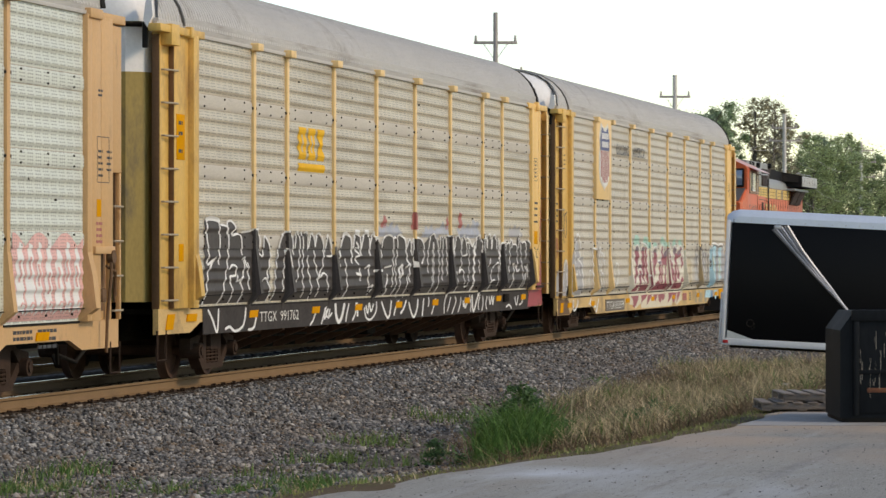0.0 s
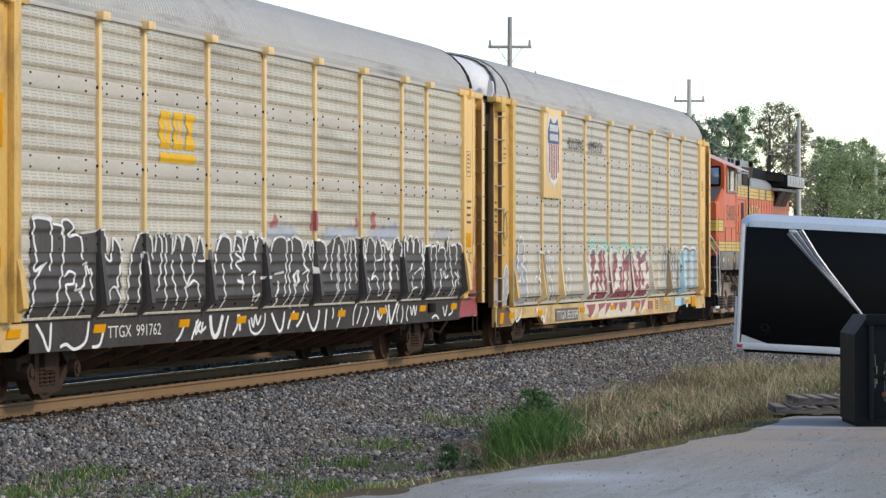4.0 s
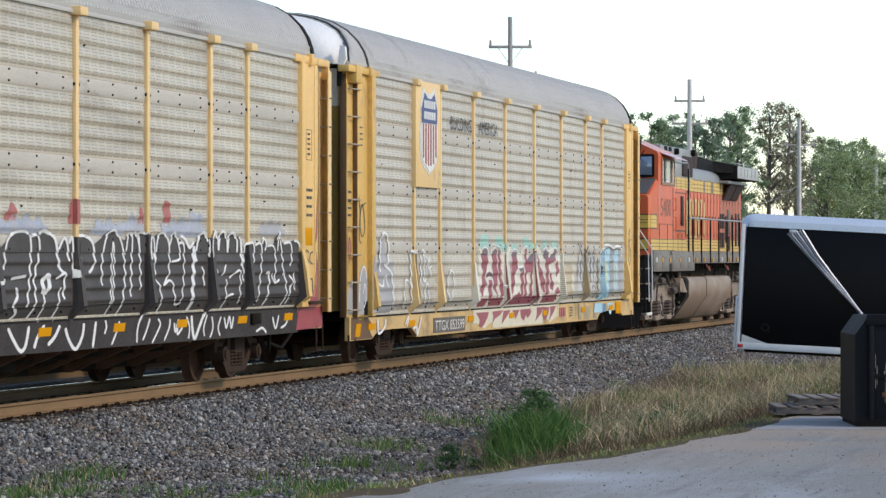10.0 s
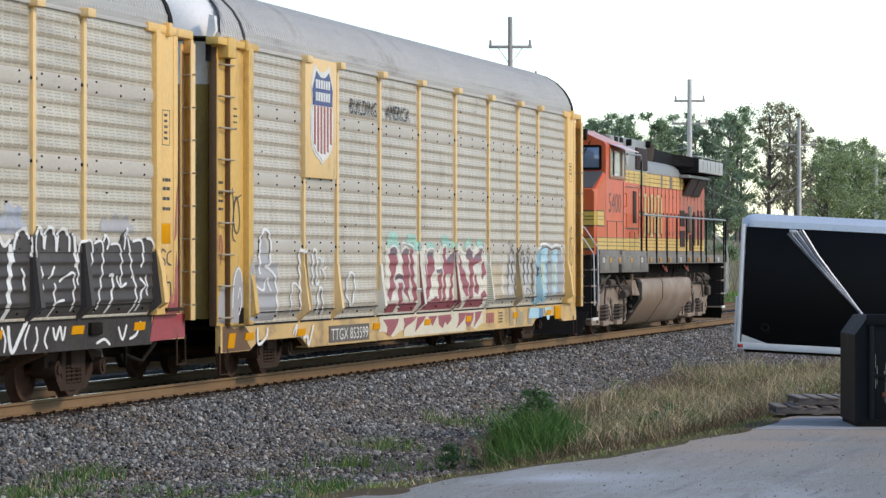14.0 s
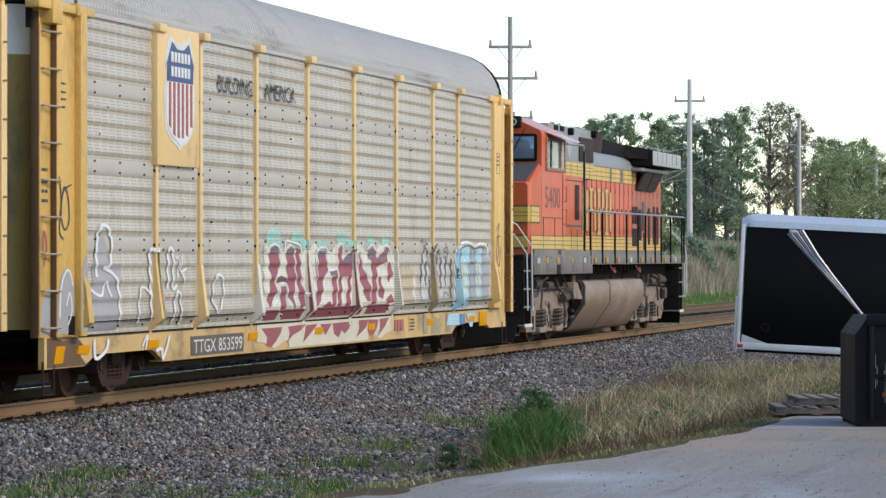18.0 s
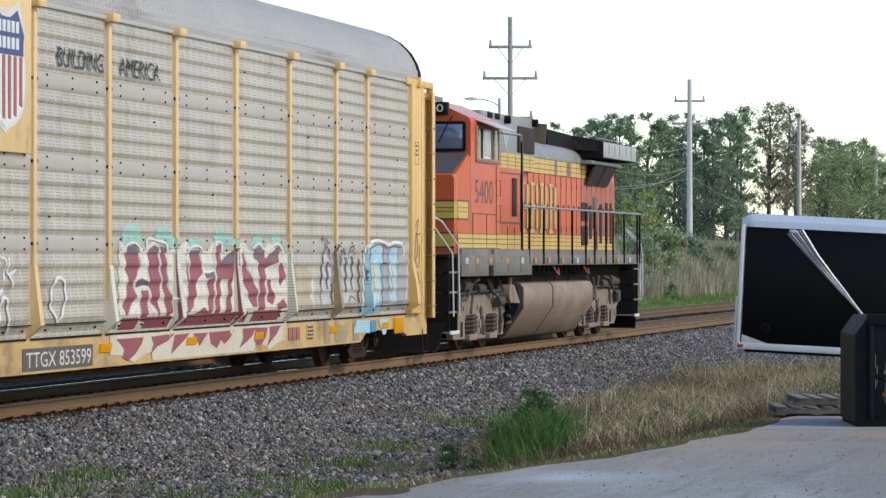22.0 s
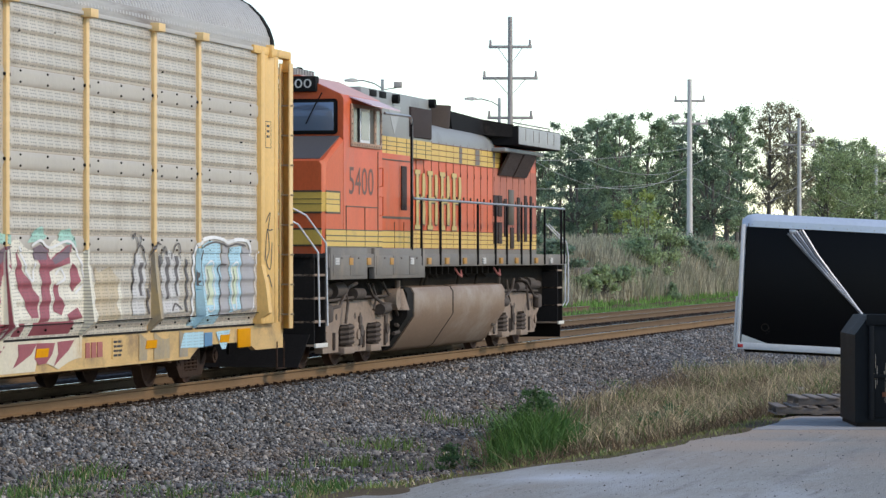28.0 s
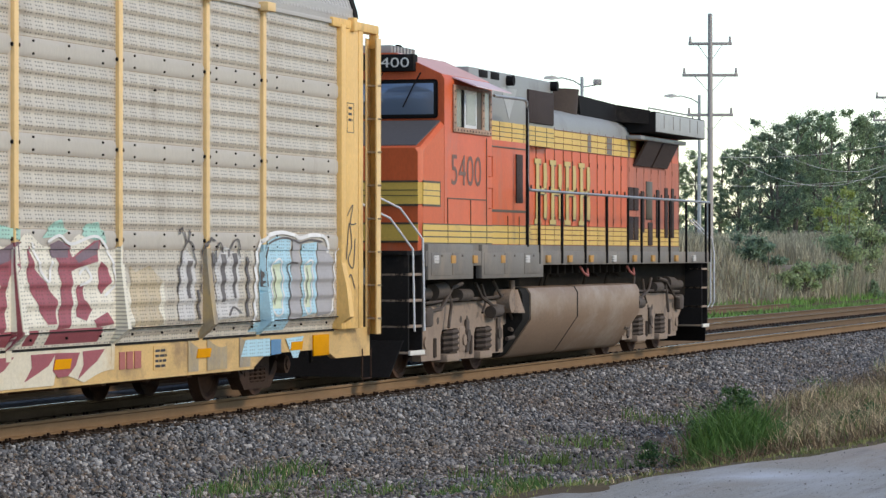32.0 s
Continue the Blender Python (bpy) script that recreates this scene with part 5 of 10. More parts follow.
    # strokes: width and a rounded line of points (x, z)
    for strokes in ([(0.026, [(-11.63, 2.32), (-11.67, 2.1), (-11.55, 1.88), (-11.61, 1.7), (-11.2, 1.8), (-11.55, 1.63), (-11.66, 1.37), (-11.7, 1.19), (-11.61, 1.1)]), (0.053, [(-11.69, 2.35), (-11.49, 2.38), (-11.08, 2.36), (-11.0, 2.32)]), (0.026, [(-11.03, 2.32), (-11.0, 2.03), (-11.05, 1.7)]), (0.026, [(-10.97, 2.29), (-10.61, 2.25), (-10.55, 2.03), (-10.61, 1.7), (-10.79, 1.36), (-10.91, 1.09)]), (0.026, [(-10.57, 2.1), (-10.61, 2.31), (-10.37, 2.35), (-10.19, 2.26), (-10.37, 2.14), (-10.06, 2.16), (-9.88, 2.09), (-9.84, 1.84)]), (0.026, [(-9.88, 2.18), (-9.38, 2.21), (-9.19, 2.24)]), (0.026, [(-10.55, 1.62), (-10.37, 1.69), (-10.16, 1.66), (-10.16, 1.54), (-10.49, 1.51), (-10.37, 1.36), (-10.33, 1.1)])],
                    [(0.026, [(-10.06, 1.54), (-10.12, 1.45), (-9.88, 1.47), (-9.94, 1.41)]), (0.026, [(-9.82, 1.77), (-9.69, 1.79), (-9.76, 1.54), (-9.88, 1.47), (-9.82, 1.28), (-9.84, 1.09)]), (0.026, [(-9.63, 1.77), (-9.59, 1.65)]), (0.026, [(-9.51, 1.73), (-9.47, 1.31)]), (0.026, [(-9.19, 2.23), (-9.0, 2.23), (-8.87, 2.07), (-8.9, 1.88), (-8.78, 1.82), (-8.68, 1.88), (-8.65, 2.04), (-8.61, 2.13), (-8.35, 2.0), (-8.28, 1.8), (-8.42, 1.57), (-8.44, 1.47)]), (0.026, [(-8.87, 1.11), (-8.78, 1.3), (-8.68, 1.46), (-8.52, 1.47), (-8.35, 1.38), (-8.28, 1.1)]), (0.026, [(-8.05, 1.1), (-7.99, 1.49), (-7.82, 1.92), (-7.55, 2.16), (-7.21, 2.21), (-7.0, 2.12), (-6.93, 1.84)])],
                    [(0.026, [(-7.55, 1.25), (-7.51, 1.53), (-7.41, 1.88), (-7.34, 1.91), (-7.29, 1.64)]), (0.026, [(-6.86, 1.92), (-6.76, 2.18), (-6.65, 2.2), (-6.54, 2.04), (-6.58, 1.72), (-6.72, 1.4)]), (0.026, [(-6.54, 2.18), (-6.44, 2.2), (-6.34, 2.04), (-6.37, 1.52), (-6.3, 1.15)]), (0.026, [(-6.3, 2.19), (-6.08, 2.19), (-6.06, 1.92), (-5.87, 2.17), (-5.68, 2.15), (-5.62, 1.96)]), (0.026, [(-6.08, 1.84), (-6.01, 1.56), (-5.87, 1.39), (-5.8, 1.11)]), (0.026, [(-5.62, 1.96), (-5.47, 2.17), (-5.24, 2.17), (-5.09, 2.01), (-5.12, 1.67), (-5.5, 1.43)]), (0.026, [(-5.65, 1.92), (-5.62, 1.72), (-5.43, 1.51), (-5.39, 1.14)]), (0.026, [(-4.99, 1.88), (-4.79, 2.17), (-4.64, 2.05), (-4.53, 1.84), (-4.91, 1.82)])],
                    [(0.026, [(-5.43, 1.43), (-5.06, 1.54), (-4.84, 1.45), (-4.76, 1.22)]), (0.035, [(-4.02, 1.13), (-4.05, 1.46), (-3.98, 1.93), (-3.79, 2.14), (-3.52, 2.19), (-3.3, 2.13), (-3.23, 1.93), (-3.19, 1.69)]), (0.035, [(-3.14, 1.93), (-3.01, 2.16), (-2.83, 2.2), (-2.64, 2.13), (-2.58, 1.82)]), (0.035, [(-2.56, 1.96), (-2.41, 2.15), (-2.19, 2.22), (-2.01, 2.15), (-1.96, 1.82)]), (0.035, [(-1.96, 2.0), (-1.78, 2.19), (-1.61, 2.19), (-1.49, 2.07)]), (0.053, [(-3.79, 2.19), (-3.52, 2.21)]), (0.053, [(-3.01, 2.24), (-2.69, 2.23)]), (0.053, [(-2.36, 2.24), (-2.07, 2.24)]), (0.053, [(-1.78, 2.21), (-1.57, 2.21)]), (0.03, [(-2.92, 2.06), (-2.75, 1.96), (-3.01, 1.94), (-2.69, 1.84), (-2.97, 1.79), (-2.75, 1.67)])],
                    [(0.026, [(-3.63, 1.78), (-3.57, 1.52), (-3.52, 1.32), (-3.57, 1.09)]), (0.03, [(-2.64, 1.62), (-2.6, 1.38)]), (0.04, [(-2.92, 1.52), (-2.64, 1.5)]), (0.03, [(-2.3, 1.6), (-2.01, 1.65), (-2.07, 1.44), (-2.04, 1.2)]), (0.03, [(-2.01, 1.27), (-1.76, 1.3), (-1.96, 1.13)]), (0.035, [(-1.67, 1.55), (-1.2, 1.58), (-1.08, 1.59)]), (0.026, [(-1.14, 1.72), (-1.08, 2.03), (-0.84, 2.16), (-0.35, 2.18), (-0.23, 2.04), (-0.25, 1.68), (-0.35, 1.25)]), (0.026, [(-0.23, 2.13), (0.02, 2.14), (0.08, 1.93), (-0.1, 1.61), (-0.04, 1.36), (-0.17, 1.11)]), (0.035, [(0.08, 2.16), (0.27, 2.2), (0.59, 2.13), (0.71, 2.0), (0.8, 1.78), (0.97, 1.67)])],
                    [(0.053, [(0.24, 1.42), (0.21, 1.57), (0.4, 1.64), (0.46, 1.53), (0.3, 1.42)]), (0.026, [(0.21, 1.06), (0.27, 1.42)]), (0.03, [(-0.9, 1.61), (-0.41, 1.64)]), (0.03, [(-0.78, 1.5), (-0.66, 1.4), (-0.84, 1.29), (-0.66, 1.18), (-0.78, 1.1)]), (0.03, [(0.78, 1.97), (0.97, 2.11), (1.1, 2.04), (1.17, 1.82)]), (0.03, [(1.17, 2.04), (1.3, 2.11), (1.36, 1.6)]), (0.03, [(0.71, 1.6), (1.04, 1.67), (0.97, 1.45), (1.01, 1.34)]), (0.026, [(0.84, 1.49), (0.78, 1.27), (0.75, 1.06)]), (0.03, [(1.49, 1.86), (1.56, 2.12), (1.82, 2.14), (2.09, 2.04), (2.16, 1.78), (1.93, 1.67)])],
                    [(0.025, [(2.46, 1.5), (2.47, 1.84), (2.6, 2.1), (2.8, 2.21), (3.0, 2.22), (3.21, 2.1), (3.36, 1.87), (3.4, 1.58), (3.31, 1.29), (3.25, 1.08)]), (0.021, [(2.78, 1.09), (2.84, 1.44), (2.86, 1.81), (2.9, 2.07), (2.96, 1.87), (2.93, 1.44), (2.88, 1.24)]), (0.025, [(3.42, 1.9), (3.51, 2.13), (3.63, 2.2), (3.7, 2.14), (3.68, 1.87), (3.65, 1.34)]), (0.025, [(3.7, 2.14), (3.82, 2.21), (3.93, 2.12), (4.03, 1.9), (4.06, 1.57), (4.05, 1.43)]), (0.025, [(4.03, 1.9), (3.99, 2.18), (4.19, 2.2), (4.31, 2.19)]), (0.025, [(4.37, 1.84), (4.39, 2.11), (4.5, 2.21), (4.63, 2.11), (4.68, 1.84), (4.7, 1.6), (4.95, 1.42), (4.99, 1.08)])],
                    [(0.025, [(4.72, 1.84), (4.77, 2.08), (4.95, 2.2), (5.17, 2.18), (5.31, 2.02), (5.33, 1.75), (5.27, 1.6), (5.04, 1.48)]), (0.025, [(5.31, 2.02), (5.49, 2.19), (5.61, 2.2), (5.73, 2.06), (5.82, 1.86), (5.4, 1.81)]), (0.023, [(5.73, 2.06), (5.96, 2.06), (6.01, 1.87), (5.98, 1.5), (5.89, 1.28), (5.77, 1.21), (5.59, 1.22)]), (0.025, [(5.04, 1.48), (5.36, 1.55), (5.51, 1.47), (5.61, 1.23)]), (0.039, [(5.87, 2.18), (6.06, 2.12), (6.25, 2.01), (6.46, 2.09)]), (0.061, [(6.46, 2.03), (6.46, 1.75), (6.42, 1.4), (6.39, 1.09)]), (0.034, [(6.56, 1.81), (6.61, 2.06), (6.83, 2.21), (7.03, 2.2), (7.12, 2.09)]), (0.029, [(6.88, 1.74), (6.95, 1.59), (6.93, 1.46)])],
                    [(0.034, [(7.22, 1.87), (7.24, 2.13), (7.42, 2.25), (7.61, 2.16), (7.65, 1.97)]), (0.034, [(7.65, 1.97), (7.73, 2.19), (7.88, 2.25), (8.06, 2.16), (8.1, 1.94)]), (0.034, [(8.1, 1.94), (8.19, 2.18), (8.4, 2.23), (8.58, 2.13), (8.58, 1.94)]), (0.044, [(8.77, 2.18), (8.82, 1.94), (8.88, 1.74)]), (0.025, [(7.58, 1.76), (7.61, 1.45)]), (0.025, [(7.83, 1.6), (8.09, 1.76)]), (0.025, [(8.24, 1.56), (8.5, 1.64), (8.77, 1.66), (8.77, 1.38), (8.72, 1.18)]), (0.025, [(7.98, 1.11), (8.09, 1.29), (8.4, 1.33)]), (0.025, [(8.06, 1.55), (8.04, 1.26)]), (0.025, [(8.93, 1.51), (8.96, 2.0), (9.25, 2.09), (9.47, 2.05), (9.47, 1.8), (9.29, 1.6)])],
                    [(0.025, [(9.53, 2.05), (9.86, 2.07), (9.91, 1.8), (9.8, 1.47), (9.69, 1.15)]), (0.029, [(9.91, 2.07), (10.03, 2.16), (10.14, 2.07), (10.06, 1.97)]), (0.025, [(10.19, 2.04), (10.53, 2.04), (10.67, 1.87), (10.63, 1.5)]), (0.025, [(10.76, 1.97), (10.88, 2.26), (10.94, 2.08), (11.05, 1.87), (11.11, 1.59)]), (0.029, [(11.11, 2.08), (11.47, 2.1), (11.59, 1.94), (11.53, 1.73)]), (0.029, [(11.7, 2.13), (11.95, 2.1), (12.19, 1.92)]), (0.034, [(10.14, 1.63), (10.31, 1.62), (10.28, 1.4), (10.14, 1.13)]), (0.025, [(10.48, 1.63), (10.59, 1.48), (10.88, 1.53)]), (0.029, [(11.17, 1.63), (11.29, 1.35), (11.17, 1.11)]), (0.029, [(11.47, 1.59), (11.65, 1.49), (11.47, 1.35), (11.41, 1.14)])],
                    [(0.025, [(11.71, 1.63), (11.77, 1.35)]), (0.025, [(12.04, 2.01), (12.21, 1.92), (12.21, 1.59), (12.31, 1.34), (12.01, 1.24)])]):
        for width, pts in strokes:
            stroke(car, smooth_line(pts), width * 1.3, surf, 0.010, paint_white, "white sprayed letter outline")
    for strokes in ([(0.036, [(-11.36, 1.04), (-11.13, 0.89), (-10.89, 0.7), (-10.81, 1.05)]), (0.036, [(-10.48, 0.73), (-10.24, 0.76), (-9.93, 0.69), (-9.5, 0.78), (-9.37, 1.04)]), (0.036, [(-9.25, 0.7), (-8.93, 0.73), (-8.74, 0.99)]), (0.032, [(-5.26, 0.92), (-5.45, 0.77), (-5.65, 0.69)]), (0.032, [(-4.6, 0.98), (-4.8, 0.82), (-4.93, 0.69)]), (0.032, [(-4.7, 0.96), (-4.73, 0.77), (-4.49, 0.94), (-4.65, 0.85), (-4.44, 0.78)]), (0.032, [(-4.39, 0.94), (-4.44, 0.81), (-4.23, 0.87)]), (0.063, [(-4.02, 1.03), (-3.97, 0.83), (-3.81, 0.71), (-3.6, 0.79), (-3.4, 1.02)]), (0.036, [(-3.11, 1.01), (-3.27, 0.82), (-3.33, 0.7)]), (0.036, [(-2.63, 1.02), (-2.67, 0.84), (-2.89, 0.71)]), (0.053, [(-2.56, 1.02), (-2.52, 0.77)])],
                    [(0.036, [(-1.93, 0.96), (-1.82, 0.82), (-1.7, 0.99), (-1.58, 0.85), (-1.41, 0.98)]), (0.032, [(-2.05, 0.93), (-1.93, 0.75), (-1.58, 0.71), (-1.23, 0.84), (-1.17, 1.02)]), (0.042, [(-0.82, 1.01), (-0.63, 0.86), (-0.39, 0.72), (-0.21, 0.78), (-0.08, 1.02)]), (0.042, [(0.1, 0.74), (0.23, 0.88), (0.48, 1.02)]), (0.042, [(0.6, 0.77), (0.86, 0.87), (1.05, 1.01)]), (0.042, [(1.25, 0.97), (1.38, 0.82), (1.64, 0.69), (1.9, 0.85), (1.97, 1.02)]), (0.042, [(2.31, 0.69), (2.44, 1.03)]), (0.028, [(4.39, 1.12), (4.17, 0.92), (4.13, 0.71)]), (0.028, [(4.7, 1.03), (4.56, 0.88), (4.39, 0.74)]), (0.028, [(5.05, 1.02), (5.15, 0.93), (4.79, 0.69)])],
                    [(0.028, [(5.6, 1.01), (5.56, 0.89), (5.33, 0.71)]), (0.032, [(5.79, 0.95), (5.84, 0.82), (5.98, 0.99), (5.93, 0.79), (6.17, 0.88)]), (0.028, [(6.36, 1.03), (6.5, 0.87), (6.45, 0.71)]), (0.048, [(6.6, 1.04), (6.63, 0.87), (6.74, 0.71), (6.99, 0.89), (7.23, 1.08)]), (0.028, [(7.33, 1.04), (7.18, 0.85), (7.23, 0.73)]), (0.028, [(7.58, 1.01), (7.63, 0.84), (7.48, 0.7)]), (0.028, [(8.04, 1.0), (7.89, 0.84), (7.99, 0.72)]), (0.032, [(8.2, 0.99), (8.3, 0.83), (8.46, 0.99), (8.56, 0.82), (8.67, 0.99)]), (0.032, [(9.86, 0.74), (10.19, 0.79), (10.42, 0.71)]), (0.032, [(10.76, 0.95), (10.93, 0.77), (11.11, 0.97)]), (0.032, [(11.22, 0.77), (11.52, 0.83), (11.7, 1.0)])],
                    [(0.028, [(3.07, 0.71), (3.28, 0.88), (3.4, 1.02)]), (0.028, [(2.82, 1.04), (2.86, 0.95), (2.78, 0.86)])]):
        for width, pts in strokes:
            stroke(car, smooth_line(pts), width * 1.2, surf, 0.006, paint_white, "white sprayed loop")
    for xa, xb, za, zb, m in ((-1.1, -0.7, 2.32, 2.42, paint_red), (-1.3, 0.4, 2.16, 2.28, faint_blue), (1.2, 1.5, 2.3, 2.5, paint_red), (2.0, 3.4, 2.16, 2.26, faint_blue), (5.0, 7.0, 2.16, 2.3, faint_blue), (9.8, 11.2, 2.2, 2.32, paint_lilac), (5.1, 5.4, 2.35, 2.6, paint_red), (6.2, 6.9, 2.2, 2.42, faint_blue), (3.3, 4.2, 2.22, 2.32, faint_blue), (4.0, 4.25, 2.32, 2.42, paint_red)):
        part("paint_patch", painted(xa, xb, lambda _, z=za: z, lambda q, z=zb, a=xa, b=xb: z + 0.1 * math.sin((q - a) / (b - a) * 3.1) + 0.05 * math.sin(q * 14), surf, 0.001), m, car, "faint overspray patch")
    part("end_paint", Shape().prism([(12.1, 0.71), (13.69, 0.74), (13.69, 1.07), (12.3, 1.07), (12.2, 0.9)], "y", -1.512, -1.50), deep_red, car, "red sprayed sill end")
    part("end_paint", Shape().prism([(12.5, 1.09), (13.05, 1.09), (13.0, 1.45), (12.86, 1.2), (12.7, 1.26)], "y", -1.616, -1.604), deep_red, car, "red sprayed corner sheet")
    part("end_step", Shape().box(12.5, 13.3, -1.64, -1.50, 1.12, 1.17, 0.006), truck_mat, car, "grey steel end step")
    part("sill_bracket", Shape().box(9.55, 10.0, -1.56, -1.50, 0.86, 1.02, 0.01), under_mat, car, "dark bracket on the sill")
    bm = fit_text("TTGX  991762", -8.6, -6.34, 0.80, 0.96, lambda a, b: -1.5135)
    tagged(part("lettering", bm, white_mark, car, "white stencilled reporting mark", smooth=0), kind="stuff")
    for pts in ([(12.88, 1.10), (13.06, 1.10), (13.06, 1.7), (12.98, 1.95), (12.92, 1.6)], [(12.90, 2.1), (13.0, 2.2), (13.05, 2.9), (12.96, 2.6)], [(12.6, 1.1), (12.84, 1.1), (12.84, 1.36), (12.72, 1.3)]):
        part("graffiti_patch", Shape().prism(pts, "y", -1.615, -1.603), paint_red, car, "red sprayed patch on the corner sheet")
    end_tags(car, [(0.022, [(12.52, 1.94), (12.36, 1.98), (12.32, 1.88), (12.48, 1.82), (12.42, 1.74), (12.30, 1.76)]), (0.022, [(12.76, 1.96), (12.60, 1.92), (12.58, 1.80), (12.76, 1.76)]), (0.026, [(12.36, 1.36), (12.52, 1.62), (12.56, 1.40), (12.40, 1.46), (12.70, 1.52), (12.74, 1.32)])], plane(-1.607), black_mark, "black scrawl on the corner sheet")
    end_tags(car, [(0.03, [(13.12, 1.5), (13.2, 1.9), (13.14, 2.2), (13.22, 2.4)]), (0.025, [(13.12, 1.2), (13.22, 1.4)])], plane(-1.503), black_mark, "black scrawl in the recess")
    part("lettering_panel", Shape().box(-8.75, -5.95, -1.5115, -1.50, 0.71, 1.07), sill_black, car)
    text_bars(car, [(12.38, 12.72, z, 0.045) for z in (2.92, 2.80, 2.66, 2.52)] + [(12.44, 12.60, z, 0.035) for z in (3.82, 3.74, 3.66, 3.58, 3.50)], -1.607, black_mark)
    for x0, x1, z0, z1 in ((12.36, 12.70, 3.90, 3.91), (12.36, 12.70, 3.42, 3.43), (12.36, 12.37, 3.42, 3.91), (12.69, 12.70, 3.42, 3.91)):
        part("stencil_box", Shape().box(x0, x1, -1.608, -1.604, z0, z1), black_mark, car)
    part("tag_plate", Shape().box(12.34, 12.72, -1.612, -1.60, 2.06, 2.34, 0.004), orange_mark, car, "small yellow notice plate")
    part("tag_plate", Shape().box(-13.10, -12.72, -1.584, -1.572, 3.2, 3.85, 0.004), orange_mark, car, "yellow notice plate")
    text_bars(car, [(-13.02, -12.84, z, 0.05) for z in (3.7, 3.55, 3.3)], -1.586, black_mark)
    part("tag_plate", Shape().box(-12.98, -12.76, -1.582, -1.572, 1.75, 2.0, 0.004), orange_mark, car, "small yellow notice plate")
    return car


def union_wagon(x):
    base, h = 0.86, 0.42
    usual = list(POSTS)
    POSTS[:] = [-9.46, -7.42, -4.57, -1.67, 1.25, 4.17, 6.98, 9.03]
    EDGES[:] = [-12.52] + POSTS + [12.15]
    car, surf = auto_rack(x, base, h, yellow, galv_light, galv_light_plain, "grey corrugated auto-rack wagon with yellow posts and coloured graffiti", marks=(-12.5, -9.6, -4.75, -0.98, 2.44, 6.82, 10.27), post_paint=yellow_pale)
    plate = part("emblem_plate", Shape().box(-9.60, -7.70, -1.655, -1.55, 3.14, 5.06, 0.01), yellow_pale, car, "yellow emblem plate")

    def shield(s, ox=0.0):
        pts = [(-0.46, 0.62), (-0.52, 0.95), (-0.36, 1.55), (-0.14, 1.38), (0, 1.36), (0.14, 1.38), (0.36, 1.55), (0.52, 0.95), (0.46, 0.62), (0.54, 0.30), (0.54, -0.3), (0.47, -0.62), (0.30, -0.84), (0.10, -0.94), (0, -1.06), (-0.10, -0.94),
               (-0.30, -0.84), (-0.47, -0.62), (-0.54, -0.3), (-0.54, 0.30)]
        return [(-8.63 + px * s * 1.30, 4.01 + pz * s * 0.62) for px, pz in pts]
    part("shield_edge", flat_shape(shield(1.0), -1.656), white_mark, plate, "white shield outline")
    part("shield_field", flat_shape(shield(0.90), -1.664), paint_white, plate)
    part("shield_top", flat_shape([(-8.63 + px, pz) for px, pz in ((-0.58, 4.31), (-0.58, 4.46), (-0.61, 4.56), (-0.38, 4.86), (-0.165, 4.77), (0, 4.76), (0.165, 4.77), (0.38, 4.86), (0.61, 4.56), (0.58, 4.46), (0.58, 4.31))], -1.672),
         mat("dark_blue_enamel", (0.05, 0.075, 0.22), 0.5, 0, 0.1, 2, 30, 0.02), plate, "dark blue shield top")
    for z0 in (4.58, 4.38):
        for k in range(6):
            part("lettering_bar", Shape().box(-9.08 + k * 0.151, -8.98 + k * 0.151, -1.686, -1.678, z0, z0 + 0.14), paint_white, plate)
    for k in range(6):
        xk = -9.15 + k * 0.195
        low = 3.50 + 1.3 * abs(xk + 8.675) ** 3
        part("shield_stripe", flat_shape([(xk, low + 0.05), (xk + 0.09, low + 0.03), (xk + 0.09, 4.30), (xk, 4.30)], -1.672), paint_red, plate)
    def lettered(px, pz):
        return surf(px, pz) - 0.010
    tagged(part("lettering", fit_text("BUILDING", -6.58, -4.80, 4.28, 4.53, lettered, 0.012), black_mark, car, "black painted slogan", smooth=0), kind="stuff")
    tagged(part("lettering", fit_text("AMERICA", -4.15, -2.42, 4.28, 4.53, lettered, 0.012), black_mark, car, "black painted slogan", smooth=0), kind="stuff")
    part("lettering_panel", Shape().box(-7.62, -5.0, -1.512, -1.50, 0.46, 0.74), mat("faded_stencil_black", (0.13, 0.105, 0.085), 0.7, 0, 0.25, 3, 30, 0.02), car, "dark reporting mark panel")
    tagged(part("lettering", fit_text("TTGX 853599", -7.5, -5.08, 0.50, 0.69, lambda a, b: -1.514), white_mark, car, "white stencilled reporting mark", smooth=0), kind="stuff")
    for a, b in ((4.36, 4.52), (4.58, 4.76), (4.82, 5.02)):
        part("maker_mark", Shape().box(a, b, -1.512, -1.50, 0.56, 0.76), paint_red, car, "small red maker's mark")
    text_bars(car, [(5.46, 5.82, z, 0.03) for z in (0.55, 0.61, 0.67, 0.73)], -1.514, black_mark)
    part("notice_panel", Shape().box(5.42, 5.85, -1.512, -1.50, 0.52, 0.80), sill_yellow, car, "small stained notice panel")
    part("notice_plate", Shape().box(11.2, 11.85, -1.522, -1.50, 0.52, 0.80, 0.004), orange_mark, car, "yellow notice plate")
    # maroon lettering with white outlines on a cream ground over the middle
    def mtop(q):
        return 2.0 + 0.07 * math.sin(q * 4.3 + 1) + 0.03 * math.sin(q * 9)
    part("graffiti_fill", painted(-4.15, 4.16, lambda q: base + 0.002, mtop, surf, 0.002), paint_cream, car, "cream sprayed letter ground")
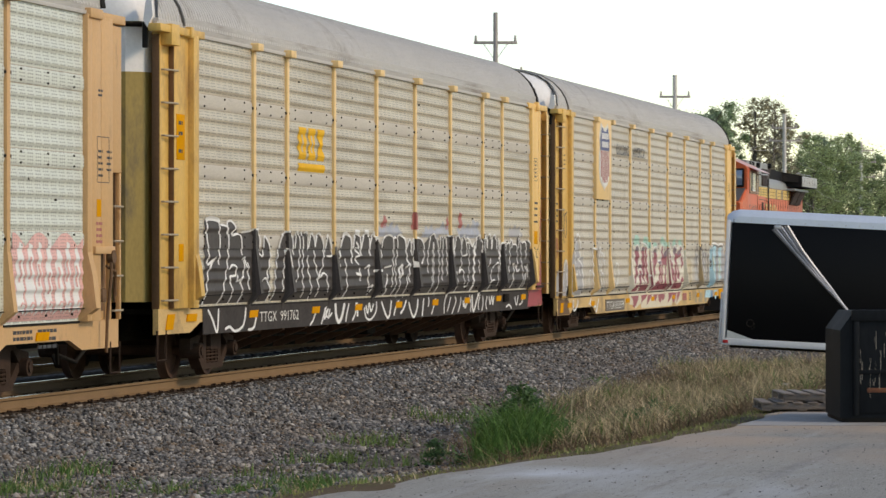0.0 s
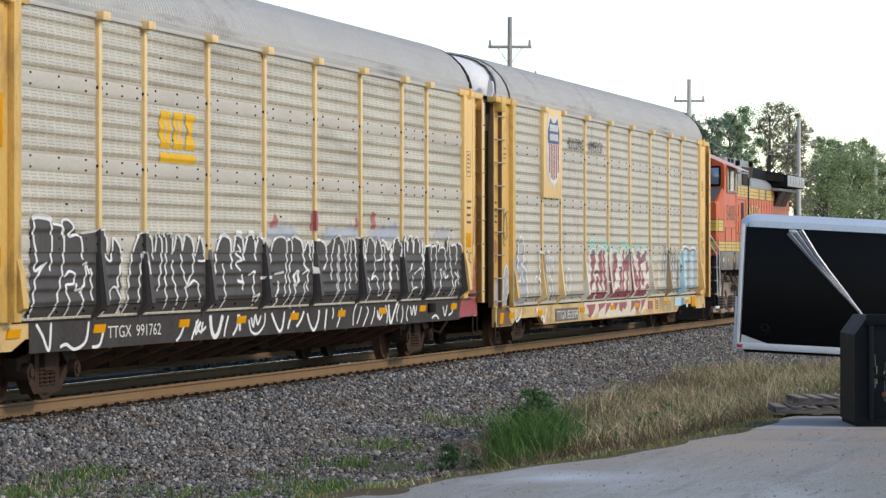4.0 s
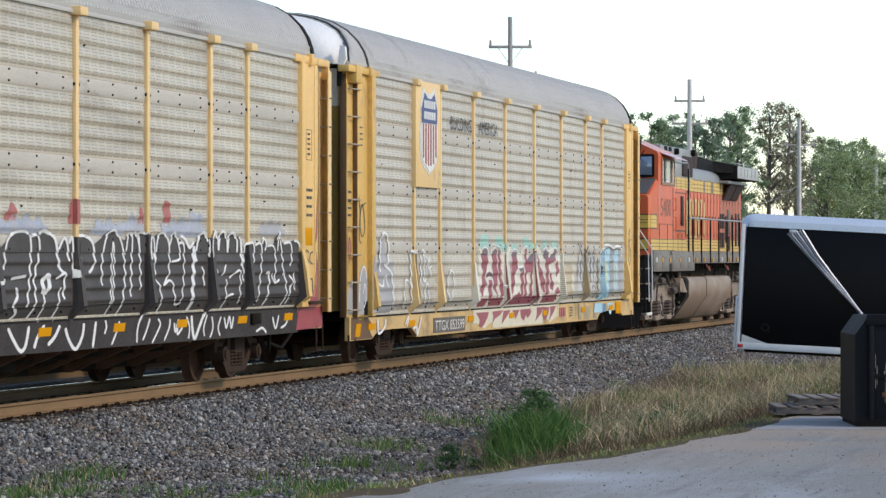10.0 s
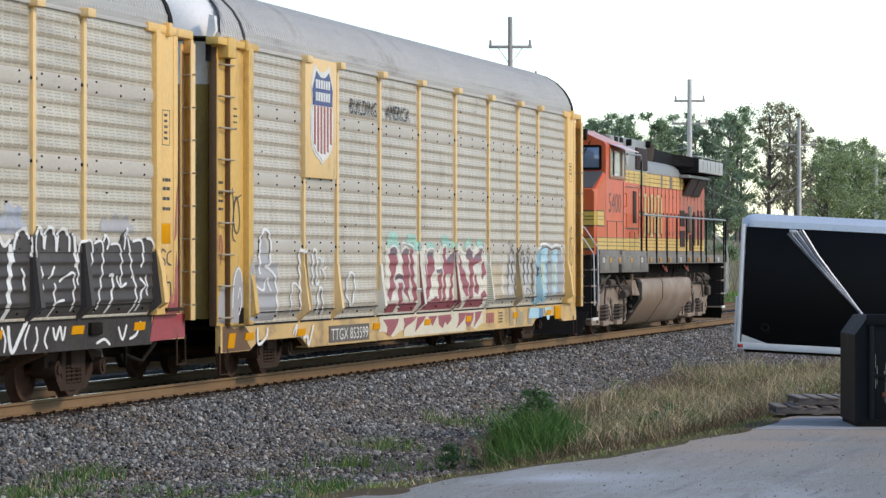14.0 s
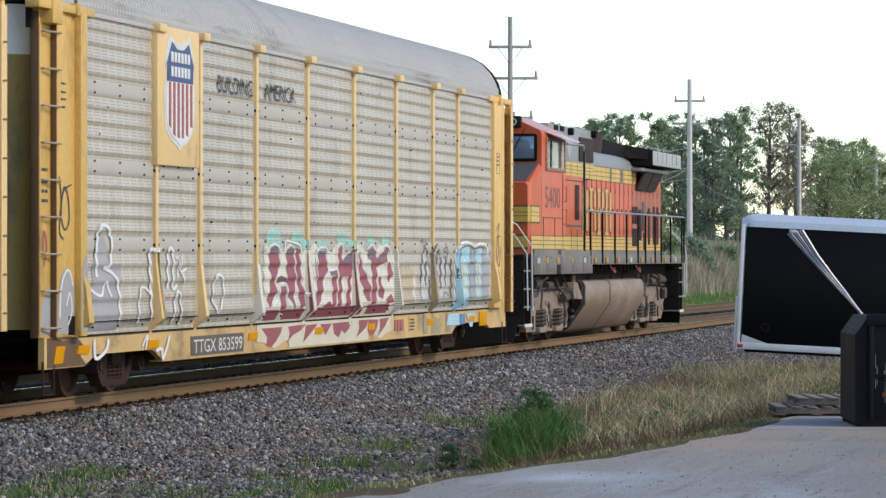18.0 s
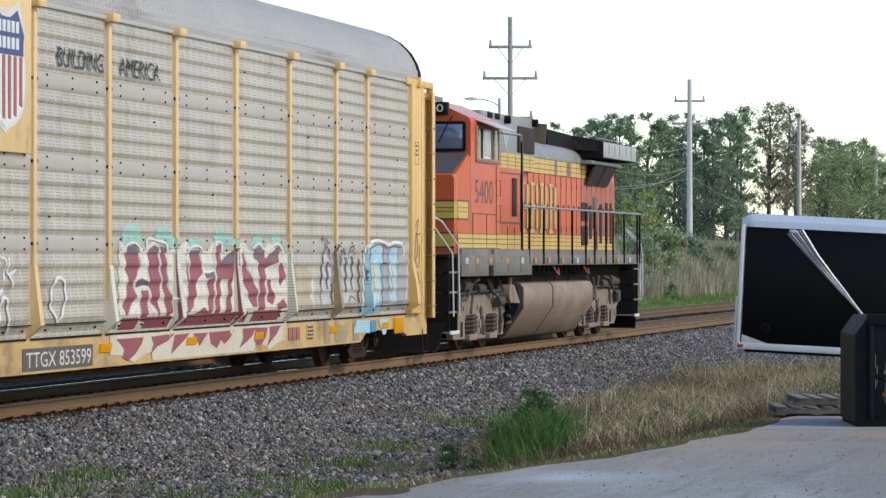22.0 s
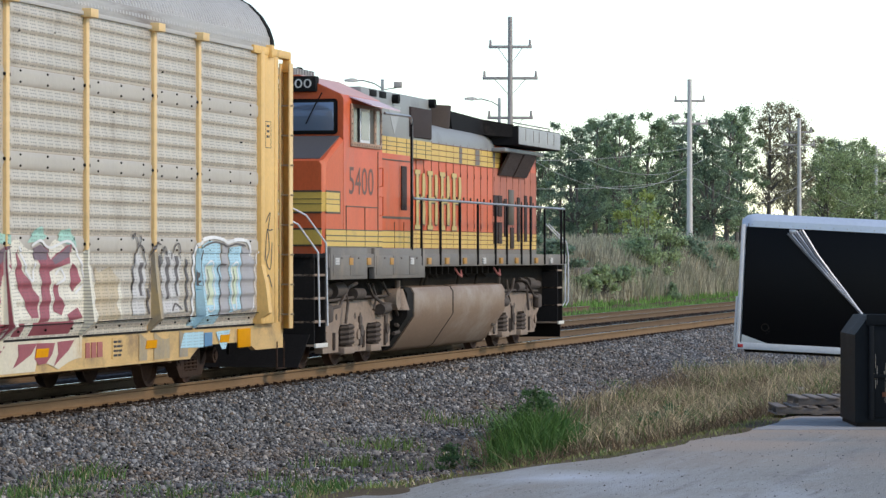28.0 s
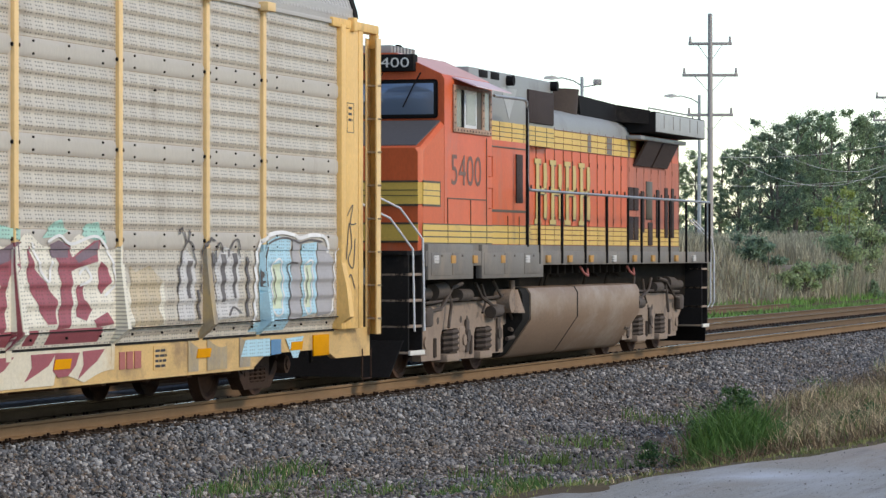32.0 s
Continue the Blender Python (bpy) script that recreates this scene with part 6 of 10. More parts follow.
    part("graffiti_fill", painted(-4.3, 4.2, lambda q: 0.45 + 0.12 * abs(math.sin(q * 1.9)) * (abs(q) > 2.5), lambda q: base - 0.002, surf, 0.002), sill_cream, car, "cream sprayed ground on the sill")
    for outlines in ([[(-4.05, 2.05), (-3.97, 2.25), (-3.77, 2.32), (-3.38, 2.33), (-3.2, 2.19), (-3.16, 2.05)], [(-2.62, 2.09), (-2.55, 2.29), (-2.05, 2.28), (-1.73, 2.14), (-1.71, 1.97), (-2.1, 2.02)], [(-1.13, 2.02), (-1.08, 2.14), (-0.64, 2.15), (-0.43, 2.08), (-0.47, 2.0)], [(0.11, 2.06), (0.16, 2.28), (0.46, 2.3), (0.66, 2.21), (1.29, 2.14), (1.29, 2.03), (0.63, 2.05)], [(1.97, 2.05), (2.29, 2.23), (2.48, 2.26), (2.67, 2.13), (2.48, 2.07)], [(3.06, 2.08), (3.19, 2.21), (3.52, 2.24), (3.72, 2.12), (3.79, 2.0)]],):
        for pts in outlines:
            part("graffiti_halo", decal(pts, surf, 0.001), paint_mint, car, "mint green sprayed halo", smooth=0)
    for px, m, z in ((-1.67, SILL_MAROON, 2.0), (1.25, SILL_MAROON, 2.0), (9.03, paint_blue, 2.0), (4.17, paint_cream, 1.42), (6.98, sill_grey, 1.95), (-4.57, paint_cream, 1.30)):
        painted_post(car, px, base, z, m)
    for outlines in ([[(-3.89, 1.91), (-3.77, 2.02), (-3.53, 2.04), (-3.33, 1.95), (-3.3, 1.75), (-3.38, 1.64), (-3.58, 1.54), (-3.43, 1.34), (-3.87, 1.08), (-3.99, 1.21), (-3.82, 1.41), (-3.77, 1.61), (-3.87, 1.71)], [(-3.23, 1.42), (-2.93, 1.42), (-2.93, 1.1), (-3.03, 0.99), (-3.23, 1.02)], [(-2.93, 1.97), (-2.67, 2.04), (-2.47, 2.0), (-2.45, 1.74), (-2.36, 1.53), (-2.47, 1.26), (-2.38, 1.03), (-2.62, 1.19), (-2.83, 1.26), (-2.88, 1.68)], [(-2.38, 2.02), (-2.18, 2.0), (-2.1, 1.74), (-2.05, 1.46), (-1.84, 1.29), (-1.78, 1.11), (-2.1, 1.05), (-2.21, 1.33), (-2.31, 1.57)], [(-1.24, 1.81), (-1.17, 1.92), (-1.08, 1.67), (-1.1, 1.53), (-1.21, 1.54)]],
                     [[(-1.02, 1.97), (-0.58, 1.97), (-0.52, 1.77), (-0.35, 1.66), (-0.69, 1.56), (-0.75, 1.31), (-0.86, 1.17), (-1.17, 1.06), (-1.1, 1.38), (-1.02, 1.67)], [(-0.18, 1.55), (0.16, 1.59), (0.14, 1.22), (-0.01, 1.04), (-0.18, 1.05), (-0.12, 1.3)], [(-0.8, 1.06), (-0.35, 1.16), (-0.12, 1.05), (-0.18, 0.99), (-0.86, 0.98)], [(0.22, 2.03), (0.42, 2.05), (0.46, 1.81), (0.87, 1.92), (1.23, 2.01), (1.29, 1.73), (1.05, 1.58), (0.99, 1.03), (0.63, 1.0), (0.81, 1.29), (0.87, 1.55), (0.46, 1.55), (0.46, 1.29), (0.4, 1.04), (0.16, 1.04), (0.28, 1.51)], [(1.6, 1.98), (1.78, 1.73), (2.1, 1.54), (2.38, 1.38), (2.35, 1.12), (2.1, 1.12), (1.78, 1.39), (1.57, 1.58)]],
                     [[(2.16, 1.98), (2.41, 2.03), (2.73, 1.96), (2.8, 1.84), (3.39, 2.02), (3.59, 2.04), (3.52, 1.8), (2.99, 1.73), (2.8, 1.69), (2.8, 1.26), (2.73, 1.07), (2.38, 1.06), (2.5, 1.46), (2.41, 1.77)], [(3.59, 1.8), (3.85, 1.72), (3.92, 1.57), (3.65, 1.43), (3.52, 1.53)], [(2.93, 1.53), (3.12, 1.57), (3.12, 1.38), (3.39, 1.26), (3.19, 1.14), (2.93, 1.19)], [(3.39, 1.14), (3.85, 1.23), (3.99, 1.09), (3.52, 1.06)]],):
        for pts in outlines:
            part("graffiti_letter", decal(pts, surf, 0.007), paint_maroon, car, "maroon sprayed letter", smooth=0)
    for outlines in ([[(-3.43, 1.56), (-3.23, 1.59), (-2.93, 1.54), (-2.83, 1.47), (-3.18, 1.49), (-3.43, 1.46)], [(-3.89, 1.91), (-3.77, 2.02), (-3.53, 2.04), (-3.33, 1.95), (-3.38, 1.9), (-3.73, 1.93)], [(-2.93, 1.97), (-2.67, 2.04), (-2.47, 2.0), (-2.49, 1.93), (-2.88, 1.92)], [(-1.02, 1.97), (-0.58, 1.97), (-0.55, 1.88), (-0.99, 1.88)], [(0.51, 1.83), (1.23, 2.01), (1.26, 1.84), (0.63, 1.73)], [(2.16, 1.98), (2.41, 2.03), (2.71, 1.95), (2.67, 1.84), (2.22, 1.84)], [(2.86, 1.84), (3.52, 2.03), (3.52, 1.88), (2.93, 1.78)], [(-0.32, 1.65), (0.16, 1.66), (0.16, 1.58), (-0.27, 1.57)]],):
        for pts in outlines:
            part("graffiti_shade", decal(pts, surf, 0.010), paint_slate, car, "slate shaded letter top", smooth=0)
    for lines in ([[(-3.97, 1.9), (-3.87, 2.03), (-3.53, 2.07), (-3.26, 1.97), (-3.23, 1.73), (-3.3, 1.63)], [(-2.98, 1.93), (-2.98, 2.12), (-2.52, 2.1), (-2.13, 2.04), (-2.05, 1.78), (-1.96, 1.48), (-1.71, 1.25)], [(-1.24, 1.51), (-1.1, 1.97), (-0.52, 2.01), (-0.43, 1.77)], [(-0.41, 1.66), (0.11, 1.7), (0.16, 2.05), (0.47, 2.08), (0.51, 1.88)], [(2.1, 2.01), (2.43, 2.08), (2.76, 1.99), (3.52, 2.07), (3.99, 1.74), (4.03, 1.53), (3.72, 1.41)], [(-3.72, 1.11), (-3.38, 1.24), (-3.28, 1.42), (-3.13, 1.47), (-2.86, 1.43), (-2.83, 1.23), (-2.57, 1.05)], [(1.66, 2.01), (2.1, 1.58), (2.22, 1.81)], [(2.99, 1.65), (3.19, 1.73), (3.32, 1.61), (2.99, 1.53)]],):
        for pts in lines:
            stroke(car, smooth_line(pts), 0.034, surf, 0.011, paint_white, "white sprayed letter outline")
    for outlines in ([[(-4.06, 0.78), (-2.9, 0.78), (-2.98, 0.69), (-3.15, 0.61), (-3.26, 0.56), (-3.53, 0.48), (-3.78, 0.52), (-3.73, 0.64), (-3.86, 0.7)], [(-2.57, 0.78), (-1.51, 0.8), (-1.85, 0.7), (-2.29, 0.64), (-2.57, 0.55), (-2.46, 0.68)], [(-1.51, 0.78), (-0.82, 0.79), (-1.05, 0.7), (-1.69, 0.51), (-1.58, 0.66)], [(-0.65, 0.78), (0.07, 0.78), (-0.34, 0.59), (-0.41, 0.64), (-0.51, 0.69)], [(0.12, 0.78), (1.39, 0.79), (1.14, 0.66), (0.88, 0.59), (0.71, 0.66), (0.51, 0.54), (0.21, 0.61), (0.17, 0.69)], [(1.83, 0.8), (2.52, 0.8), (2.31, 0.67), (2.04, 0.6), (1.65, 0.51), (1.86, 0.66)]],
                     [[(2.5, 0.8), (3.18, 0.79), (3.07, 0.65), (2.85, 0.54), (2.58, 0.53), (2.42, 0.61)], [(3.26, 0.8), (3.91, 0.81), (3.68, 0.68), (3.4, 0.59), (3.12, 0.49), (3.29, 0.65)]],):
        for pts in outlines:
            part("graffiti_spike", decal(pts, surf, 0.006), SILL_MAROON, car, "maroon sprayed drip", smooth=0)
    for a, b in ((-4.0, -3.3), (-3.0, -1.85), (-1.4, 1.2), (1.6, 1.9), (2.2, 3.7)):
        part("graffiti_band", painted(a, b, lambda _: 0.87, lambda _: 1.06, surf, 0.004), SILL_MAROON, car, "maroon sprayed band")
    # pale blue piece, grey ghost letters, tan overspray
    for m, lab, lift, outlines in ((paint_blue, "pale blue sprayed letter", 0.004, ([(8.92, 1.89), (9.09, 2.02), (9.53, 2.11), (10.05, 2.08), (10.13, 1.45), (10.04, 1.04), (9.45, 1.02), (8.95, 1.04), (8.89, 1.46)], [(10.51, 2.01), (11.13, 2.04), (11.11, 1.1), (10.54, 1.05)],
                                    [(8.75, 1.02), (10.04, 1.02), (10.0, 0.89), (8.65, 0.89)], [(8.56, 0.80), (9.49, 0.80), (9.49, 0.57), (8.39, 0.59)], [(10.09, 0.78), (10.81, 0.80), (10.59, 0.52), (10.38, 0.52)])),
                                   (paint_lilac, "grey shade beside the blue letters", 0.004, ([(10.16, 2.07), (10.43, 2.07), (10.51, 1.04), (10.07, 1.03)], [(11.18, 2.03), (11.61, 1.96), (11.82, 1.79), (11.82, 1.1), (11.15, 1.05)])),
                                   (paint_fade, "faded white ghost letter", 0.003, ([(7.28, 1.77), (7.6, 1.98), (8.17, 1.86), (8.1, 1.1), (7.35, 1.07)], [(6.04, 1.75), (6.3, 1.96), (6.62, 1.75), (6.56, 1.08), (6.04, 1.09)])),
                                   (ghost_black, "faded dark smear on the ghost letters", 0.006, ([(7.48, 1.88), (7.66, 1.88), (7.63, 1.29), (7.5, 1.29)], [(7.9, 1.89), (8.07, 1.89), (8.01, 1.33), (7.93, 1.33)], [(6.31, 1.8), (6.49, 1.8), (6.44, 1.35), (6.34, 1.35)])),
                                   (paint_pale_lime, "pale greenish letter counter", 0.007, ([(9.38, 1.74), (9.68, 1.76), (9.74, 1.18), (9.41, 1.18)], [(10.66, 1.73), (10.93, 1.74), (10.86, 1.18), (10.68, 1.18)])),
                                   (paint_tan, "tan overspray", 0.002, ([(4.51, 1.75), (4.69, 1.67), (5.13, 1.75), (5.49, 1.58), (5.43, 1.24), (5.58, 1.05), (4.69, 1.01), (4.51, 1.33)],)),
                                   (paint_deep, "teal sprayed block", 0.006, ([(9.52, 0.78), (9.91, 0.78), (9.91, 0.59), (9.52, 0.58)],))):
        for pts in outlines:
            part("graffiti_letter", decal(pts, surf, lift), m, car, lab, smooth=0)
    for m, lift, lab, lines in ((paint_white, 0.010, "white sprayed outline", [(0.05, [(8.69, 1.0), (8.74, 1.46), (8.77, 1.84), (8.94, 2.05), (9.31, 2.13), (9.75, 2.16), (10.2, 2.13), (10.43, 2.09), (10.89, 2.13), (11.37, 2.12), (11.56, 2.04), (11.61, 1.89)]), (0.024, [(9.36, 1.76), (9.70, 1.78), (9.76, 1.16), (9.39, 1.16), (9.36, 1.76)]), (0.024, [(10.64, 1.75), (10.95, 1.76), (10.88, 1.16), (10.66, 1.16), (10.64, 1.75)]), (0.026, [(11.66, 1.06), (11.85, 1.29), (11.88, 1.79), (12.05, 1.96)])]),
                                (ghost_black, 0.013, "dark sprayed outline", [(0.026, [(8.95, 1.46), (8.97, 1.79), (9.09, 1.96), (9.38, 2.05), (9.82, 2.09), (10.2, 2.06), (10.43, 2.03), (10.89, 2.07), (11.37, 2.04)]), (0.024, [(10.01, 1.03), (10.05, 1.45), (9.97, 1.74), (10.35, 1.76)]), (0.016, [(9.44, 1.70), (9.48, 1.22)]), (0.016, [(10.74, 1.70), (10.72, 1.22)])]),
                                (ghost_black, 0.010, "faded grey scrawled tag", [(0.022, [(6.04, 2.11), (6.17, 2.19), (6.3, 2.02), (6.43, 2.17)]), (0.022, [(6.04, 1.42), (6.11, 1.8), (6.3, 2.02), (6.52, 1.97), (6.6, 1.71)]), (0.022, [(6.82, 1.39), (6.86, 1.89), (7.01, 2.07), (7.28, 2.04)]), (0.022, [(7.28, 1.79), (7.41, 2.02), (7.58, 1.89)]), (0.022, [(7.75, 1.84), (7.89, 2.02), (8.1, 2.05), (8.17, 1.84)]), (0.05, [(7.2, 1.12), (7.16, 1.5), (7.22, 1.9)]), (0.05, [(8.42, 1.1), (8.46, 1.5), (8.40, 1.85)]), (0.035, [(6.72, 1.1), (6.70, 1.45)]), (0.03, [(7.75, 1.12), (7.95, 1.22), (8.2, 1.14)])])):
        for width, pts in lines:
            stroke(car, smooth_line(pts), width, surf, lift, m, lab)
    part("paint_patch", painted(4.4, 5.6, lambda q: 1.06, lambda q: 1.45 + 0.1 * math.sin(q * 6), surf, 0.001), paint_cream, car, "faint cream overspray")
    for xa, xb in ((6.55, 6.9), (7.2, 7.9), (8.35, 8.75)):
        part("paint_patch", painted(xa, xb, lambda q: 0.46, lambda q, a=xa: 0.85 - 0.12 * abs(math.sin(3 * (q - a))), surf, 0.001), sill_grey, car, "grey overpainted sill")
    part("graffiti_fill", painted(-12.1, -10.95, lambda q: base + 0.004, lambda q: 1.78 + 0.5 * max(0, 1 - abs(q + 11.75) / 0.35), surf, 0.002), paint_lilac, car, "faded lilac sprayed shape")
    for strokes in ([(0.05, [(-11.94, 1.61), (-11.97, 2.03), (-11.79, 2.27), (-11.53, 2.27), (-11.36, 2.08), (-11.42, 1.78), (-11.68, 1.73)]), (0.04, [(-12.33, 1.54), (-12.01, 1.4), (-11.75, 1.38), (-11.57, 1.55), (-11.38, 1.35)]), (0.05, [(-11.68, 1.74), (-11.23, 1.63), (-11.04, 1.4), (-11.0, 0.99)]), (0.035, [(-10.22, 0.97), (-10.16, 1.39), (-9.94, 1.46), (-9.7, 1.36)]), (0.05, [(-9.64, 1.01), (-9.7, 1.51), (-9.74, 1.95), (-9.5, 1.96), (-9.42, 1.93), (-9.4, 1.38), (-9.38, 0.95)]), (0.045, [(-8.93, 1.43), (-8.93, 1.91), (-8.8, 2.0), (-8.68, 1.86), (-8.7, 1.45), (-8.5, 1.48)]), (0.04, [(-8.67, 0.94), (-8.57, 1.34), (-8.37, 1.34), (-8.29, 0.93)])],
                    [(0.03, [(-8.58, 1.87), (-8.41, 1.83), (-8.5, 1.59)]), (0.03, [(-8.29, 1.88), (-8.33, 1.67), (-8.03, 1.72)]), (0.03, [(-8.29, 1.67), (-8.16, 1.5)]), (0.04, [(-6.55, 1.05), (-6.82, 1.27), (-6.73, 1.52), (-6.53, 1.62), (-6.29, 1.52), (-6.31, 1.26), (-6.55, 1.05)]), (0.04, [(-12.33, 1.24), (-12.12, 1.11)]), (0.05, [(-11.83, 0.8), (-11.79, 0.55), (-11.38, 0.64), (-11.27, 0.79)]), (0.05, [(-9.25, 0.58), (-9.0, 0.6), (-8.92, 0.47), (-8.63, 0.78)]), (0.04, [(-9.86, 0.65), (-9.62, 0.8), (-9.7, 0.62)])]):
        for width, pts in strokes:
            stroke(car, smooth_line(pts), width, surf, 0.012, paint_white, "white sprayed outline")
    text_bars(car, [(-13.30, -13.12, z, 0.025) for z in (4.06, 3.95, 3.86, 3.76)] , -1.577, black_mark)
    text_bars(car, [(-13.78, -13.56, z, 0.04) for z in (2.95, 2.8, 2.68, 2.56)], -1.492, black_mark)
    part("rust_patch", Shape().prism([(-13.6, 0.47), (-12.1, 0.47), (-12.35, 0.6), (-12.2, 0.72), (-12.5, 0.85), (-13.0, 0.8), (-13.3, 0.855), (-13.6, 0.85)], "y", -1.504, -1.498), recess, car, "brown rust patch on the sill end")
    part("graffiti_fill", Shape().prism([(-13.42, 0.9), (-12.80, 0.9), (-12.80, 1.45), (-12.92, 1.66), (-13.12, 1.74), (-13.30, 1.62), (-13.42, 1.3)], "y", -1.579, -1.574), paint_lilac, car, "faded lilac paint on the corner sheet")
    part("graffiti_fill", Shape().prism([(-13.84, 0.9), (-13.46, 0.9), (-13.46, 1.5), (-13.62, 1.42), (-13.84, 1.2)], "y", -1.494, -1.489), paint_lilac, car, "faded lilac paint on the corner sheet")
    part("graffiti_fill", Shape().prism([(-12.74, 0.92), (-12.51, 0.92), (-12.51, 1.75), (-12.62, 1.9), (-12.74, 1.6)], "y", -1.664, -1.659), paint_lilac, car, "faded lilac paint on the corner post")
    part("dark_notch", Shape().box(-13.02, -12.78, -1.582, -1.57, 0.88, 1.12), under_mat, car, "dark notch at the sheet's foot")
    end_tags(car, [(0.03, [(-13.36, 1.1), (-13.3, 1.5), (-13.1, 1.7), (-12.95, 1.66), (-12.86, 1.5)]), (0.024, [(-13.1, 1.25), (-12.98, 1.42), (-12.9, 1.2), (-13.05, 1.0)])], plane(-1.581), paint_white, "white sprayed outline")
    end_tags(car, [(0.026, [(-12.70, 1.2), (-12.6, 1.4), (-12.66, 1.05), (-12.54, 1.2)])], plane(-1.667), paint_white, "white sprayed outline")
    end_tags(car, [(0.022, [(-13.36, 2.35), (-13.2, 2.75), (-13.05, 2.65), (-13.0, 2.35), (-13.16, 2.22), (-13.3, 2.4), (-13.22, 2.7), (-12.9, 2.8)]), (0.02, [(-13.38, 2.9), (-13.3, 2.6), (-13.36, 2.2), (-13.2, 2.1)])], plane(-1.579), black_mark, "black scrawl on the corner sheet")
    end_tags(car, [(0.03, [(-13.72, 1.75), (-13.6, 2.0), (-13.7, 2.2), (-13.74, 1.95)])], plane(-1.494), paint_red, "red scrawl on the corner sheet")
    end_tags(car, [(0.02, [(12.32, 1.8), (12.44, 2.3), (12.55, 2.0), (12.40, 1.8), (12.62, 1.7), (12.70, 2.1)]), (0.018, [(12.35, 2.4), (12.6, 2.55), (12.5, 2.3), (12.75, 2.3)]), (0.02, [(12.32, 1.4), (12.5, 1.6), (12.7, 1.4)])], plane(-1.607), black_mark, "black scrawl on the corner sheet")
    text_bars(car, [(12.42, 12.58, z, 0.035) for z in (3.86, 3.78, 3.70)], -1.607, black_mark)
    for x0, x1, z0, z1 in ((12.36, 12.66, 3.94, 3.95), (12.36, 12.66, 3.54, 3.55), (12.36, 12.37, 3.54, 3.95), (12.65, 12.66, 3.54, 3.95)):
        part("stencil_box", Shape().box(x0, x1, -1.608, -1.604, z0, z1), black_mark, car)
    POSTS[:] = usual
    EDGES[:] = [-12.27] + POSTS + [12.15]
    return car


def tan_wagon(x):
    base, h = 0.98, 0.40
    car, surf = auto_rack(x, base, h, tan, galv_pale, galv_pale, "pale corrugated auto-rack wagon with faded tan posts and pink graffiti", True)
    part("graffiti_fill", painted(9.35, 12.0, lambda q: 1.0, lambda q: 1.95 + 0.18 * abs(math.sin(q * 3.2)), surf, 0.002), paint_pink, car, "pink sprayed letter ground")
    rnd = random.Random(12)
    for k in range(7):
        a = 9.5 + k * 0.355
        w, top = rnd.uniform(0.24, 0.31), rnd.uniform(1.92, 2.06)
        jog = [rnd.uniform(-0.04, 0.04) for _ in range(6)]
        pts = [(a + jog[0], 1.08), (a + jog[1], 1.45), (a + jog[2] + 0.03, 1.75), (a + 0.3 * w, top), (a + 0.75 * w, top - 0.03), (a + w + jog[3], 1.7), (a + w + jog[4], 1.4), (a + w + jog[5], 1.1), (a + 0.5 * w, 1.16)]
        part("graffiti_letter", decal(pts, surf, 0.006), paint_white, car, "white sprayed letter", smooth=0)
        z = rnd.uniform(1.3, 1.6)
        stroke(car, smooth_line([(a + 0.4 * w, z), (a + 0.5 * w, z + 0.14), (a + 0.45 * w, z + 0.28)]), 0.04, surf, 0.012, paint_pink, "pink sprayed line")
        stroke(car, smooth_line([(a + 0.1, 1.2), (a + 0.7 * w, 1.25), (a + w + 0.06, 1.2)]), 0.025, surf, 0.012, paint_pink)
    text_bars(car, [(9.6, 10.3, z, 0.045) for z in (0.86, 0.78)] + [(10.5, 11.2, z, 0.045) for z in (0.86, 0.76, 0.66)], -1.502, black_mark)
    text_bars(car, [(12.5, 12.68, z, 0.03) for z in (4.0, 3.94, 3.2, 3.12, 3.04, 2.96, 2.88)] + [(12.85, 13.05, z, 0.03) for z in (3.2, 3.12, 3.04, 2.96)], -1.622, black_mark)
    for x0, x1, z0, z1 in ((12.46, 12.95, 3.40, 3.41), (12.46, 12.95, 2.80, 2.81), (12.46, 12.47, 2.80, 3.41), (12.94, 12.95, 2.80, 3.41)):
        part("stencil_box", Shape().box(x0, x1, -1.623, -1.619, z0, z1), black_mark, car)
    part("tag_plate", Shape().box(12.44, 12.62, -1.624, -1.619, 2.35, 2.58), orange_mark, car, "small yellow notice plate")
    text_bars(car, [(12.42, 12.66, z, 0.04) for z in (2.24, 2.16, 2.08, 2.0)], -1.622, paint_red)
    part("end_shelf", Shape().box(12.3, 13.1, -1.66, -1.58, 1.86, 1.96, 0.006), tan, car, "folded ledge above the brake gear")
    part("dark_back_panel", Shape().box(12.66, 13.1, -1.49, -1.465, 1.1, 1.86), recess, car, "dark brown panel in the recess behind the brake gear")
    g = Shape()
    g.tube([(12.98, -1.64, 1.85), (12.92, -1.66, 1.55), (12.88, -1.62, 1.0), (12.9, -1.6, 0.55)], 0.022, 7)
    g.tube([(12.9, -1.6, 1.7), (13.1, -1.66, 1.62), (13.2, -1.62, 1.3)], 0.02, 6)
    g.box(12.70, 12.86, -1.62, -1.49, 1.22, 1.40, 0.02)
    g.cyl((13.0, -1.6, 1.82), (13.0, -1.68, 1.82), 0.09, 12)
    part("hand_brake", g, recess, car, "rusty hand-brake housing")
    return car


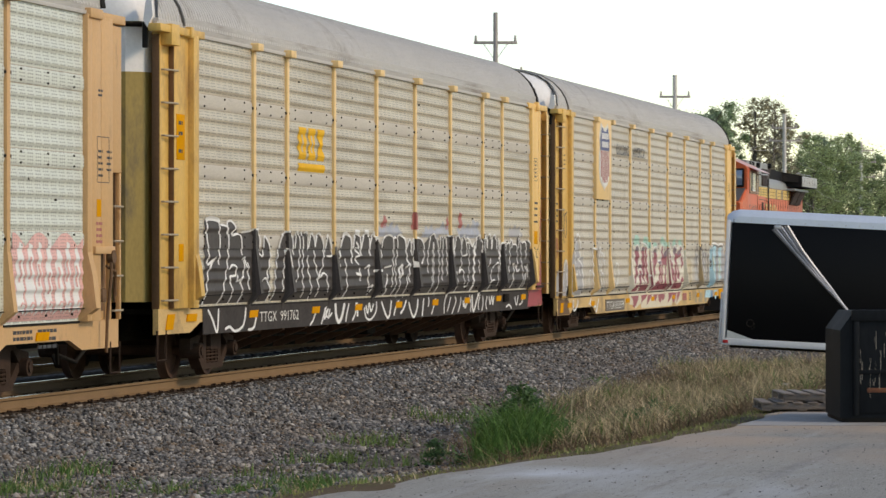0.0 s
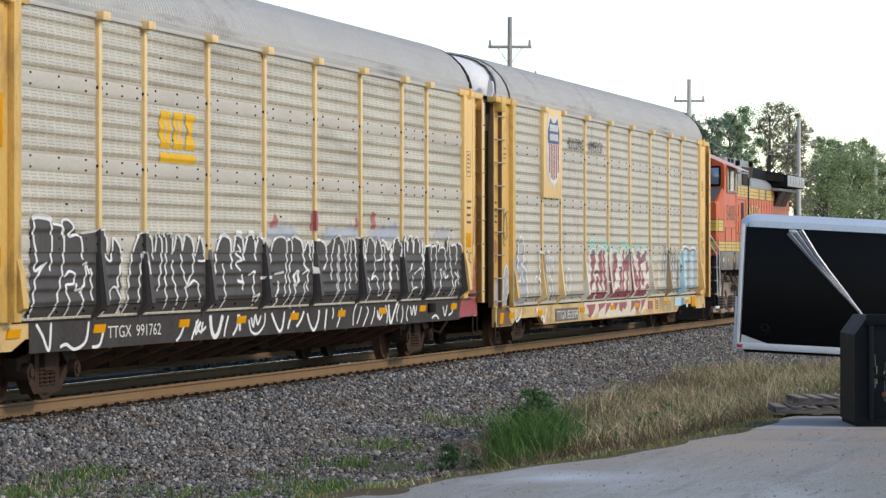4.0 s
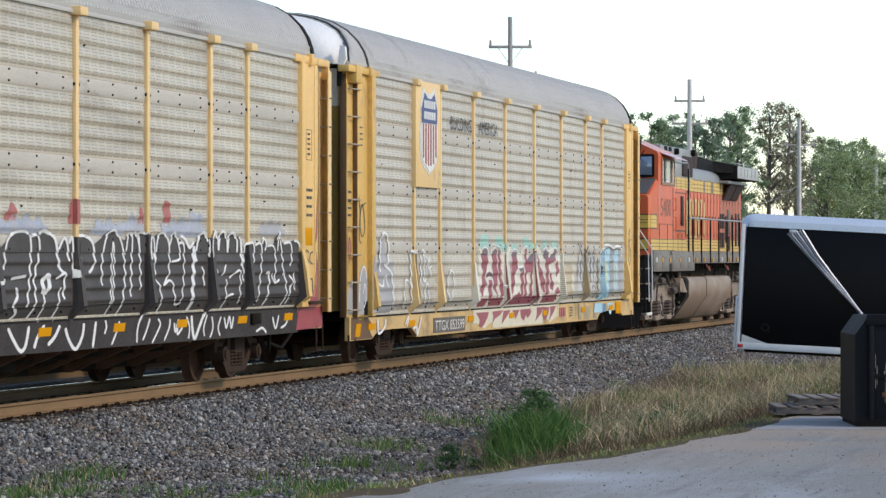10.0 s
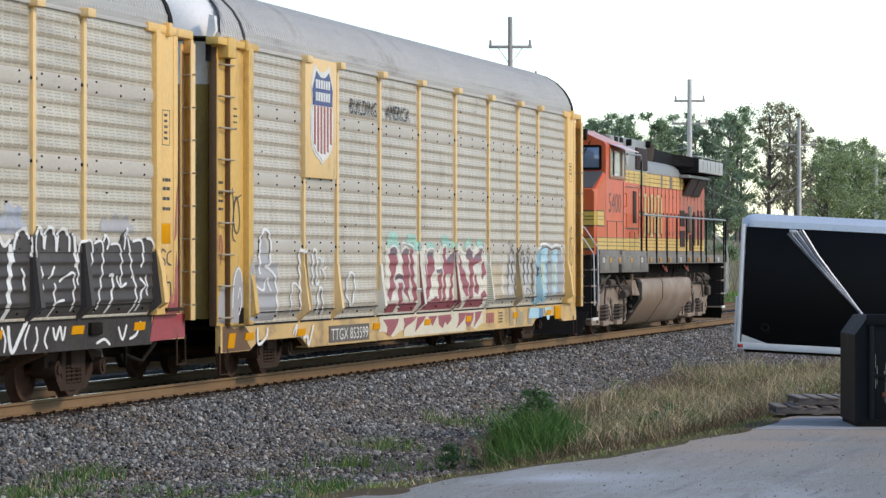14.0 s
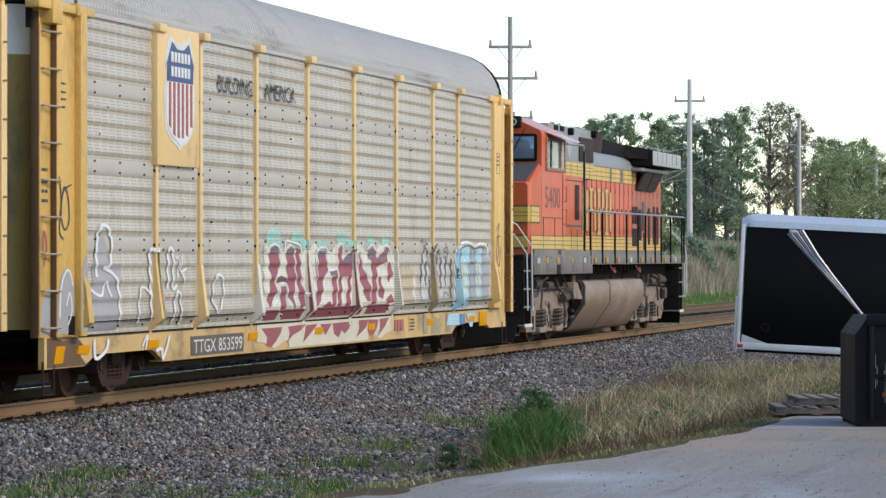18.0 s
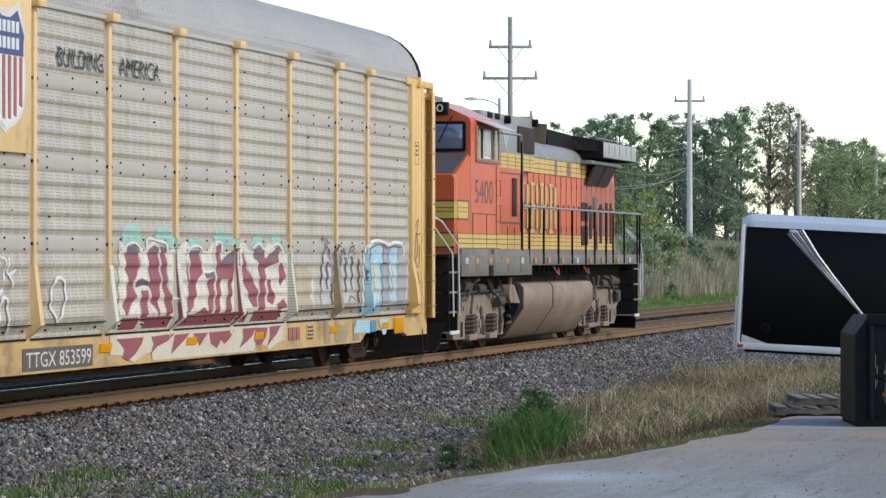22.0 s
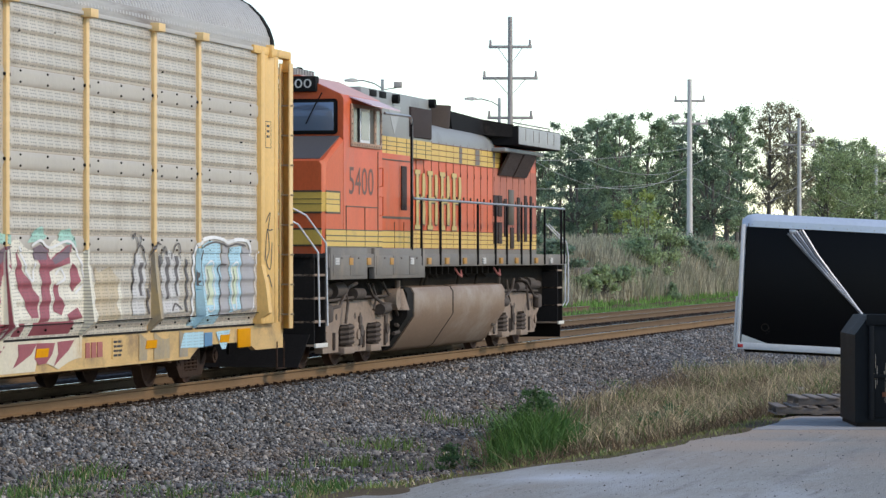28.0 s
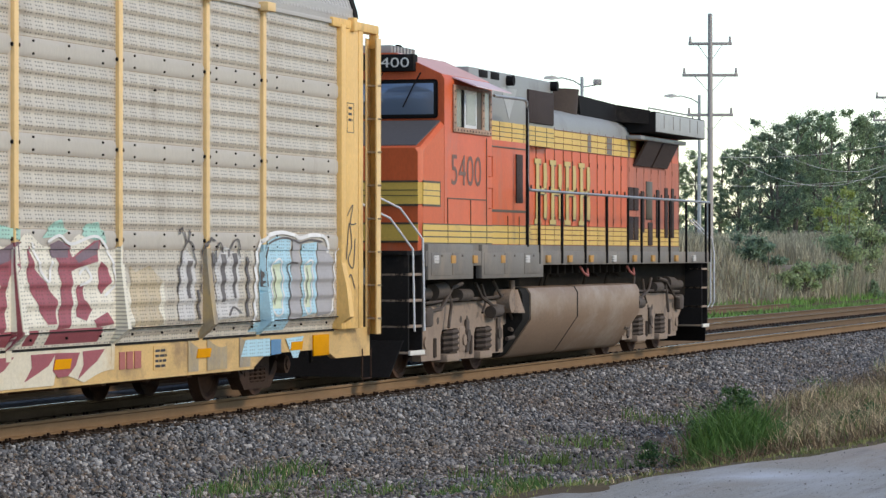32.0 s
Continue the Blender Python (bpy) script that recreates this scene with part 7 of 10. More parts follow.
# ---- locomotive ----
loco_deck = mat("dark_antiglare_enamel", (0.10, 0.095, 0.095), 0.6, 0, 0.15, 1, 25, 0.03)
seam_mat = mat("grimy_seam", (0.20, 0.06, 0.03), 0.7, 0, 0.1, 3, 30, 0.02)
gear_mat = mat("greasy_brake_gear", (0.085, 0.065, 0.052), 0.8, 0.1, 0.3, 4, 40, 0.15, (0.2, 0.16, 0.13), 0.2)
pane_olive = mat("olive_glass", (0.10, 0.105, 0.09), 0.25, 0, 0.3, 2, 30, 0.02)
pane_grey = mat("grey_glass", (0.21, 0.225, 0.23), 0.25, 0, 0.2, 2, 30, 0.02)
faded_grey = mat("faded_grey_enamel", (0.42, 0.44, 0.43), 0.6, 0, 0.2, 2, 30, 0.02)
faded_lilac = mat("faded_lilac_sheet", (0.72, 0.56, 0.58), 0.5, 0, 0.12, 2, 30, 0.02)
frame_tan = mat("rusty_tan_frame", (0.42, 0.27, 0.19), 0.7, 0, 0.3, 4, 40, 0.1, (0.16, 0.09, 0.06), 0.4, 5.0)
faded_pink = mat("faded_pink_sheet", (0.70, 0.42, 0.38), 0.55, 0, 0.12, 2, 30, 0.02)


def locomotive(x):
    L = thing("locomotive", "orange diesel freight locomotive with yellow stripes and dark trim", "locomotive", "", m=pose(x, 0, 0))
    # deck and frame
    part("walkway", Shape().box(-9.6, 10.3, -1.55, 1.55, 1.70, 1.93, 0.01), loco_grey, L, "dusty grey walkway edge")
    part("frame", Shape().box(-10.2, 10.2, -1.15, 1.15, 1.05, 1.70, 0.02), under_mat, L, "black main frame")
    for a, b in ((-9.55, -7.15), (-6.65, -2.95)):
        for y0, y1 in ((-1.565, -1.46), (1.46, 1.565)):
            part("side_skirt", Shape().box(a, b, y0, y1, 1.50, 2.03, 0.008), loco_grey, L, "grey equipment panel below the cab")
    for a, b in ((-9.4, -8.35), (-8.3, -7.25), (-6.55, -5.4), (-5.35, -4.2), (-4.15, -3.05)):
        part("skirt_door", Shape().box(a, b, -1.574, -1.56, 1.56, 1.90, 0.006), loco_grey, L, "dusty hinged skirt door")
        part("skirt_latch", Shape().box((a + b) / 2 - 0.04, (a + b) / 2 + 0.04, -1.582, -1.57, 1.84, 1.87, 0.003), loco_line, L)
    # nose and cab
    cab = Shape()

    def cab_section(px, z_top, roof):
        w = 1.5
        if roof:
            return [(px, -w, 1.93), (px, -w, 4.52), (px, -w + 0.05, 4.60), (px, -0.72, 4.93), (px, 0.72, 4.93), (px, w - 0.05, 4.60), (px, w, 4.52), (px, w, 1.93)]
        return [(px, -w, 1.93), (px, -w, z_top - 0.06), (px, -w + 0.05, z_top), (px, -0.72, z_top), (px, 0.72, z_top), (px, w - 0.05, z_top), (px, w, z_top - 0.06), (px, w, 1.93)]
    secs = []
    s0 = cab_section(-9.66, 3.45, False)
    secs.append([(px, y * 0.955, z) for px, y, z in s0])
    secs.append([(px + 0.06, y, z + 0.02) for px, y, z in s0])
    secs.append(cab_section(-8.52, 3.88, False))
    cab.loft(secs)
    cab.loft([cab_section(-8.50, 0, True), cab_section(-8.36, 0, True), cab_section(-5.87, 0, True)])
    c = part("cab", cab, loco_orange, L, "orange safety cab with a wide nose")
    part("nose_deck", Shape().loft([[(-9.56, -1.38, 3.48), (-9.56, 1.38, 3.48), (-9.56, 1.38, 3.50), (-9.56, -1.38, 3.50)], [(-8.53, -1.44, 3.87), (-8.53, 1.44, 3.87), (-8.53, 1.44, 3.90), (-8.53, -1.44, 3.90)]]), loco_deck, c, "dark grey anti-glare deck")
    # windshield panes with rubber frames
    for y0, y1 in ((-1.40, -0.14), (0.14, 1.40)):
        fr = Shape().box(-8.54, -8.49, y0, y1, 3.93, 4.52, 0.05)
        f = part("windshield_frame", fr, loco_black, c, "black rubber window frame")
        part("windshield", Shape().box(-8.552, -8.53, y0 + 0.06, y1 - 0.06, 3.99, 4.46, 0.004), glass, f, "windshield with sky reflection in its base colour")
    for yy, tilt in ((-0.55, 0.32), (-1.15, 0.28), (0.7, 0.3)):
        part("wiper", Shape().tube([(-8.58, yy, 4.62), (-8.59, yy + 0.1, 4.45), (-8.59, yy + tilt, 4.1)], 0.012, 5), loco_black, c, "thin black wiper")
    nb = Shape().box(-8.62, -8.40, -1.05, -0.32, 4.64, 4.90, 0.015)
    n1 = part("number_board", nb, loco_black, c, "black number board")
    bm = fit_text("5400", 0, 0.6, 4.70, 4.85, lambda a, b: 0)
    for v in bm.verts:
        v.co = Vector((-8.626, -0.38 - v.co.x, v.co.z))
    part("number", bm, white_mark, n1, "white road number", smooth=0)
    part("number_board", Shape().box(-8.62, -8.40, 0.32, 1.05, 4.64, 4.90, 0.015), loco_black, c)
    part("headlight", Shape().box(-8.64, -8.4, -0.25, 0.25, 4.66, 4.92, 0.03), loco_black, c, "twin headlight housing")
    g = Shape().box(-8.35, -7.1, -0.62, 0.62, 4.92, 5.06, 0.03)
    for k in range(7):
        g.box(-8.30 + 0.17 * k, -8.22 + 0.17 * k, -0.64, 0.64, 4.94, 5.05)
    part("air_conditioner", g, loco_pale, c, "grey ribbed roof air conditioner")
    part("faded_roof_slope", Shape().loft([[(px, -1.452, 4.606), (px, -0.73, 4.936), (px, -0.72, 4.93), (px, -1.452, 4.598)] for px in (-8.46, -5.9)]), faded_pink, c, "sun-faded pink cab roof slope")
    part("nose_corner_band", Shape().loft([[(-9.672, -1.44, z), (-9.606, -1.508, z), (-9.58, -1.49, z), (-9.65, -1.42, z)] for z in (2.62, 2.94)]), loco_yellow, c, "yellow band round the nose corner")
    # cab side windows, sun shade, mirror
    for s in (-1, 1):
        fr = Shape()
        y = s * 1.505
        ya, yb = min(y, y + s * 0.025), max(y, y + s * 0.025)
        for a, b, z0, z1 in ((-8.08, -5.98, 4.40, 4.46), (-8.08, -5.98, 3.74, 3.82), (-8.08, -7.94, 3.8, 4.42), (-6.08, -5.98, 3.8, 4.42), (-6.52, -6.38, 3.8, 4.42)):
            fr.box(a, b, ya, yb, z0, z1, 0.005)
        f = part("window_frame", fr, frame_tan, c, "rusty tan bolted window frame")
        rivets = Shape()
        for k in range(13):
            rivets.cyl((-8.03 + 0.165 * k, y + s * 0.025, 3.775), (-8.03 + 0.165 * k, y + s * 0.033, 3.775), 0.016, 6)
        for k in range(5):
            for hx in (-8.02, -6.45, -6.03):
                rivets.cyl((hx, y + s * 0.025, 3.88 + 0.12 * k), (hx, y + s * 0.033, 3.88 + 0.12 * k), 0.016, 6)
        tagged(part("rivets", rivets, loco_line, f, "dark frame bolts"), kind="stuff")

        def slab(xa, xb, out, za=3.82, zb=4.40):
            return Shape().box(xa, xb, min(y, y + s * out), max(y, y + s * out), za, zb)
        part("window_pane", slab(-7.94, -7.62, 0.010), pane_olive, f, "dark olive side window")
        part("window_post", slab(-7.62, -7.53, 0.022), loco_black, f, "black window post")
        sash = part("window_sash", slab(-7.53, -6.86, 0.030), trim_white, f, "white frame of the swung sash")
        part("sash_pane", slab(-7.46, -6.93, 0.036, 3.87, 4.36), pane_grey, sash, "pale grey pane")
        # Opaque dark slab stands in for the unlit cab interior.
        part("window_opening", slab(-6.86, -6.52, 0.010), loco_line, f, "dark slab painting the unlit window opening")
        part("window_pane", slab(-6.38, -6.08, 0.012), pane_grey, f, "pale rear pane")
        sh = Shape().loft([[(-8.0, s * 1.46, 4.57), (-6.0, s * 1.46, 4.57), (-6.0, s * 1.46, 4.59), (-8.0, s * 1.46, 4.59)], [(-8.0, s * 1.86, 4.42), (-6.0, s * 1.86, 4.40), (-6.0, s * 1.86, 4.42), (-8.0, s * 1.86, 4.44)]])
        part("sun_shade", sh, faded_lilac, c, "faded pale lilac sun shade over the window")
    # stripes along nose and cab
    for z0, z1, m in ((2.62, 2.94, loco_yellow),):
        w = Shape()
        w.box(-9.675, -9.60, -1.44, 1.44, z0, z1)
        w.box(-9.62, -8.75, -1.507, -1.497, z0, z1)
        w.box(-9.62, -8.75, 1.497, 1.507, z0, z1)
        b = part("nose_band", w, m, c, "yellow nose band")
        e = Shape()
        for z in (z0 - 0.03, z1 - 0.0, z0 + 0.12, z0 + 0.2):
            hgt = 0.03 if z in (z0 - 0.03, z1) else 0.012
            e.box(-9.68, -9.61, -1.442, 1.442, z, z + hgt)
            e.box(-9.62, -8.73, -1.510, -1.498, z, z + hgt)
        e.box(-8.76, -8.73, -1.510, -1.498, z0 - 0.03, z1 + 0.03)
        part("band_line", e, loco_line, b)
    w = Shape().box(-9.675, -9.60, -1.44, 1.44, 2.08, 2.32)
    w.box(-9.62, -5.88, -1.507, -1.497, 2.04, 2.33)
    b = part("lower_band", w, loco_yellow, c, "yellow lower band")
    e = Shape()
    for z in (2.035, 2.13, 2.22, 2.32):
        e.box(-9.62, -5.88, -1.510, -1.498, z, z + 0.018)
    e.box(-9.68, -9.61, -1.442, 1.442, 2.05, 2.08)
    e.box(-9.68, -9.61, -1.442, 1.442, 2.32, 2.35)
    part("band_line", e, loco_line, b)
    part("grey_base", Shape().box(-9.62, -5.88, -1.506, -1.496, 1.93, 2.035), loco_grey, c)
    part("road_number", fit_text("5400", -8.15, -6.5, 2.93, 3.40, lambda a, b: -1.506), mat("brown_black_number", (0.17, 0.075, 0.055), 0.5, 0, 0.1, 3, 30, 0.02), c, "dark road number", smooth=0)
    lines = Shape()
    for a, b2, z0, z1 in ((-8.35, -8.335, 1.55, 2.72), (-7.1, -7.085, 1.55, 2.72), (-8.35, -6.2, 2.72, 2.735), (-6.2, -6.185, 1.95, 3.7)):
        lines.box(a, b2, -1.512, -1.50, z0, z1)
    part("panel_seams", lines, loco_line, c)
    # auxiliary cabinet behind the cab
    aux = part("auxiliary_cabinet", Shape().box(-5.86, -2.90, -1.32, 1.32, 1.93, 3.72, 0.02), loco_orange, L, "orange equipment cabinet behind the cab")
    part("cabinet_band", Shape().box(-5.86, -2.90, -1.326, -1.318, 2.04, 2.34), loco_yellow, aux, "yellow band")
    part("louvre", Shape().box(-3.80, -3.42, -1.345, -1.315, 2.72, 3.52, 0.01), grille_mat, aux, "dark tall louvre")
    e = Shape()
    for a, b2, z0, z1 in ((-5.5, -5.48, 2.4, 3.62), (-3.0, -2.98, 2.4, 3.62), (-5.5, -2.98, 3.60, 3.62), (-5.5, -2.98, 2.56, 2.60), (-5.3, -5.285, 1.95, 2.5), (-4.3, -4.285, 1.95, 2.5), (-3.6, -3.585, 1.95, 2.5), (-5.86, -2.9, 2.13, 2.145), (-5.86, -2.9, 2.23, 2.245), (-5.86, -2.9, 2.335, 2.35)):
        e.box(a, b2, -1.332, -1.32, z0, z1)
    part("door_seams", e, loco_line, aux)
    up = part("upper_cabinet", Shape().box(-5.86, -0.62, -1.12, 1.12, 3.72, 4.86, 0.03), loco_pale, L, "pale grey upper cabinet behind the cab")
    part("cabinet_band", Shape().box(-5.86, -0.62, -1.13, -1.115, 3.72, 4.05), loco_yellow, up, "yellow band")
    e = Shape()
    for z in (3.80, 3.88, 3.96):
        e.box(-5.86, -0.62, -1.135, -1.12, z, z + 0.012)
    for k in range(7):
        e.box(-5.6 + 0.75 * k, -5.585 + 0.75 * k, -1.135, -1.12, 3.72, 4.05)
    part("band_line", e, loco_line, up)
    part("intake_grille", Shape().box(-2.35, -0.70, -1.16, -1.10, 4.10, 4.66, 0.02), grille_mat, up, "dark intake grille")
    for a, b2 in ((-5.35, -4.35), (-4.0, -3.0)):
        part("triangle_mark", flat_shape([(a, 4.62), (b2, 4.62), ((a + b2) / 2, 4.1)], -1.121), faded_grey, up, "faded pale triangle")
    part("marker_lamp", Shape().cyl((-3.6, -1.1, 4.74), (-3.6, -1.24, 4.74), 0.085, 14), loco_black, up, "round black marker lamp")
    part("marker_lamp", Shape().cyl((-0.75, -1.1, 4.78), (-0.75, -1.24, 4.78), 0.085, 14), loco_black, up)
    for a in (-5.3, -4.6):
        part("vent_slot", Shape().box(a, a + 0.5, -1.13, -1.1, 4.72, 4.84, 0.01), loco_black, up)
    # engine hood
    prof = [(-0.98, 1.93), (-0.98, 4.12), (-0.93, 4.28), (-0.80, 4.40), (-0.60, 4.46), (0.60, 4.46), (0.80, 4.40), (0.93, 4.28), (0.98, 4.12), (0.98, 1.93)]
    hd = part("engine_hood", Shape().prism(prof, "x", -2.92, 9.95), loco_orange, L, "orange engine hood with tall doors")
    part("hood_band", Shape().box(-2.9, 9.94, -0.988, -0.978, 2.03, 2.38), loco_yellow, hd, "yellow lower band")
    part("hood_base", Shape().box(-2.9, 9.94, -0.989, -0.977, 1.93, 2.032), loco_grey, hd, "dusty grey hood base")
    part("hood_band", Shape().box(-0.6, 6.2, -0.988, -0.978, 3.72, 4.06), loco_yellow, hd, "yellow upper band")
    cap = [(-0.986, 4.06), (-0.984, 4.125), (-0.935, 4.285), (-0.803, 4.405), (-0.60, 4.466), (0.6, 4.466), (0.803, 4.405), (0.935, 4.285), (0.984, 4.125), (0.986, 4.06)]
    part("hood_top", Shape().loft([[(px, y, z) for y, z in cap] for px in (-0.6, 5.7)], caps=False, closed=False), loco_pale, hd, "pale grey curved hood top")
    e = Shape()
    k = -2.5
    while k < 9.9:
        e.box(k, k + 0.010, -0.990, -0.98, 2.04, 4.1)
        for z in (2.45, 3.45):
            e.box(k + 0.02, k + 0.04, -0.994, -0.98, z, z + 0.09)
        k += 0.62
    for z in (2.03, 2.12, 2.21, 2.30, 2.37):
        e.box(-2.9, 9.94, -0.994, -0.98, z, z + 0.014)
    for z in (3.715, 3.82, 3.93, 4.05):
        e.box(-0.6, 6.2, -0.994, -0.98, z, z + 0.014)
    part("door_seams", e, seam_mat, hd, "dark door seams and hinges")
    # four large cream emblem glyphs of upright bars and serifs, with dark shadows
    for k in range(4):
        x0 = -1.40 + 1.02 * k
        bars = [((0.10, 2.44), (0.30, 2.44), (0.30, 3.48), (0.10, 3.48)), ((0.0, 2.40), (0.42, 2.40), (0.42, 2.48), (0.0, 2.48)), ((0.0, 3.44), (0.42, 3.44), (0.42, 3.52), (0.0, 3.52))]
        bars += [((0.62, 2.50), (0.80, 2.50), (0.84, 2.72), (0.80, 2.94), (0.62, 2.90)), ((0.60, 3.02), (0.78, 3.02), (0.84, 3.22), (0.78, 3.46), (0.60, 3.46)), ((0.30, 2.92), (0.66, 2.92), (0.66, 3.02), (0.30, 3.02))]
        mark = part("emblem_shadow", flat_shape([(x0 + 0.14, 2.37), (x0 + 0.46, 2.37), (x0 + 0.46, 2.44), (x0 + 0.35, 2.46), (x0 + 0.35, 3.46), (x0 + 0.14, 3.46)], -0.986), loco_line, hd, "dark emblem shadow")
        for pts in bars:
            part("emblem_shadow", flat_shape([(x0 + px + 0.045, pz - 0.025) for px, pz in pts], -0.987), loco_line, mark)
            part("emblem_bar", flat_shape([(x0 + px, pz) for px, pz in pts], -0.995), cream_letter, mark, "cream yellow emblem bar")
    # faded red doors and dark louvres at the rear
    part("rear_door", Shape().box(5.45, 9.94, -0.9865, -0.977, 2.385, 3.71), mat("faded_red_enamel", (0.50, 0.155, 0.095), 0.65, 0, 0.18, 1.2, 25, 0.02, (0.30, 0.13, 0.10), 0.4, 1.5, (2, 1, 0.4)), hd, "faded pinkish-red rear doors")
    for a, b2, z0, z1 in ((5.50, 5.86, 2.72, 3.16), (5.95, 6.30, 2.72, 3.16), (5.50, 5.86, 2.15, 2.60), (5.95, 6.30, 2.15, 2.60), (6.55, 6.80, 2.3, 3.1), (7.15, 7.5, 2.05, 2.5), (7.85, 8.1, 2.2, 3.15), (8.6, 8.85, 2.2, 3.2), (9.2, 9.4, 2.2, 3.2)):
        part("louvre", Shape().box(a, b2, -1.01, -0.975, z0, z1, 0.01), grille_mat, hd, "dark louvre panel")
    part("door_opening", Shape().box(6.98, 7.5, -1.005, -0.975, 2.55, 3.3, 0.01), loco_line, hd, "dark doorway in the hood")
    part("exhaust_pipe", Shape().cyl((2.35, -0.15, 4.40), (2.35, -0.15, 4.88), 0.62, 28, 0.66), mat("sooty_steel", (0.07, 0.05, 0.04), 0.8, 0.2, 0.2, 3, 30, 0.1), hd, "sooty exhaust stack")
    part("hood_ridge", Shape().loft([[(2.9, -0.72, 4.40), (2.9, 0.72, 4.40), (2.9, 0.68, 4.80), (2.9, -0.68, 4.80)], [(5.2, -0.86, 4.40), (5.2, 0.86, 4.40), (5.2, 0.82, 4.72), (5.2, -0.82, 4.72)], [(5.62, -1.40, 4.36), (5.62, 1.40, 4.36), (5.62, 1.40, 4.62), (5.62, -1.40, 4.62)]]), loco_black, hd, "black raised hood roof")
    # radiator wing
    rad = part("radiator", Shape().box(5.60, 10.05, -1.50, 1.50, 4.20, 4.60, 0.02), loco_black, L, "flared radiator housing with black ends")
    part("radiator_side", Shape().box(5.63, 10.03, -1.506, -1.49, 4.22, 4.58, 0.003), faded_grey, rad, "grey radiator side sheet")
    for xx in (6.3, 7.1, 7.7, 8.6, 9.3):
        part("side_rib", Shape().box(xx, xx + 0.03, -1.512, -1.50, 4.3, 4.55), loco_grey, rad)
    part("ledge", Shape().box(5.35, 9.3, -1.28, -0.95, 4.06, 4.14, 0.01), loco_pale, rad, "grey ledge under the radiator")
    for a, b2 in ((6.0, 7.35), (7.42, 8.8)):
        part("radiator_screen", Shape().loft([[(a + 0.1, -1.24, 4.06), (b2, -1.24, 4.06), (b2, -1.19, 4.06), (a + 0.1, -1.19, 4.06)], [(a - 0.1, -1.04, 3.58), (b2 - 0.15, -1.04, 3.58), (b2 - 0.15, -0.98, 3.58), (a - 0.1, -0.98, 3.58)]]), grille_mat, rad, "sloping dark intake screen")
    g = Shape().tube([(5.9, -1.3, 4.6), (5.9, -1.3, 4.68), (9.8, -1.3, 4.68), (9.8, -1.3, 4.6)], 0.015, 5)
    part("roof_rail", g, loco_pale, rad)
    for a, b2 in ((2.35, 2.6), (3.8, 4.2), (5.5, 5.65)):
        part("faded_patch", Shape().box(a, b2, -0.9925, -0.98, 3.735, 4.045), loco_grey, hd, "faded grey patch on the band")
    for k in range(20):
        hx = -2.35 + 0.62 * k
        part("door_handle", Shape().box(hx + 0.10, hx + 0.125, -1.012, -0.985, 2.95, 3.06, 0.004), loco_line, hd, "small dark door latch")
    for hx in (0.1, 3.6):
        part("red_hose", Shape().tube([(hx, -1.42, 1.66), (hx + 0.12, -1.46, 1.55), (hx + 0.4, -1.46, 1.5), (hx + 0.6, -1.40, 1.62)], 0.022, 6), paint_red, L, "sagging red hose below the walkway")
    for hx, hz in ((-6.05, 3.1), (-6.05, 2.6)):
        part("grab_iron", Shape().tube([(hx, -1.50, hz), (hx, -1.56, hz), (hx, -1.56, hz + 0.32), (hx, -1.50, hz + 0.32)], 0.012, 6), loco_orange, c, "orange grab iron")
    part("roof_horn", Shape().cyl((-6.9, -0.4, 4.95), (-7.35, -0.4, 5.02), 0.05, 10, 0.11), loco_black, c, "dark air horn")
    part("antenna", Shape().box(-6.6, -6.2, -0.25, 0.25, 4.92, 5.0, 0.02), loco_black, c, "flat black antenna")
    # fuel tank
    tp = [(-1.30, 1.34), (-1.44, 1.32), (-1.50, 1.22), (-1.50, 0.80), (-1.10, 0.22), (-1.0, 0.16), (1.0, 0.16), (1.10, 0.22), (1.50, 0.80), (1.50, 1.22), (1.44, 1.32), (1.30, 1.34)]
    tk = part("fuel_tank", Shape().prism(tp, "x", -3.5, 4.25), tank_mat, L, "dusty brown fuel tank")
    part("tank_end", Shape().prism([(y * 0.985, 0.18 + (z - 0.16) * 0.98) for y, z in tp], "x", -3.95, -3.505), black_steel, tk, "black tank end skid")
    seam = [(y * 1.004, z * 1.004) for y, z in tp]
    part("tank_seam", Shape().prism(seam, "x", -0.44, -0.38), black_steel, tk, "dark tank seam")
    for xx in (-2.0, -1.7, 1.0, 2.6):
        part("under_deck_pipe", Shape().tube([(xx, -1.25, 1.34), (xx + 0.1, -1.28, 1.55), (xx + 0.5, -1.25, 1.62), (xx + 1.2, -1.2, 1.5)], 0.03, 6), under_mat, L, "black pipe below the walkway")
    for k in range(14):
        part("deck_bracket", Shape().box(-2.4 + 0.5 * k, -2.3 + 0.5 * k, -1.4, -1.2, 1.55, 1.7, 0.006), under_mat, L)
    g = Shape().cyl((-4.35, -1.42, 1.12), (-4.35, -0.9, 1.12), 0.19, 16)
    g.cyl((-3.95, -1.3, 0.92), (-3.95, -1.3, 1.30), 0.22, 16, 0.10)
    g.cyl((-3.95, -1.3, 1.3), (-3.95, -1.3, 1.45), 0.05, 8)
    part("air_filter", g, bogie_mat, L, "dusty round canister and bell")
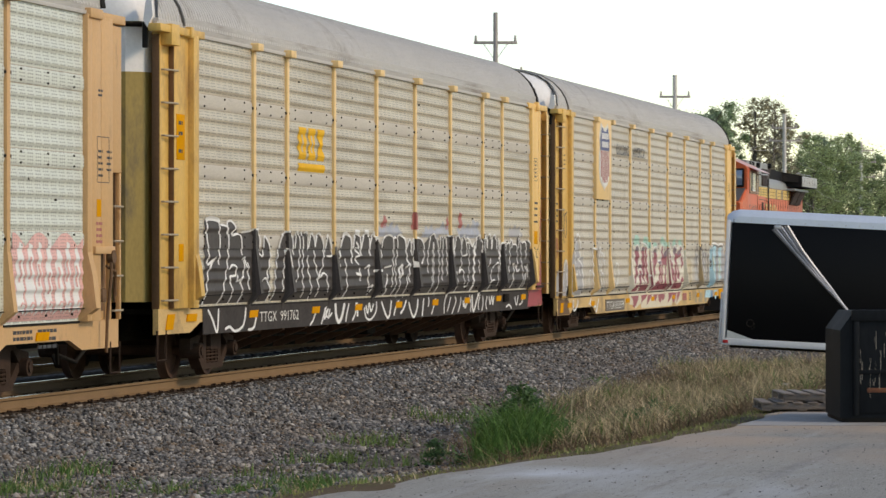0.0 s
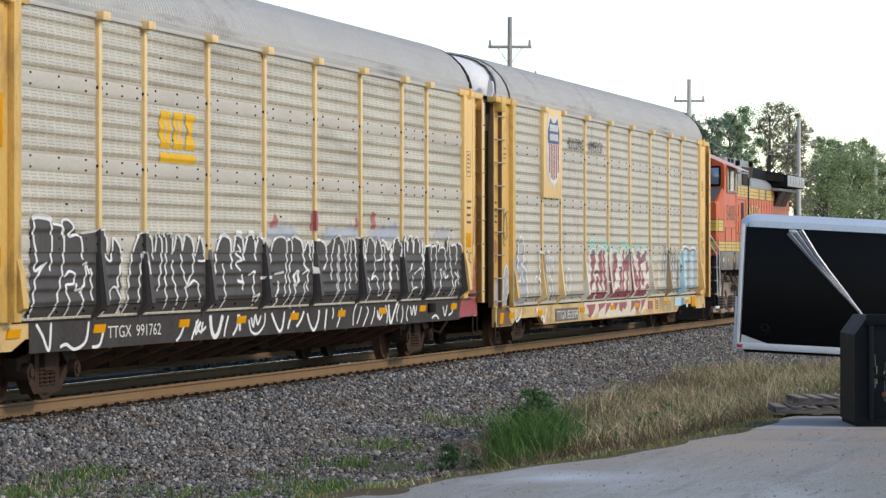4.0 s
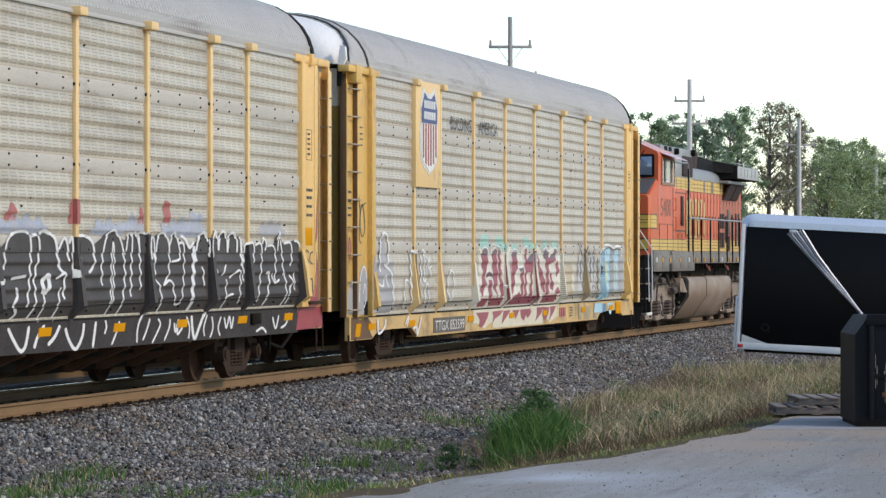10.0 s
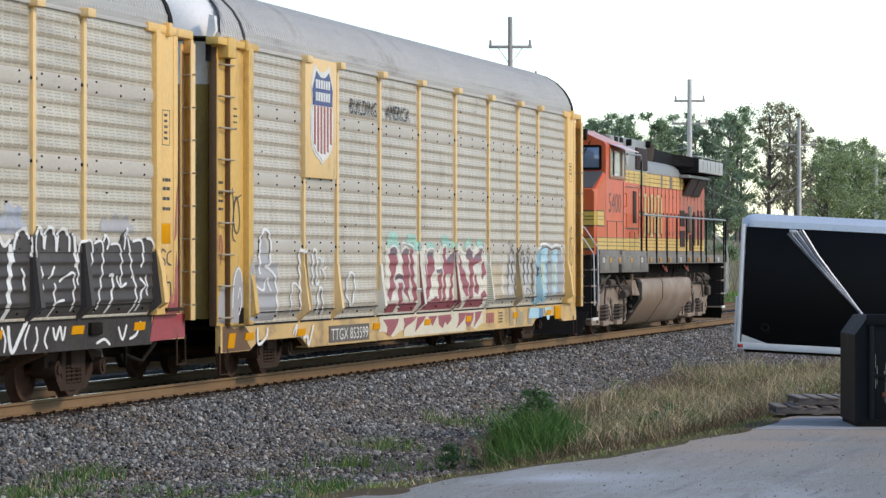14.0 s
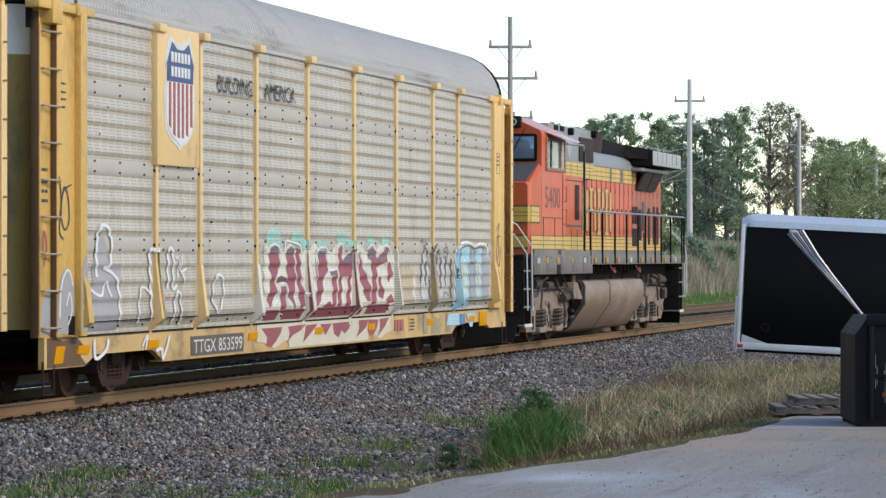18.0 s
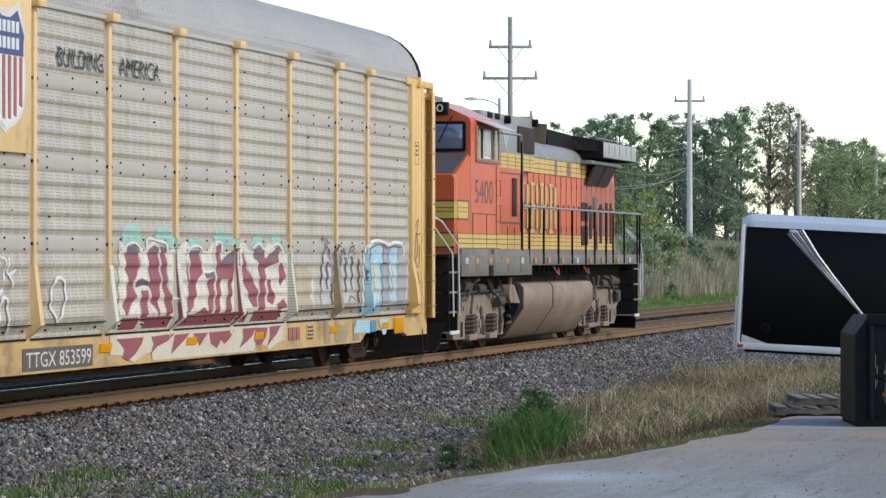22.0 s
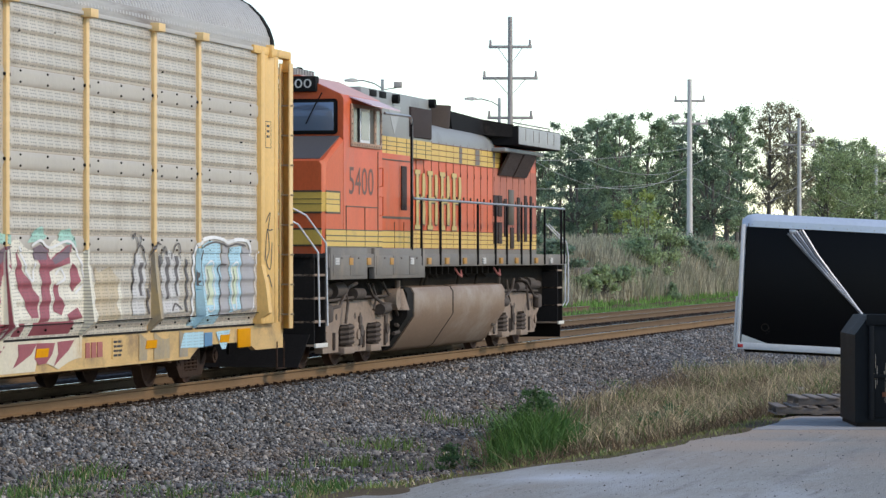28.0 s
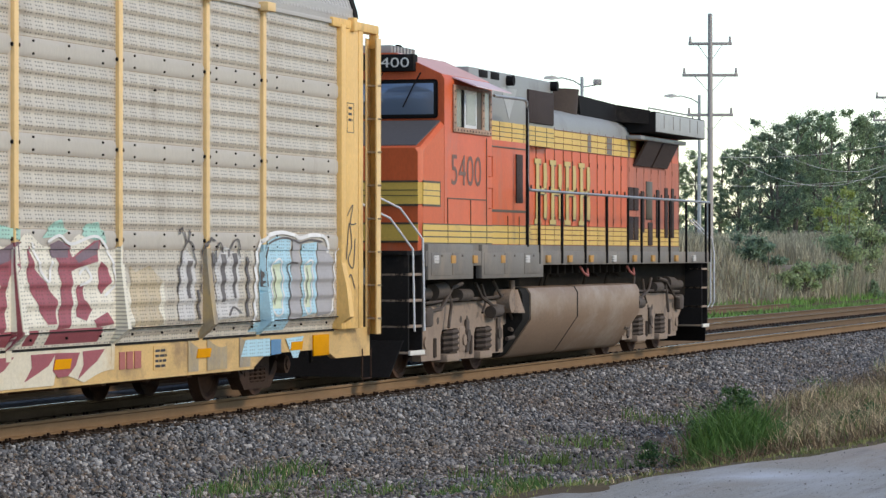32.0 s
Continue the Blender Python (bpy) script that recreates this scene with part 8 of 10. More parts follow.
    # bogies
    for cx, flip in ((-6.5, 1), (6.5, -1)):
        g, sp, gear = Shape(), [], []
        for s in (-1, 1):
            ya, yb = s * 1.06, s * 1.20
            frame_pts = [(-2.65, 0.75), (-2.5, 1.05), (-1.2, 1.12), (2.3, 1.14), (2.6, 1.0), (2.6, 0.75), (2.35, 0.72), (2.35, 0.28), (1.55, 0.28), (1.55, 0.62), (1.45, 0.72), (0.75, 0.72), (0.65, 0.62), (0.65, 0.24), (-0.30, 0.24), (-0.30, 0.62), (-0.4, 0.72), (-1.1, 0.72),
                         (-1.2, 0.62), (-1.2, 0.26), (-2.2, 0.26), (-2.35, 0.6)]
            g.prism(frame_pts, "y", ya, yb)
            for bx in (-0.75, 1.1):
                g.box(bx - 0.36, bx + 0.34, min(s * 1.02, s * 1.28), max(s * 1.02, s * 1.28), 0.22, 0.34, 0.02)
                sp.append(Shape().coil(bx + 0.10, s * 1.14, 0.36, 0.70, 0.16, 0.042, 4))
            for bx in (-2.1, 0.0, 2.1):
                g.box(bx - 0.20, bx + 0.20, min(s * 1.1, s * 1.22), max(s * 1.1, s * 1.22), 0.34, 0.76, 0.04)
                g.cyl((bx, s * 1.2, 0.54), (bx, s * 1.25, 0.54), 0.09, 14)
            for bx in (0.18, 2.0):
                gear.append(Shape().box(bx - 0.09, bx + 0.09, min(s * 1.20, s * 1.245), max(s * 1.20, s * 1.245), 0.34, 0.86, 0.03))
                gear.append(Shape().cyl((bx, s * 1.24, 0.60), (bx, s * 1.262, 0.60), 0.10, 14))
            gear.append(Shape().cyl((-0.5, s * 1.26, 1.24), (0.1, s * 1.26, 1.24), 0.10, 12))
            gear.append(Shape().cyl((-2.5, s * 1.20, 1.28), (-1.9, s * 1.20, 1.28), 0.09, 12))
            gear.append(Shape().tube([(-2.2, s * 1.26, 1.14), (-0.5, s * 1.27, 1.18), (1.2, s * 1.27, 1.18), (2.3, s * 1.26, 1.2)], 0.026, 6))
            gear.append(Shape().tube([(-1.0, s * 1.25, 1.4), (-0.95, s * 1.3, 1.1), (-1.1, s * 1.3, 0.75)], 0.025, 6))
            gear.append(Shape().tube([(0.9, s * 1.25, 1.4), (1.0, s * 1.3, 1.15), (0.8, s * 1.3, 0.95)], 0.025, 6))
            gear.append(Shape().tube([(1.6, s * 1.25, 1.45), (1.9, s * 1.3, 1.2), (2.2, s * 1.3, 1.25)], 0.025, 6))
            # Thin dark plates stand in for shaded slots in the frame legs.
            for bx in (-1.55, 0.42, 1.95):
                gear.append(Shape().box(bx - 0.05, bx + 0.05, min(s * 1.198, s * 1.208), max(s * 1.198, s * 1.208), 0.30, 0.60, 0.03))
            gear.append(Shape().box(-2.35, -2.0, min(s * 1.2, s * 1.34), max(s * 1.2, s * 1.34), 0.78, 1.08, 0.05))
            gear.append(Shape().cyl((-1.75, s * 1.22, 1.30), (-1.15, s * 1.22, 1.32), 0.13, 14))
            gear.append(Shape().cyl((1.25, s * 1.30, 0.95), (1.75, s * 1.30, 0.97), 0.10, 12))
            gear.append(Shape().tube([(-2.4, s * 1.30, 1.0), (-1.6, s * 1.32, 1.04), (-0.9, s * 1.30, 1.36), (-0.3, s * 1.28, 1.42)], 0.03, 6))
            gear.append(Shape().tube([(0.4, s * 1.30, 1.42), (0.7, s * 1.32, 1.2), (1.3, s * 1.32, 1.06), (2.2, s * 1.32, 1.02), (2.6, s * 1.3, 0.8)], 0.028, 6))
            gear.append(Shape().tube([(2.3, s * 1.28, 0.5), (2.62, s * 1.30, 0.52), (2.66, s * 1.30, 0.62), (2.4, s * 1.3, 0.66)], 0.035, 6))
            for hx in (-1.9, -1.35, -0.1, 0.25, 1.85):
                gear.append(Shape().cyl((hx, s * 1.195, 0.86), (hx, s * 1.206, 0.86), 0.055, 10))
        b = part("bogie_frame", g, bogie_mat, L, "dusty three-axle bogie frame", at=(cx, 0, 0))
        b.rotation_euler = (0, 0, 0 if flip > 0 else math.pi)
        # Near-black colour paints shade behind the frame's openings.
        part("bogie_bolster", Shape().box(-2.4, 2.4, -0.98, 0.98, 0.40, 1.0, 0.03), under_mat, b, "dark inner bolster of the bogie")
        for item in gear:
            part("brake_gear", item, gear_mat, b)
        for coil in sp:
            part("spring", coil, gear_mat, b)
        for ax in (-2.1, 0.0, 2.1):
            w = part("wheelset", LOCO_WHEEL, None, b)
            w.location = (ax, 0, 0.53)
            WHEELS.append((w, 0.53 * flip, (ax, 0, 0.53)))
    # pilots, steps, plough
    for s in (-1, 1):
        xa, xb = (-10.35, -9.62) if s < 0 else (9.75, 10.32)
        p = part("pilot", Shape().box(xa, xa + 0.06, -1.5, 1.5, 0.45, 1.92, 0.01), loco_black, L, "black end pilot with step wells")
        for ya, yb in ((-1.5, -0.9), (0.9, 1.5)):
            part("step_well", Shape().box(xb - 0.06, xb, ya, yb, 0.4, 1.9, 0.01), loco_black, p)
            for z in (0.42, 0.80, 1.18, 1.56):
                part("step_tread", Shape().box(xa, xb, ya, yb, z, z + 0.04, 0.004), bogie_mat, p, "dusty step tread")
        o = xa if s < 0 else xb
        pl = Shape()
        pl.loft([[(o + s * 0.05, -1.45, 0.62), (o + s * 0.05, 1.45, 0.62), (o + s * 0.10, 1.45, 0.62), (o + s * 0.10, -1.45, 0.62)], [(o + s * 0.42, -1.35, 0.10), (o + s * 0.42, 1.35, 0.10), (o + s * 0.46, 1.35, 0.10), (o + s * 0.46, -1.35, 0.10)]])
        part("plough", pl, loco_black, p, "black plough blade")
        part("step_edge", Shape().box(min(xa, xb), max(xa, xb), -1.535, -1.50, 0.40, 0.47, 0.005), white_mark, p, "white step edge")
        r = Shape()
        if s < 0:
            for xx, zz in ((-9.75, 2.45), (-10.25, 2.3)):
                r.tube([(xx - 0.9, -0.95, zz + 0.35), (xx - 0.35, -1.3, zz + 0.1), (xx, -1.54, zz - 0.35), (xx + 0.02, -1.56, 0.75)], 0.016, 6)
        else:
            for xx in (10.4, 10.75):
                r.tube([(9.9 + (xx - 10.4), -1.2, 2.6), (xx, -1.5, 2.2), (xx + 0.02, -1.54, 1.9), (xx + 0.02, -1.54, 0.9), (xx - 0.25, -1.54, 0.8)], 0.016, 6)
        part("grab_rail", r, trim_white, p, "pale painted grab rails")
        cpl = Shape().box(*sorted((o, o + s * 0.75)), -0.15, 0.15, 0.68, 0.96, 0.04)
        cpl.box(*sorted((o + s * 0.55, o + s * 0.85)), -0.2, 0.18, 0.62, 1.0, 0.05)
        part("coupler", cpl, truck_mat, L, "rusty knuckle coupler")
    part("front_porch", Shape().box(-10.4, -9.6, -1.5, 1.5, 1.86, 1.93, 0.01), loco_black, L, "black front porch")
    part("round_lens", Shape().cyl((-10.36, -0.9, 1.55), (-10.42, -0.9, 1.55), 0.13, 16), loco_pale, L, "round grey ditch light")
    # handrails
    for s in (-1, 1):
        hr = Shape()
        y = s * 1.56
        hr.tube([(-5.95, y, 4.38), (-4.1, y, 4.40), (-3.98, y, 4.36), (-3.95, y, 4.2), (-3.95, y, 3.1), (-3.90, y, 2.97), (-3.75, y, 2.93), (10.2, y, 2.93)], 0.024, 8)
        r = part("handrail", hr, galv_pole if s < 0 else loco_black, L, "worn grey handrail")
        for px in (-3.2, -1.69, -0.07, 1.5, 3.12, 4.2, 5.64, 6.56, 8.04, 9.86, 10.22):
            part("stanchion", Shape().box(px - 0.028, px + 0.028, y - 0.02, y + 0.02, 1.72, 2.93, 0.006), loco_black, r, "black handrail post")
        part("stanchion", Shape().box(-3.98, -3.90, y - 0.02, y + 0.02, 2.0, 4.35, 0.006), loco_black, r)
    patches = (-9.3, -8.4, -7.2, -5.6, -4.1, -2.75, -1.3, 0.2, 1.9, 3.5, 5.0, 7.0, 8.6)
    for k, px in enumerate(patches):
        z = 1.74
        part("reflector", Shape().box(px, px + 0.24, -1.586, -1.53, z, z + 0.12, 0.003), dull_mark if k % 4 else paint_fade, L, "dull reflective patch")
    return L


# ---- yard: cargo trailer, skip, pallets ----
def cargo_trailer(m):
    """Local x runs along its side, from the rear (0) to the front; the side that is seen faces -y."""
    t = thing("cargo_trailer", "black enclosed cargo trailer with aluminium trim, nose down", "trailer", m=m)
    w, h, l = 2.0, 1.86, 4.6
    part("body", Shape().box(0.05, l, 0.0, w, 0.05, h - 0.08, 0.02), trailer_black, t, "black glossy sheet side")
    prof = [(-0.02, h - 0.15), (-0.02, h - 0.06), (0.03, h + 0.0), (0.12, h + 0.04), (w - 0.12, h + 0.04), (w - 0.03, h), (w + 0.02, h - 0.06), (w + 0.02, h - 0.15)]
    g = Shape().loft([[(x, 0.15 + (y - 0.15) * s if y < 1 else y, h - 0.15 + (z - h + 0.15) * s) for y, z in prof] for x, s in ((-0.02, 0.55), (0.05, 0.85), (0.16, 1.0), (l, 1.0))])
    part("roof", g, trailer_white, t, "pale aluminium roof with a rounded edge")
    rail = Shape()
    for k in range(24):
        rail.cyl((0.12 + 0.19 * k, -0.028, h - 0.12), (0.12 + 0.19 * k, -0.018, h - 0.12), 0.008, 6)
    tagged(part("roof_rivets", rail, alu, t), kind="stuff")
    part("corner_trim", Shape().box(-0.03, 0.025, -0.018, 0.10, 0.0, h - 0.12, 0.01), trim_white, t, "white rear corner trim")
    part("rear_hinge", Shape().box(-0.06, -0.032, 0.0, 0.08, 0.0, 0.72, 0.008), trim_white, t, "white ramp hinge post")
    part("rear_door", Shape().box(0.0, 0.045, 0.06, w - 0.05, 0.02, h - 0.15, 0.01), trim_white, t, "pale rear ramp door")
    part("bottom_rail", Shape().box(-0.03, l, -0.018, 0.05, -0.02, 0.075, 0.008), trim_white, t, "white bottom rail")
    part("gusset", flat_shape([(0.05, 0.075), (0.42, 0.075), (0.05, 0.19)], -0.004), alu, t, "aluminium corner gusset")
    part("floor_frame", Shape().box(0.1, l - 0.2, 0.12, w - 0.1, -0.06, -0.02, 0.01), black_steel, t, "dark floor frame")
    part("marker_light", Shape().box(0.0, 0.075, -0.028, -0.018, 0.005, 0.05, 0.006), red_lens, t, "red rear marker light")
    g = Shape()
    for k in range(4):
        g.cyl((0.40 + 0.03 * (k % 2), -0.006, 0.22 + 0.025 * k), (0.40 + 0.03 * (k % 2), 0.01, 0.22 + 0.025 * k), 0.012, 8)
    g.tube([(0.37 + 0.05 * math.cos(0.45 * q), -0.006, 0.30 + 0.05 * math.sin(0.45 * q)) for q in range(15)], 0.008, 5)
    part("filler_cap", g, black_steel, t, "small black vent")
    for k in range(6):
        o = 0.040 * k
        strip = Shape().tube([(0.62 + o, -0.06 - 0.006 * k, 1.64 + 0.012 * k), (0.90 + o * 0.75, -0.07 - 0.006 * k, 1.36), (1.18 + o * 0.5, -0.08, 1.08), (1.40 + 0.35 * o, -0.10, 0.86), (1.50 + 0.2 * o, -0.105, 0.77), (1.74, -0.12, 0.53)], 0.020, 6)
        part("loose_trim", strip, alu if k % 2 else alu_dark, t, "bent aluminium trim strip hanging loose")
    part("trim_clip", Shape().box(0.64, 0.74, -0.09, -0.02, 1.64, 1.70, 0.01), alu, t)
    part("strip_foot", Shape().box(1.68, 1.82, -0.14, -0.06, 0.48, 0.54, 0.01), alu, t)
    for y in (0.12, w - 0.3):
        wh = Shape()
        wh.cyl((2.6, y, -0.28), (2.6, y + 0.2, -0.28), 0.33, 24)
        tw = part("tyre", wh, tyre_mat, t, "black rubber tyre")
        part("rim", Shape().cyl((2.6, y - 0.01, -0.28), (2.6, y + 0.02, -0.28), 0.2, 20), galv_pole, tw, "silver wheel rim")
    part("tongue", Shape().box(l, l + 1.2, w / 2 - 0.06, w / 2 + 0.06, -0.1, 0.0, 0.01), black_steel, t, "black drawbar")
    part("jack", Shape().cyl((l + 0.9, w / 2 + 0.15, -0.55), (l + 0.9, w / 2 + 0.15, 0.4), 0.03, 10), galv_pole, t, "tongue jack")
    return t


TRAILER_AT = (47.60, -9.18, 0.60)
trailer = cargo_trailer(pose(*TRAILER_AT) @ pose(0, 0, 0, 0, 0, -81.5) @ pose(0, 0, 0, 0, 3.0, 0))


def skip_container(m):
    t = thing("waste_skip", "dark grey scratched steel waste container on asphalt", "dumpster", m=m)
    w, d, h = 1.9, 1.25, 1.08
    g = Shape().prism([(0, 0.05), (0, 0.90), (0.13, h), (w, h), (w, 0.05)], "y", 0.0, d)
    part("body", g, skip_mat, t, "dark steel body with a sloped corner")
    part("rim", Shape().box(0.11, w + 0.03, -0.05, 0.06, h - 0.09, h + 0.02, 0.01), skip_mat, t, "folded top rim")
    part("front_plate", Shape().box(0.14, w, -0.02, 0.0, 0.10, h - 0.09, 0.006), skip_mat, t, "front plate")
    for x in (0.13, 0.9, 1.7):
        part("rib", Shape().box(x, x + 0.05, -0.05, 0.0, 0.08, h - 0.09, 0.008), skip_mat, t)
    part("pocket", Shape().box(0.16, w - 0.1, -0.045, 0.0, 0.48, 0.52, 0.008), skip_mat, t, "horizontal stiffener")
    part("base", Shape().box(0.02, w - 0.02, 0.02, d, 0.0, 0.06), black_steel, t, "black base skids")
    part("rust_patch", Shape().box(0.26, 0.46, -0.024, -0.018, 0.30, 0.345, 0.003), RUST_PAINT, t, "rust patch")
    sc = Shape()
    rnd = random.Random(4)
    for k in range(46):
        x = rnd.uniform(0.16, 0.9)
        z = rnd.uniform(0.4, 0.9)
        sc.box(x, x + rnd.uniform(0.001, 0.004), -0.0225, -0.019, z - rnd.uniform(0.03, 0.22), z)
    tagged(part("scratches", sc, galv_plain, t, "pale vertical scratches"), kind="stuff")
    return t


RUST_PAINT = mat("rust_stain", (0.16, 0.06, 0.03), 0.9, 0, 0.3, 5, 40, 0.1)
skip_container(pose(32.92, -12.46, 0.222) @ pose(0, 0, 0, 0, 0, -77))


def pallet(m, label):
    p = thing("pallet", label, "pallet", "pallets by the skip", m=m)
    for k in range(8):
        part("deck_board", Shape().box(0.16 * k, 0.16 * k + 0.105, -0.02, 1.0, 0.11, 0.132, 0.003), pallet_mat, p)
    for y in (0.0, 0.45, 0.92):
        part("stringer", Shape().box(0.0, 1.22, y, y + 0.04, 0.02, 0.11, 0.004), pallet_mat, p)
    for k in range(4):
        part("base_board", Shape().box(0.37 * k, 0.37 * k + 0.1, 0.0, 1.0, 0.0, 0.02, 0.002), pallet_mat, p)
    return p


LOW = Matrix.Diagonal((1, 1, 0.68, 1))
pallet(pose(35.15, -11.4, 0.232, 0, 0, -77) @ LOW, "weathered grey wooden pallet on the yard")
pallet(pose(35.25, -11.62, 0.322, 0, 0, -75) @ LOW, "weathered grey wooden pallet stacked on another")
slab = part("concrete_pad", Shape().prism([(0.0, 0.0), (4.0, 0.0), (4.0, 2.6), (0.75, 2.6)], "z", -0.2, 0.0), concrete, None)
slab.matrix_basis = pose(32.25, -11.55, 0.231) @ pose(0, 0, 0, 0, 0, -77)
tagged(slab, "pale concrete pad at the yard's edge", "concrete pad", kind="structure")


# ---- poles, street lamps, wires ----
def beyond(px, depth):
    """Ground plan of a line of sight: offset px to the side at the given depth."""
    right = (px - 784) / F * depth
    return depth * 0.9735 + right * 0.2288, EYE[1] + depth * 0.2288 - right * 0.9735


def utility_pole(m, h, arms, label, material, r=0.18):
    p = thing("utility_pole", label, "utility pole", "utility poles along the line", m=m)
    part("pole", Shape().cyl((0, 0, -0.5), (0, 0, h), r, 14, r * 0.68), material, p, "weathered wooden pole")
    for z, w in arms:
        a = part("crossarm", Shape().box(-0.06, 0.06, -w, w, z - 0.06, z + 0.06, 0.008), pole_dark, p, "dark timber crossarm")
        br = Shape()
        for s in (-1, 1):
            br.tube([(0.05, s * w * 0.55, z - 0.05), (0.1, 0, z - 0.75)], 0.015, 5)
        part("brace", br, galv_pole, a, "thin steel brace")
        for s in (-1, 1):
            part("insulator", Shape().cyl((0, s * (w - 0.08), z + 0.06), (0, s * (w - 0.08), z + 0.3), 0.06, 8, 0.04), pole_dark, a, "small insulator")
    return p


utility_pole(pose(138.03, 13.47, 1.8, 0, 0, 13), 10.05, ((8.8, 0.9), (7.5, 1.15), (5.85, 0.95)), "tall weathered wooden utility pole with crossarms", pole_dark, 0.14)
utility_pole(pose(186.0, 13.6, 1.8, 0, 0, 13), 9.9, ((8.7, 0.85), (7.45, 1.0)), "tall grey wooden utility pole with crossarms", pole_mat)
utility_pole(pose(237.0, 14.0, 1.9, 0, 0, 13), 9.7, ((8.7, 0.9), (7.8, 1.1)), "distant wooden utility pole with crossarms", pole_mat)
utility_pole(pose(298.0, 15.0, 1.9, 0, 0, 13), 9.7, ((8.9, 1.1), (7.9, 1.3), (6.6, 1.2)), "distant wooden utility pole with three crossarms", pole_mat)


def street_lamp(m, h):
    p = thing("street_lamp", "grey steel street lamp with a long arm", "street lamp", "street lamps behind the tracks", m=m)
    part("pole", Shape().cyl((0, 0, -1), (0, 0, h), 0.11, 12, 0.08), galv_pole, p, "grey lamp pole")
    part("arm", Shape().tube([(0, 0, h - 0.45), (0, 0.4, h - 0.2), (0, 0.95, h - 0.05), (0, 1.3, h - 0.08)], 0.035, 6), galv_pole, p, "curved lamp arm")
    part("lamp_head", Shape().loft([[(-0.1, 1.2, h - 0.1), (0.1, 1.2, h - 0.1), (0.1, 1.2, h), (-0.1, 1.2, h)], [(-0.17, 1.45, h - 0.14), (0.17, 1.45, h - 0.14), (0.14, 1.45, h + 0.06), (-0.14, 1.45, h + 0.06)], [(-0.08, 1.85, h - 0.1), (0.08, 1.85, h - 0.1), (0.06, 1.85, h), (-0.06, 1.85, h)]]), pole_mat, p, "cobra-head lantern")
    return p


def lamp_at(px, depth, top):
    lx, ly = beyond(px, depth)
    foot = float(ground_height(np.array([lx]), np.array([ly]))[0])
    return street_lamp(pose(lx, ly, foot, 0, 0, 13), top - foot)


flood_pole = lamp_at(677, 165, 10.5)
part("floodlight", Shape().box(-0.2, 0.2, -0.95, -0.55, 8.0, 8.28, 0.03), pole_dark, flood_pole, "dark boxy floodlight")
part("floodlight_arm", Shape().tube([(0, 0, 7.9), (0, -0.75, 8.02)], 0.03, 6), galv_pole, flood_pole)
lamp_at(884, 180, 10.3)


def wire(a, b, sag, label="thin weathered overhead cable"):
    a, b = Vector(a), Vector(b)
    pts = []
    for k in range(17):
        u = k / 16
        p = a.lerp(b, u)
        p.z -= sag * 4 * u * (1 - u)
        pts.append(tuple(p))
    ob = part("overhead_cable", Shape().tube(pts, 0.012, 5), wire_mat, None)
    return tagged(ob, label, "cable", "overhead cables")


for y0, z in ((-0.8, 8.0), (0.8, 8.0), (-1.0, 5.6), (0.2, 4.9)):
    if z < 6:
        wire((138, 13.5 + y0, 1.8 + z), (186, 13.6 + y0, 1.8 + z), 1.5)
    wire((186, 13.6 + y0, 1.8 + z), (237, 14 + y0, 1.9 + z), 1.5)
    wire((237, 14 + y0, 1.9 + z), (298, 15 + y0, 1.9 + z), 1.6)
wire((186, 13.6, 7.9), (150, 24, 7.2), 0.8)
wire((186, 13.6, 6.2), (150, 22, 5.6), 0.6)


# ---- trees and far growth ----
def leaf_cloud(n, centres, radii, size, seed):
    """Small tilted leaf quads round clump centres: vertices and faces."""
    r = np.random.default_rng(seed)
    k = r.integers(0, len(centres), n)
    d = r.normal(size=(n, 3))
    d /= np.linalg.norm(d, axis=1)[:, None]
    rad = np.clip(np.abs(r.normal(0.0, 0.55, n)) + 0.12, 0, 1.35)
    c = np.asarray(centres)[k] + d * rad[:, None] * np.asarray(radii)[k][:, None] * np.array([1, 1, 0.8])
    a = r.normal(size=(n, 3))
    a /= np.linalg.norm(a, axis=1)[:, None]
    b = np.cross(a, r.normal(size=(n, 3)))
    b /= np.linalg.norm(b, axis=1)[:, None]
    s = size * r.uniform(0.6, 1.3, n)[:, None]
    v = np.stack([c - a * s, c - b * s * 0.6, c + a * s, c + b * s * 0.6], 1).reshape(-1, 3)
    return v, np.arange(n * 4).reshape(-1, 4)


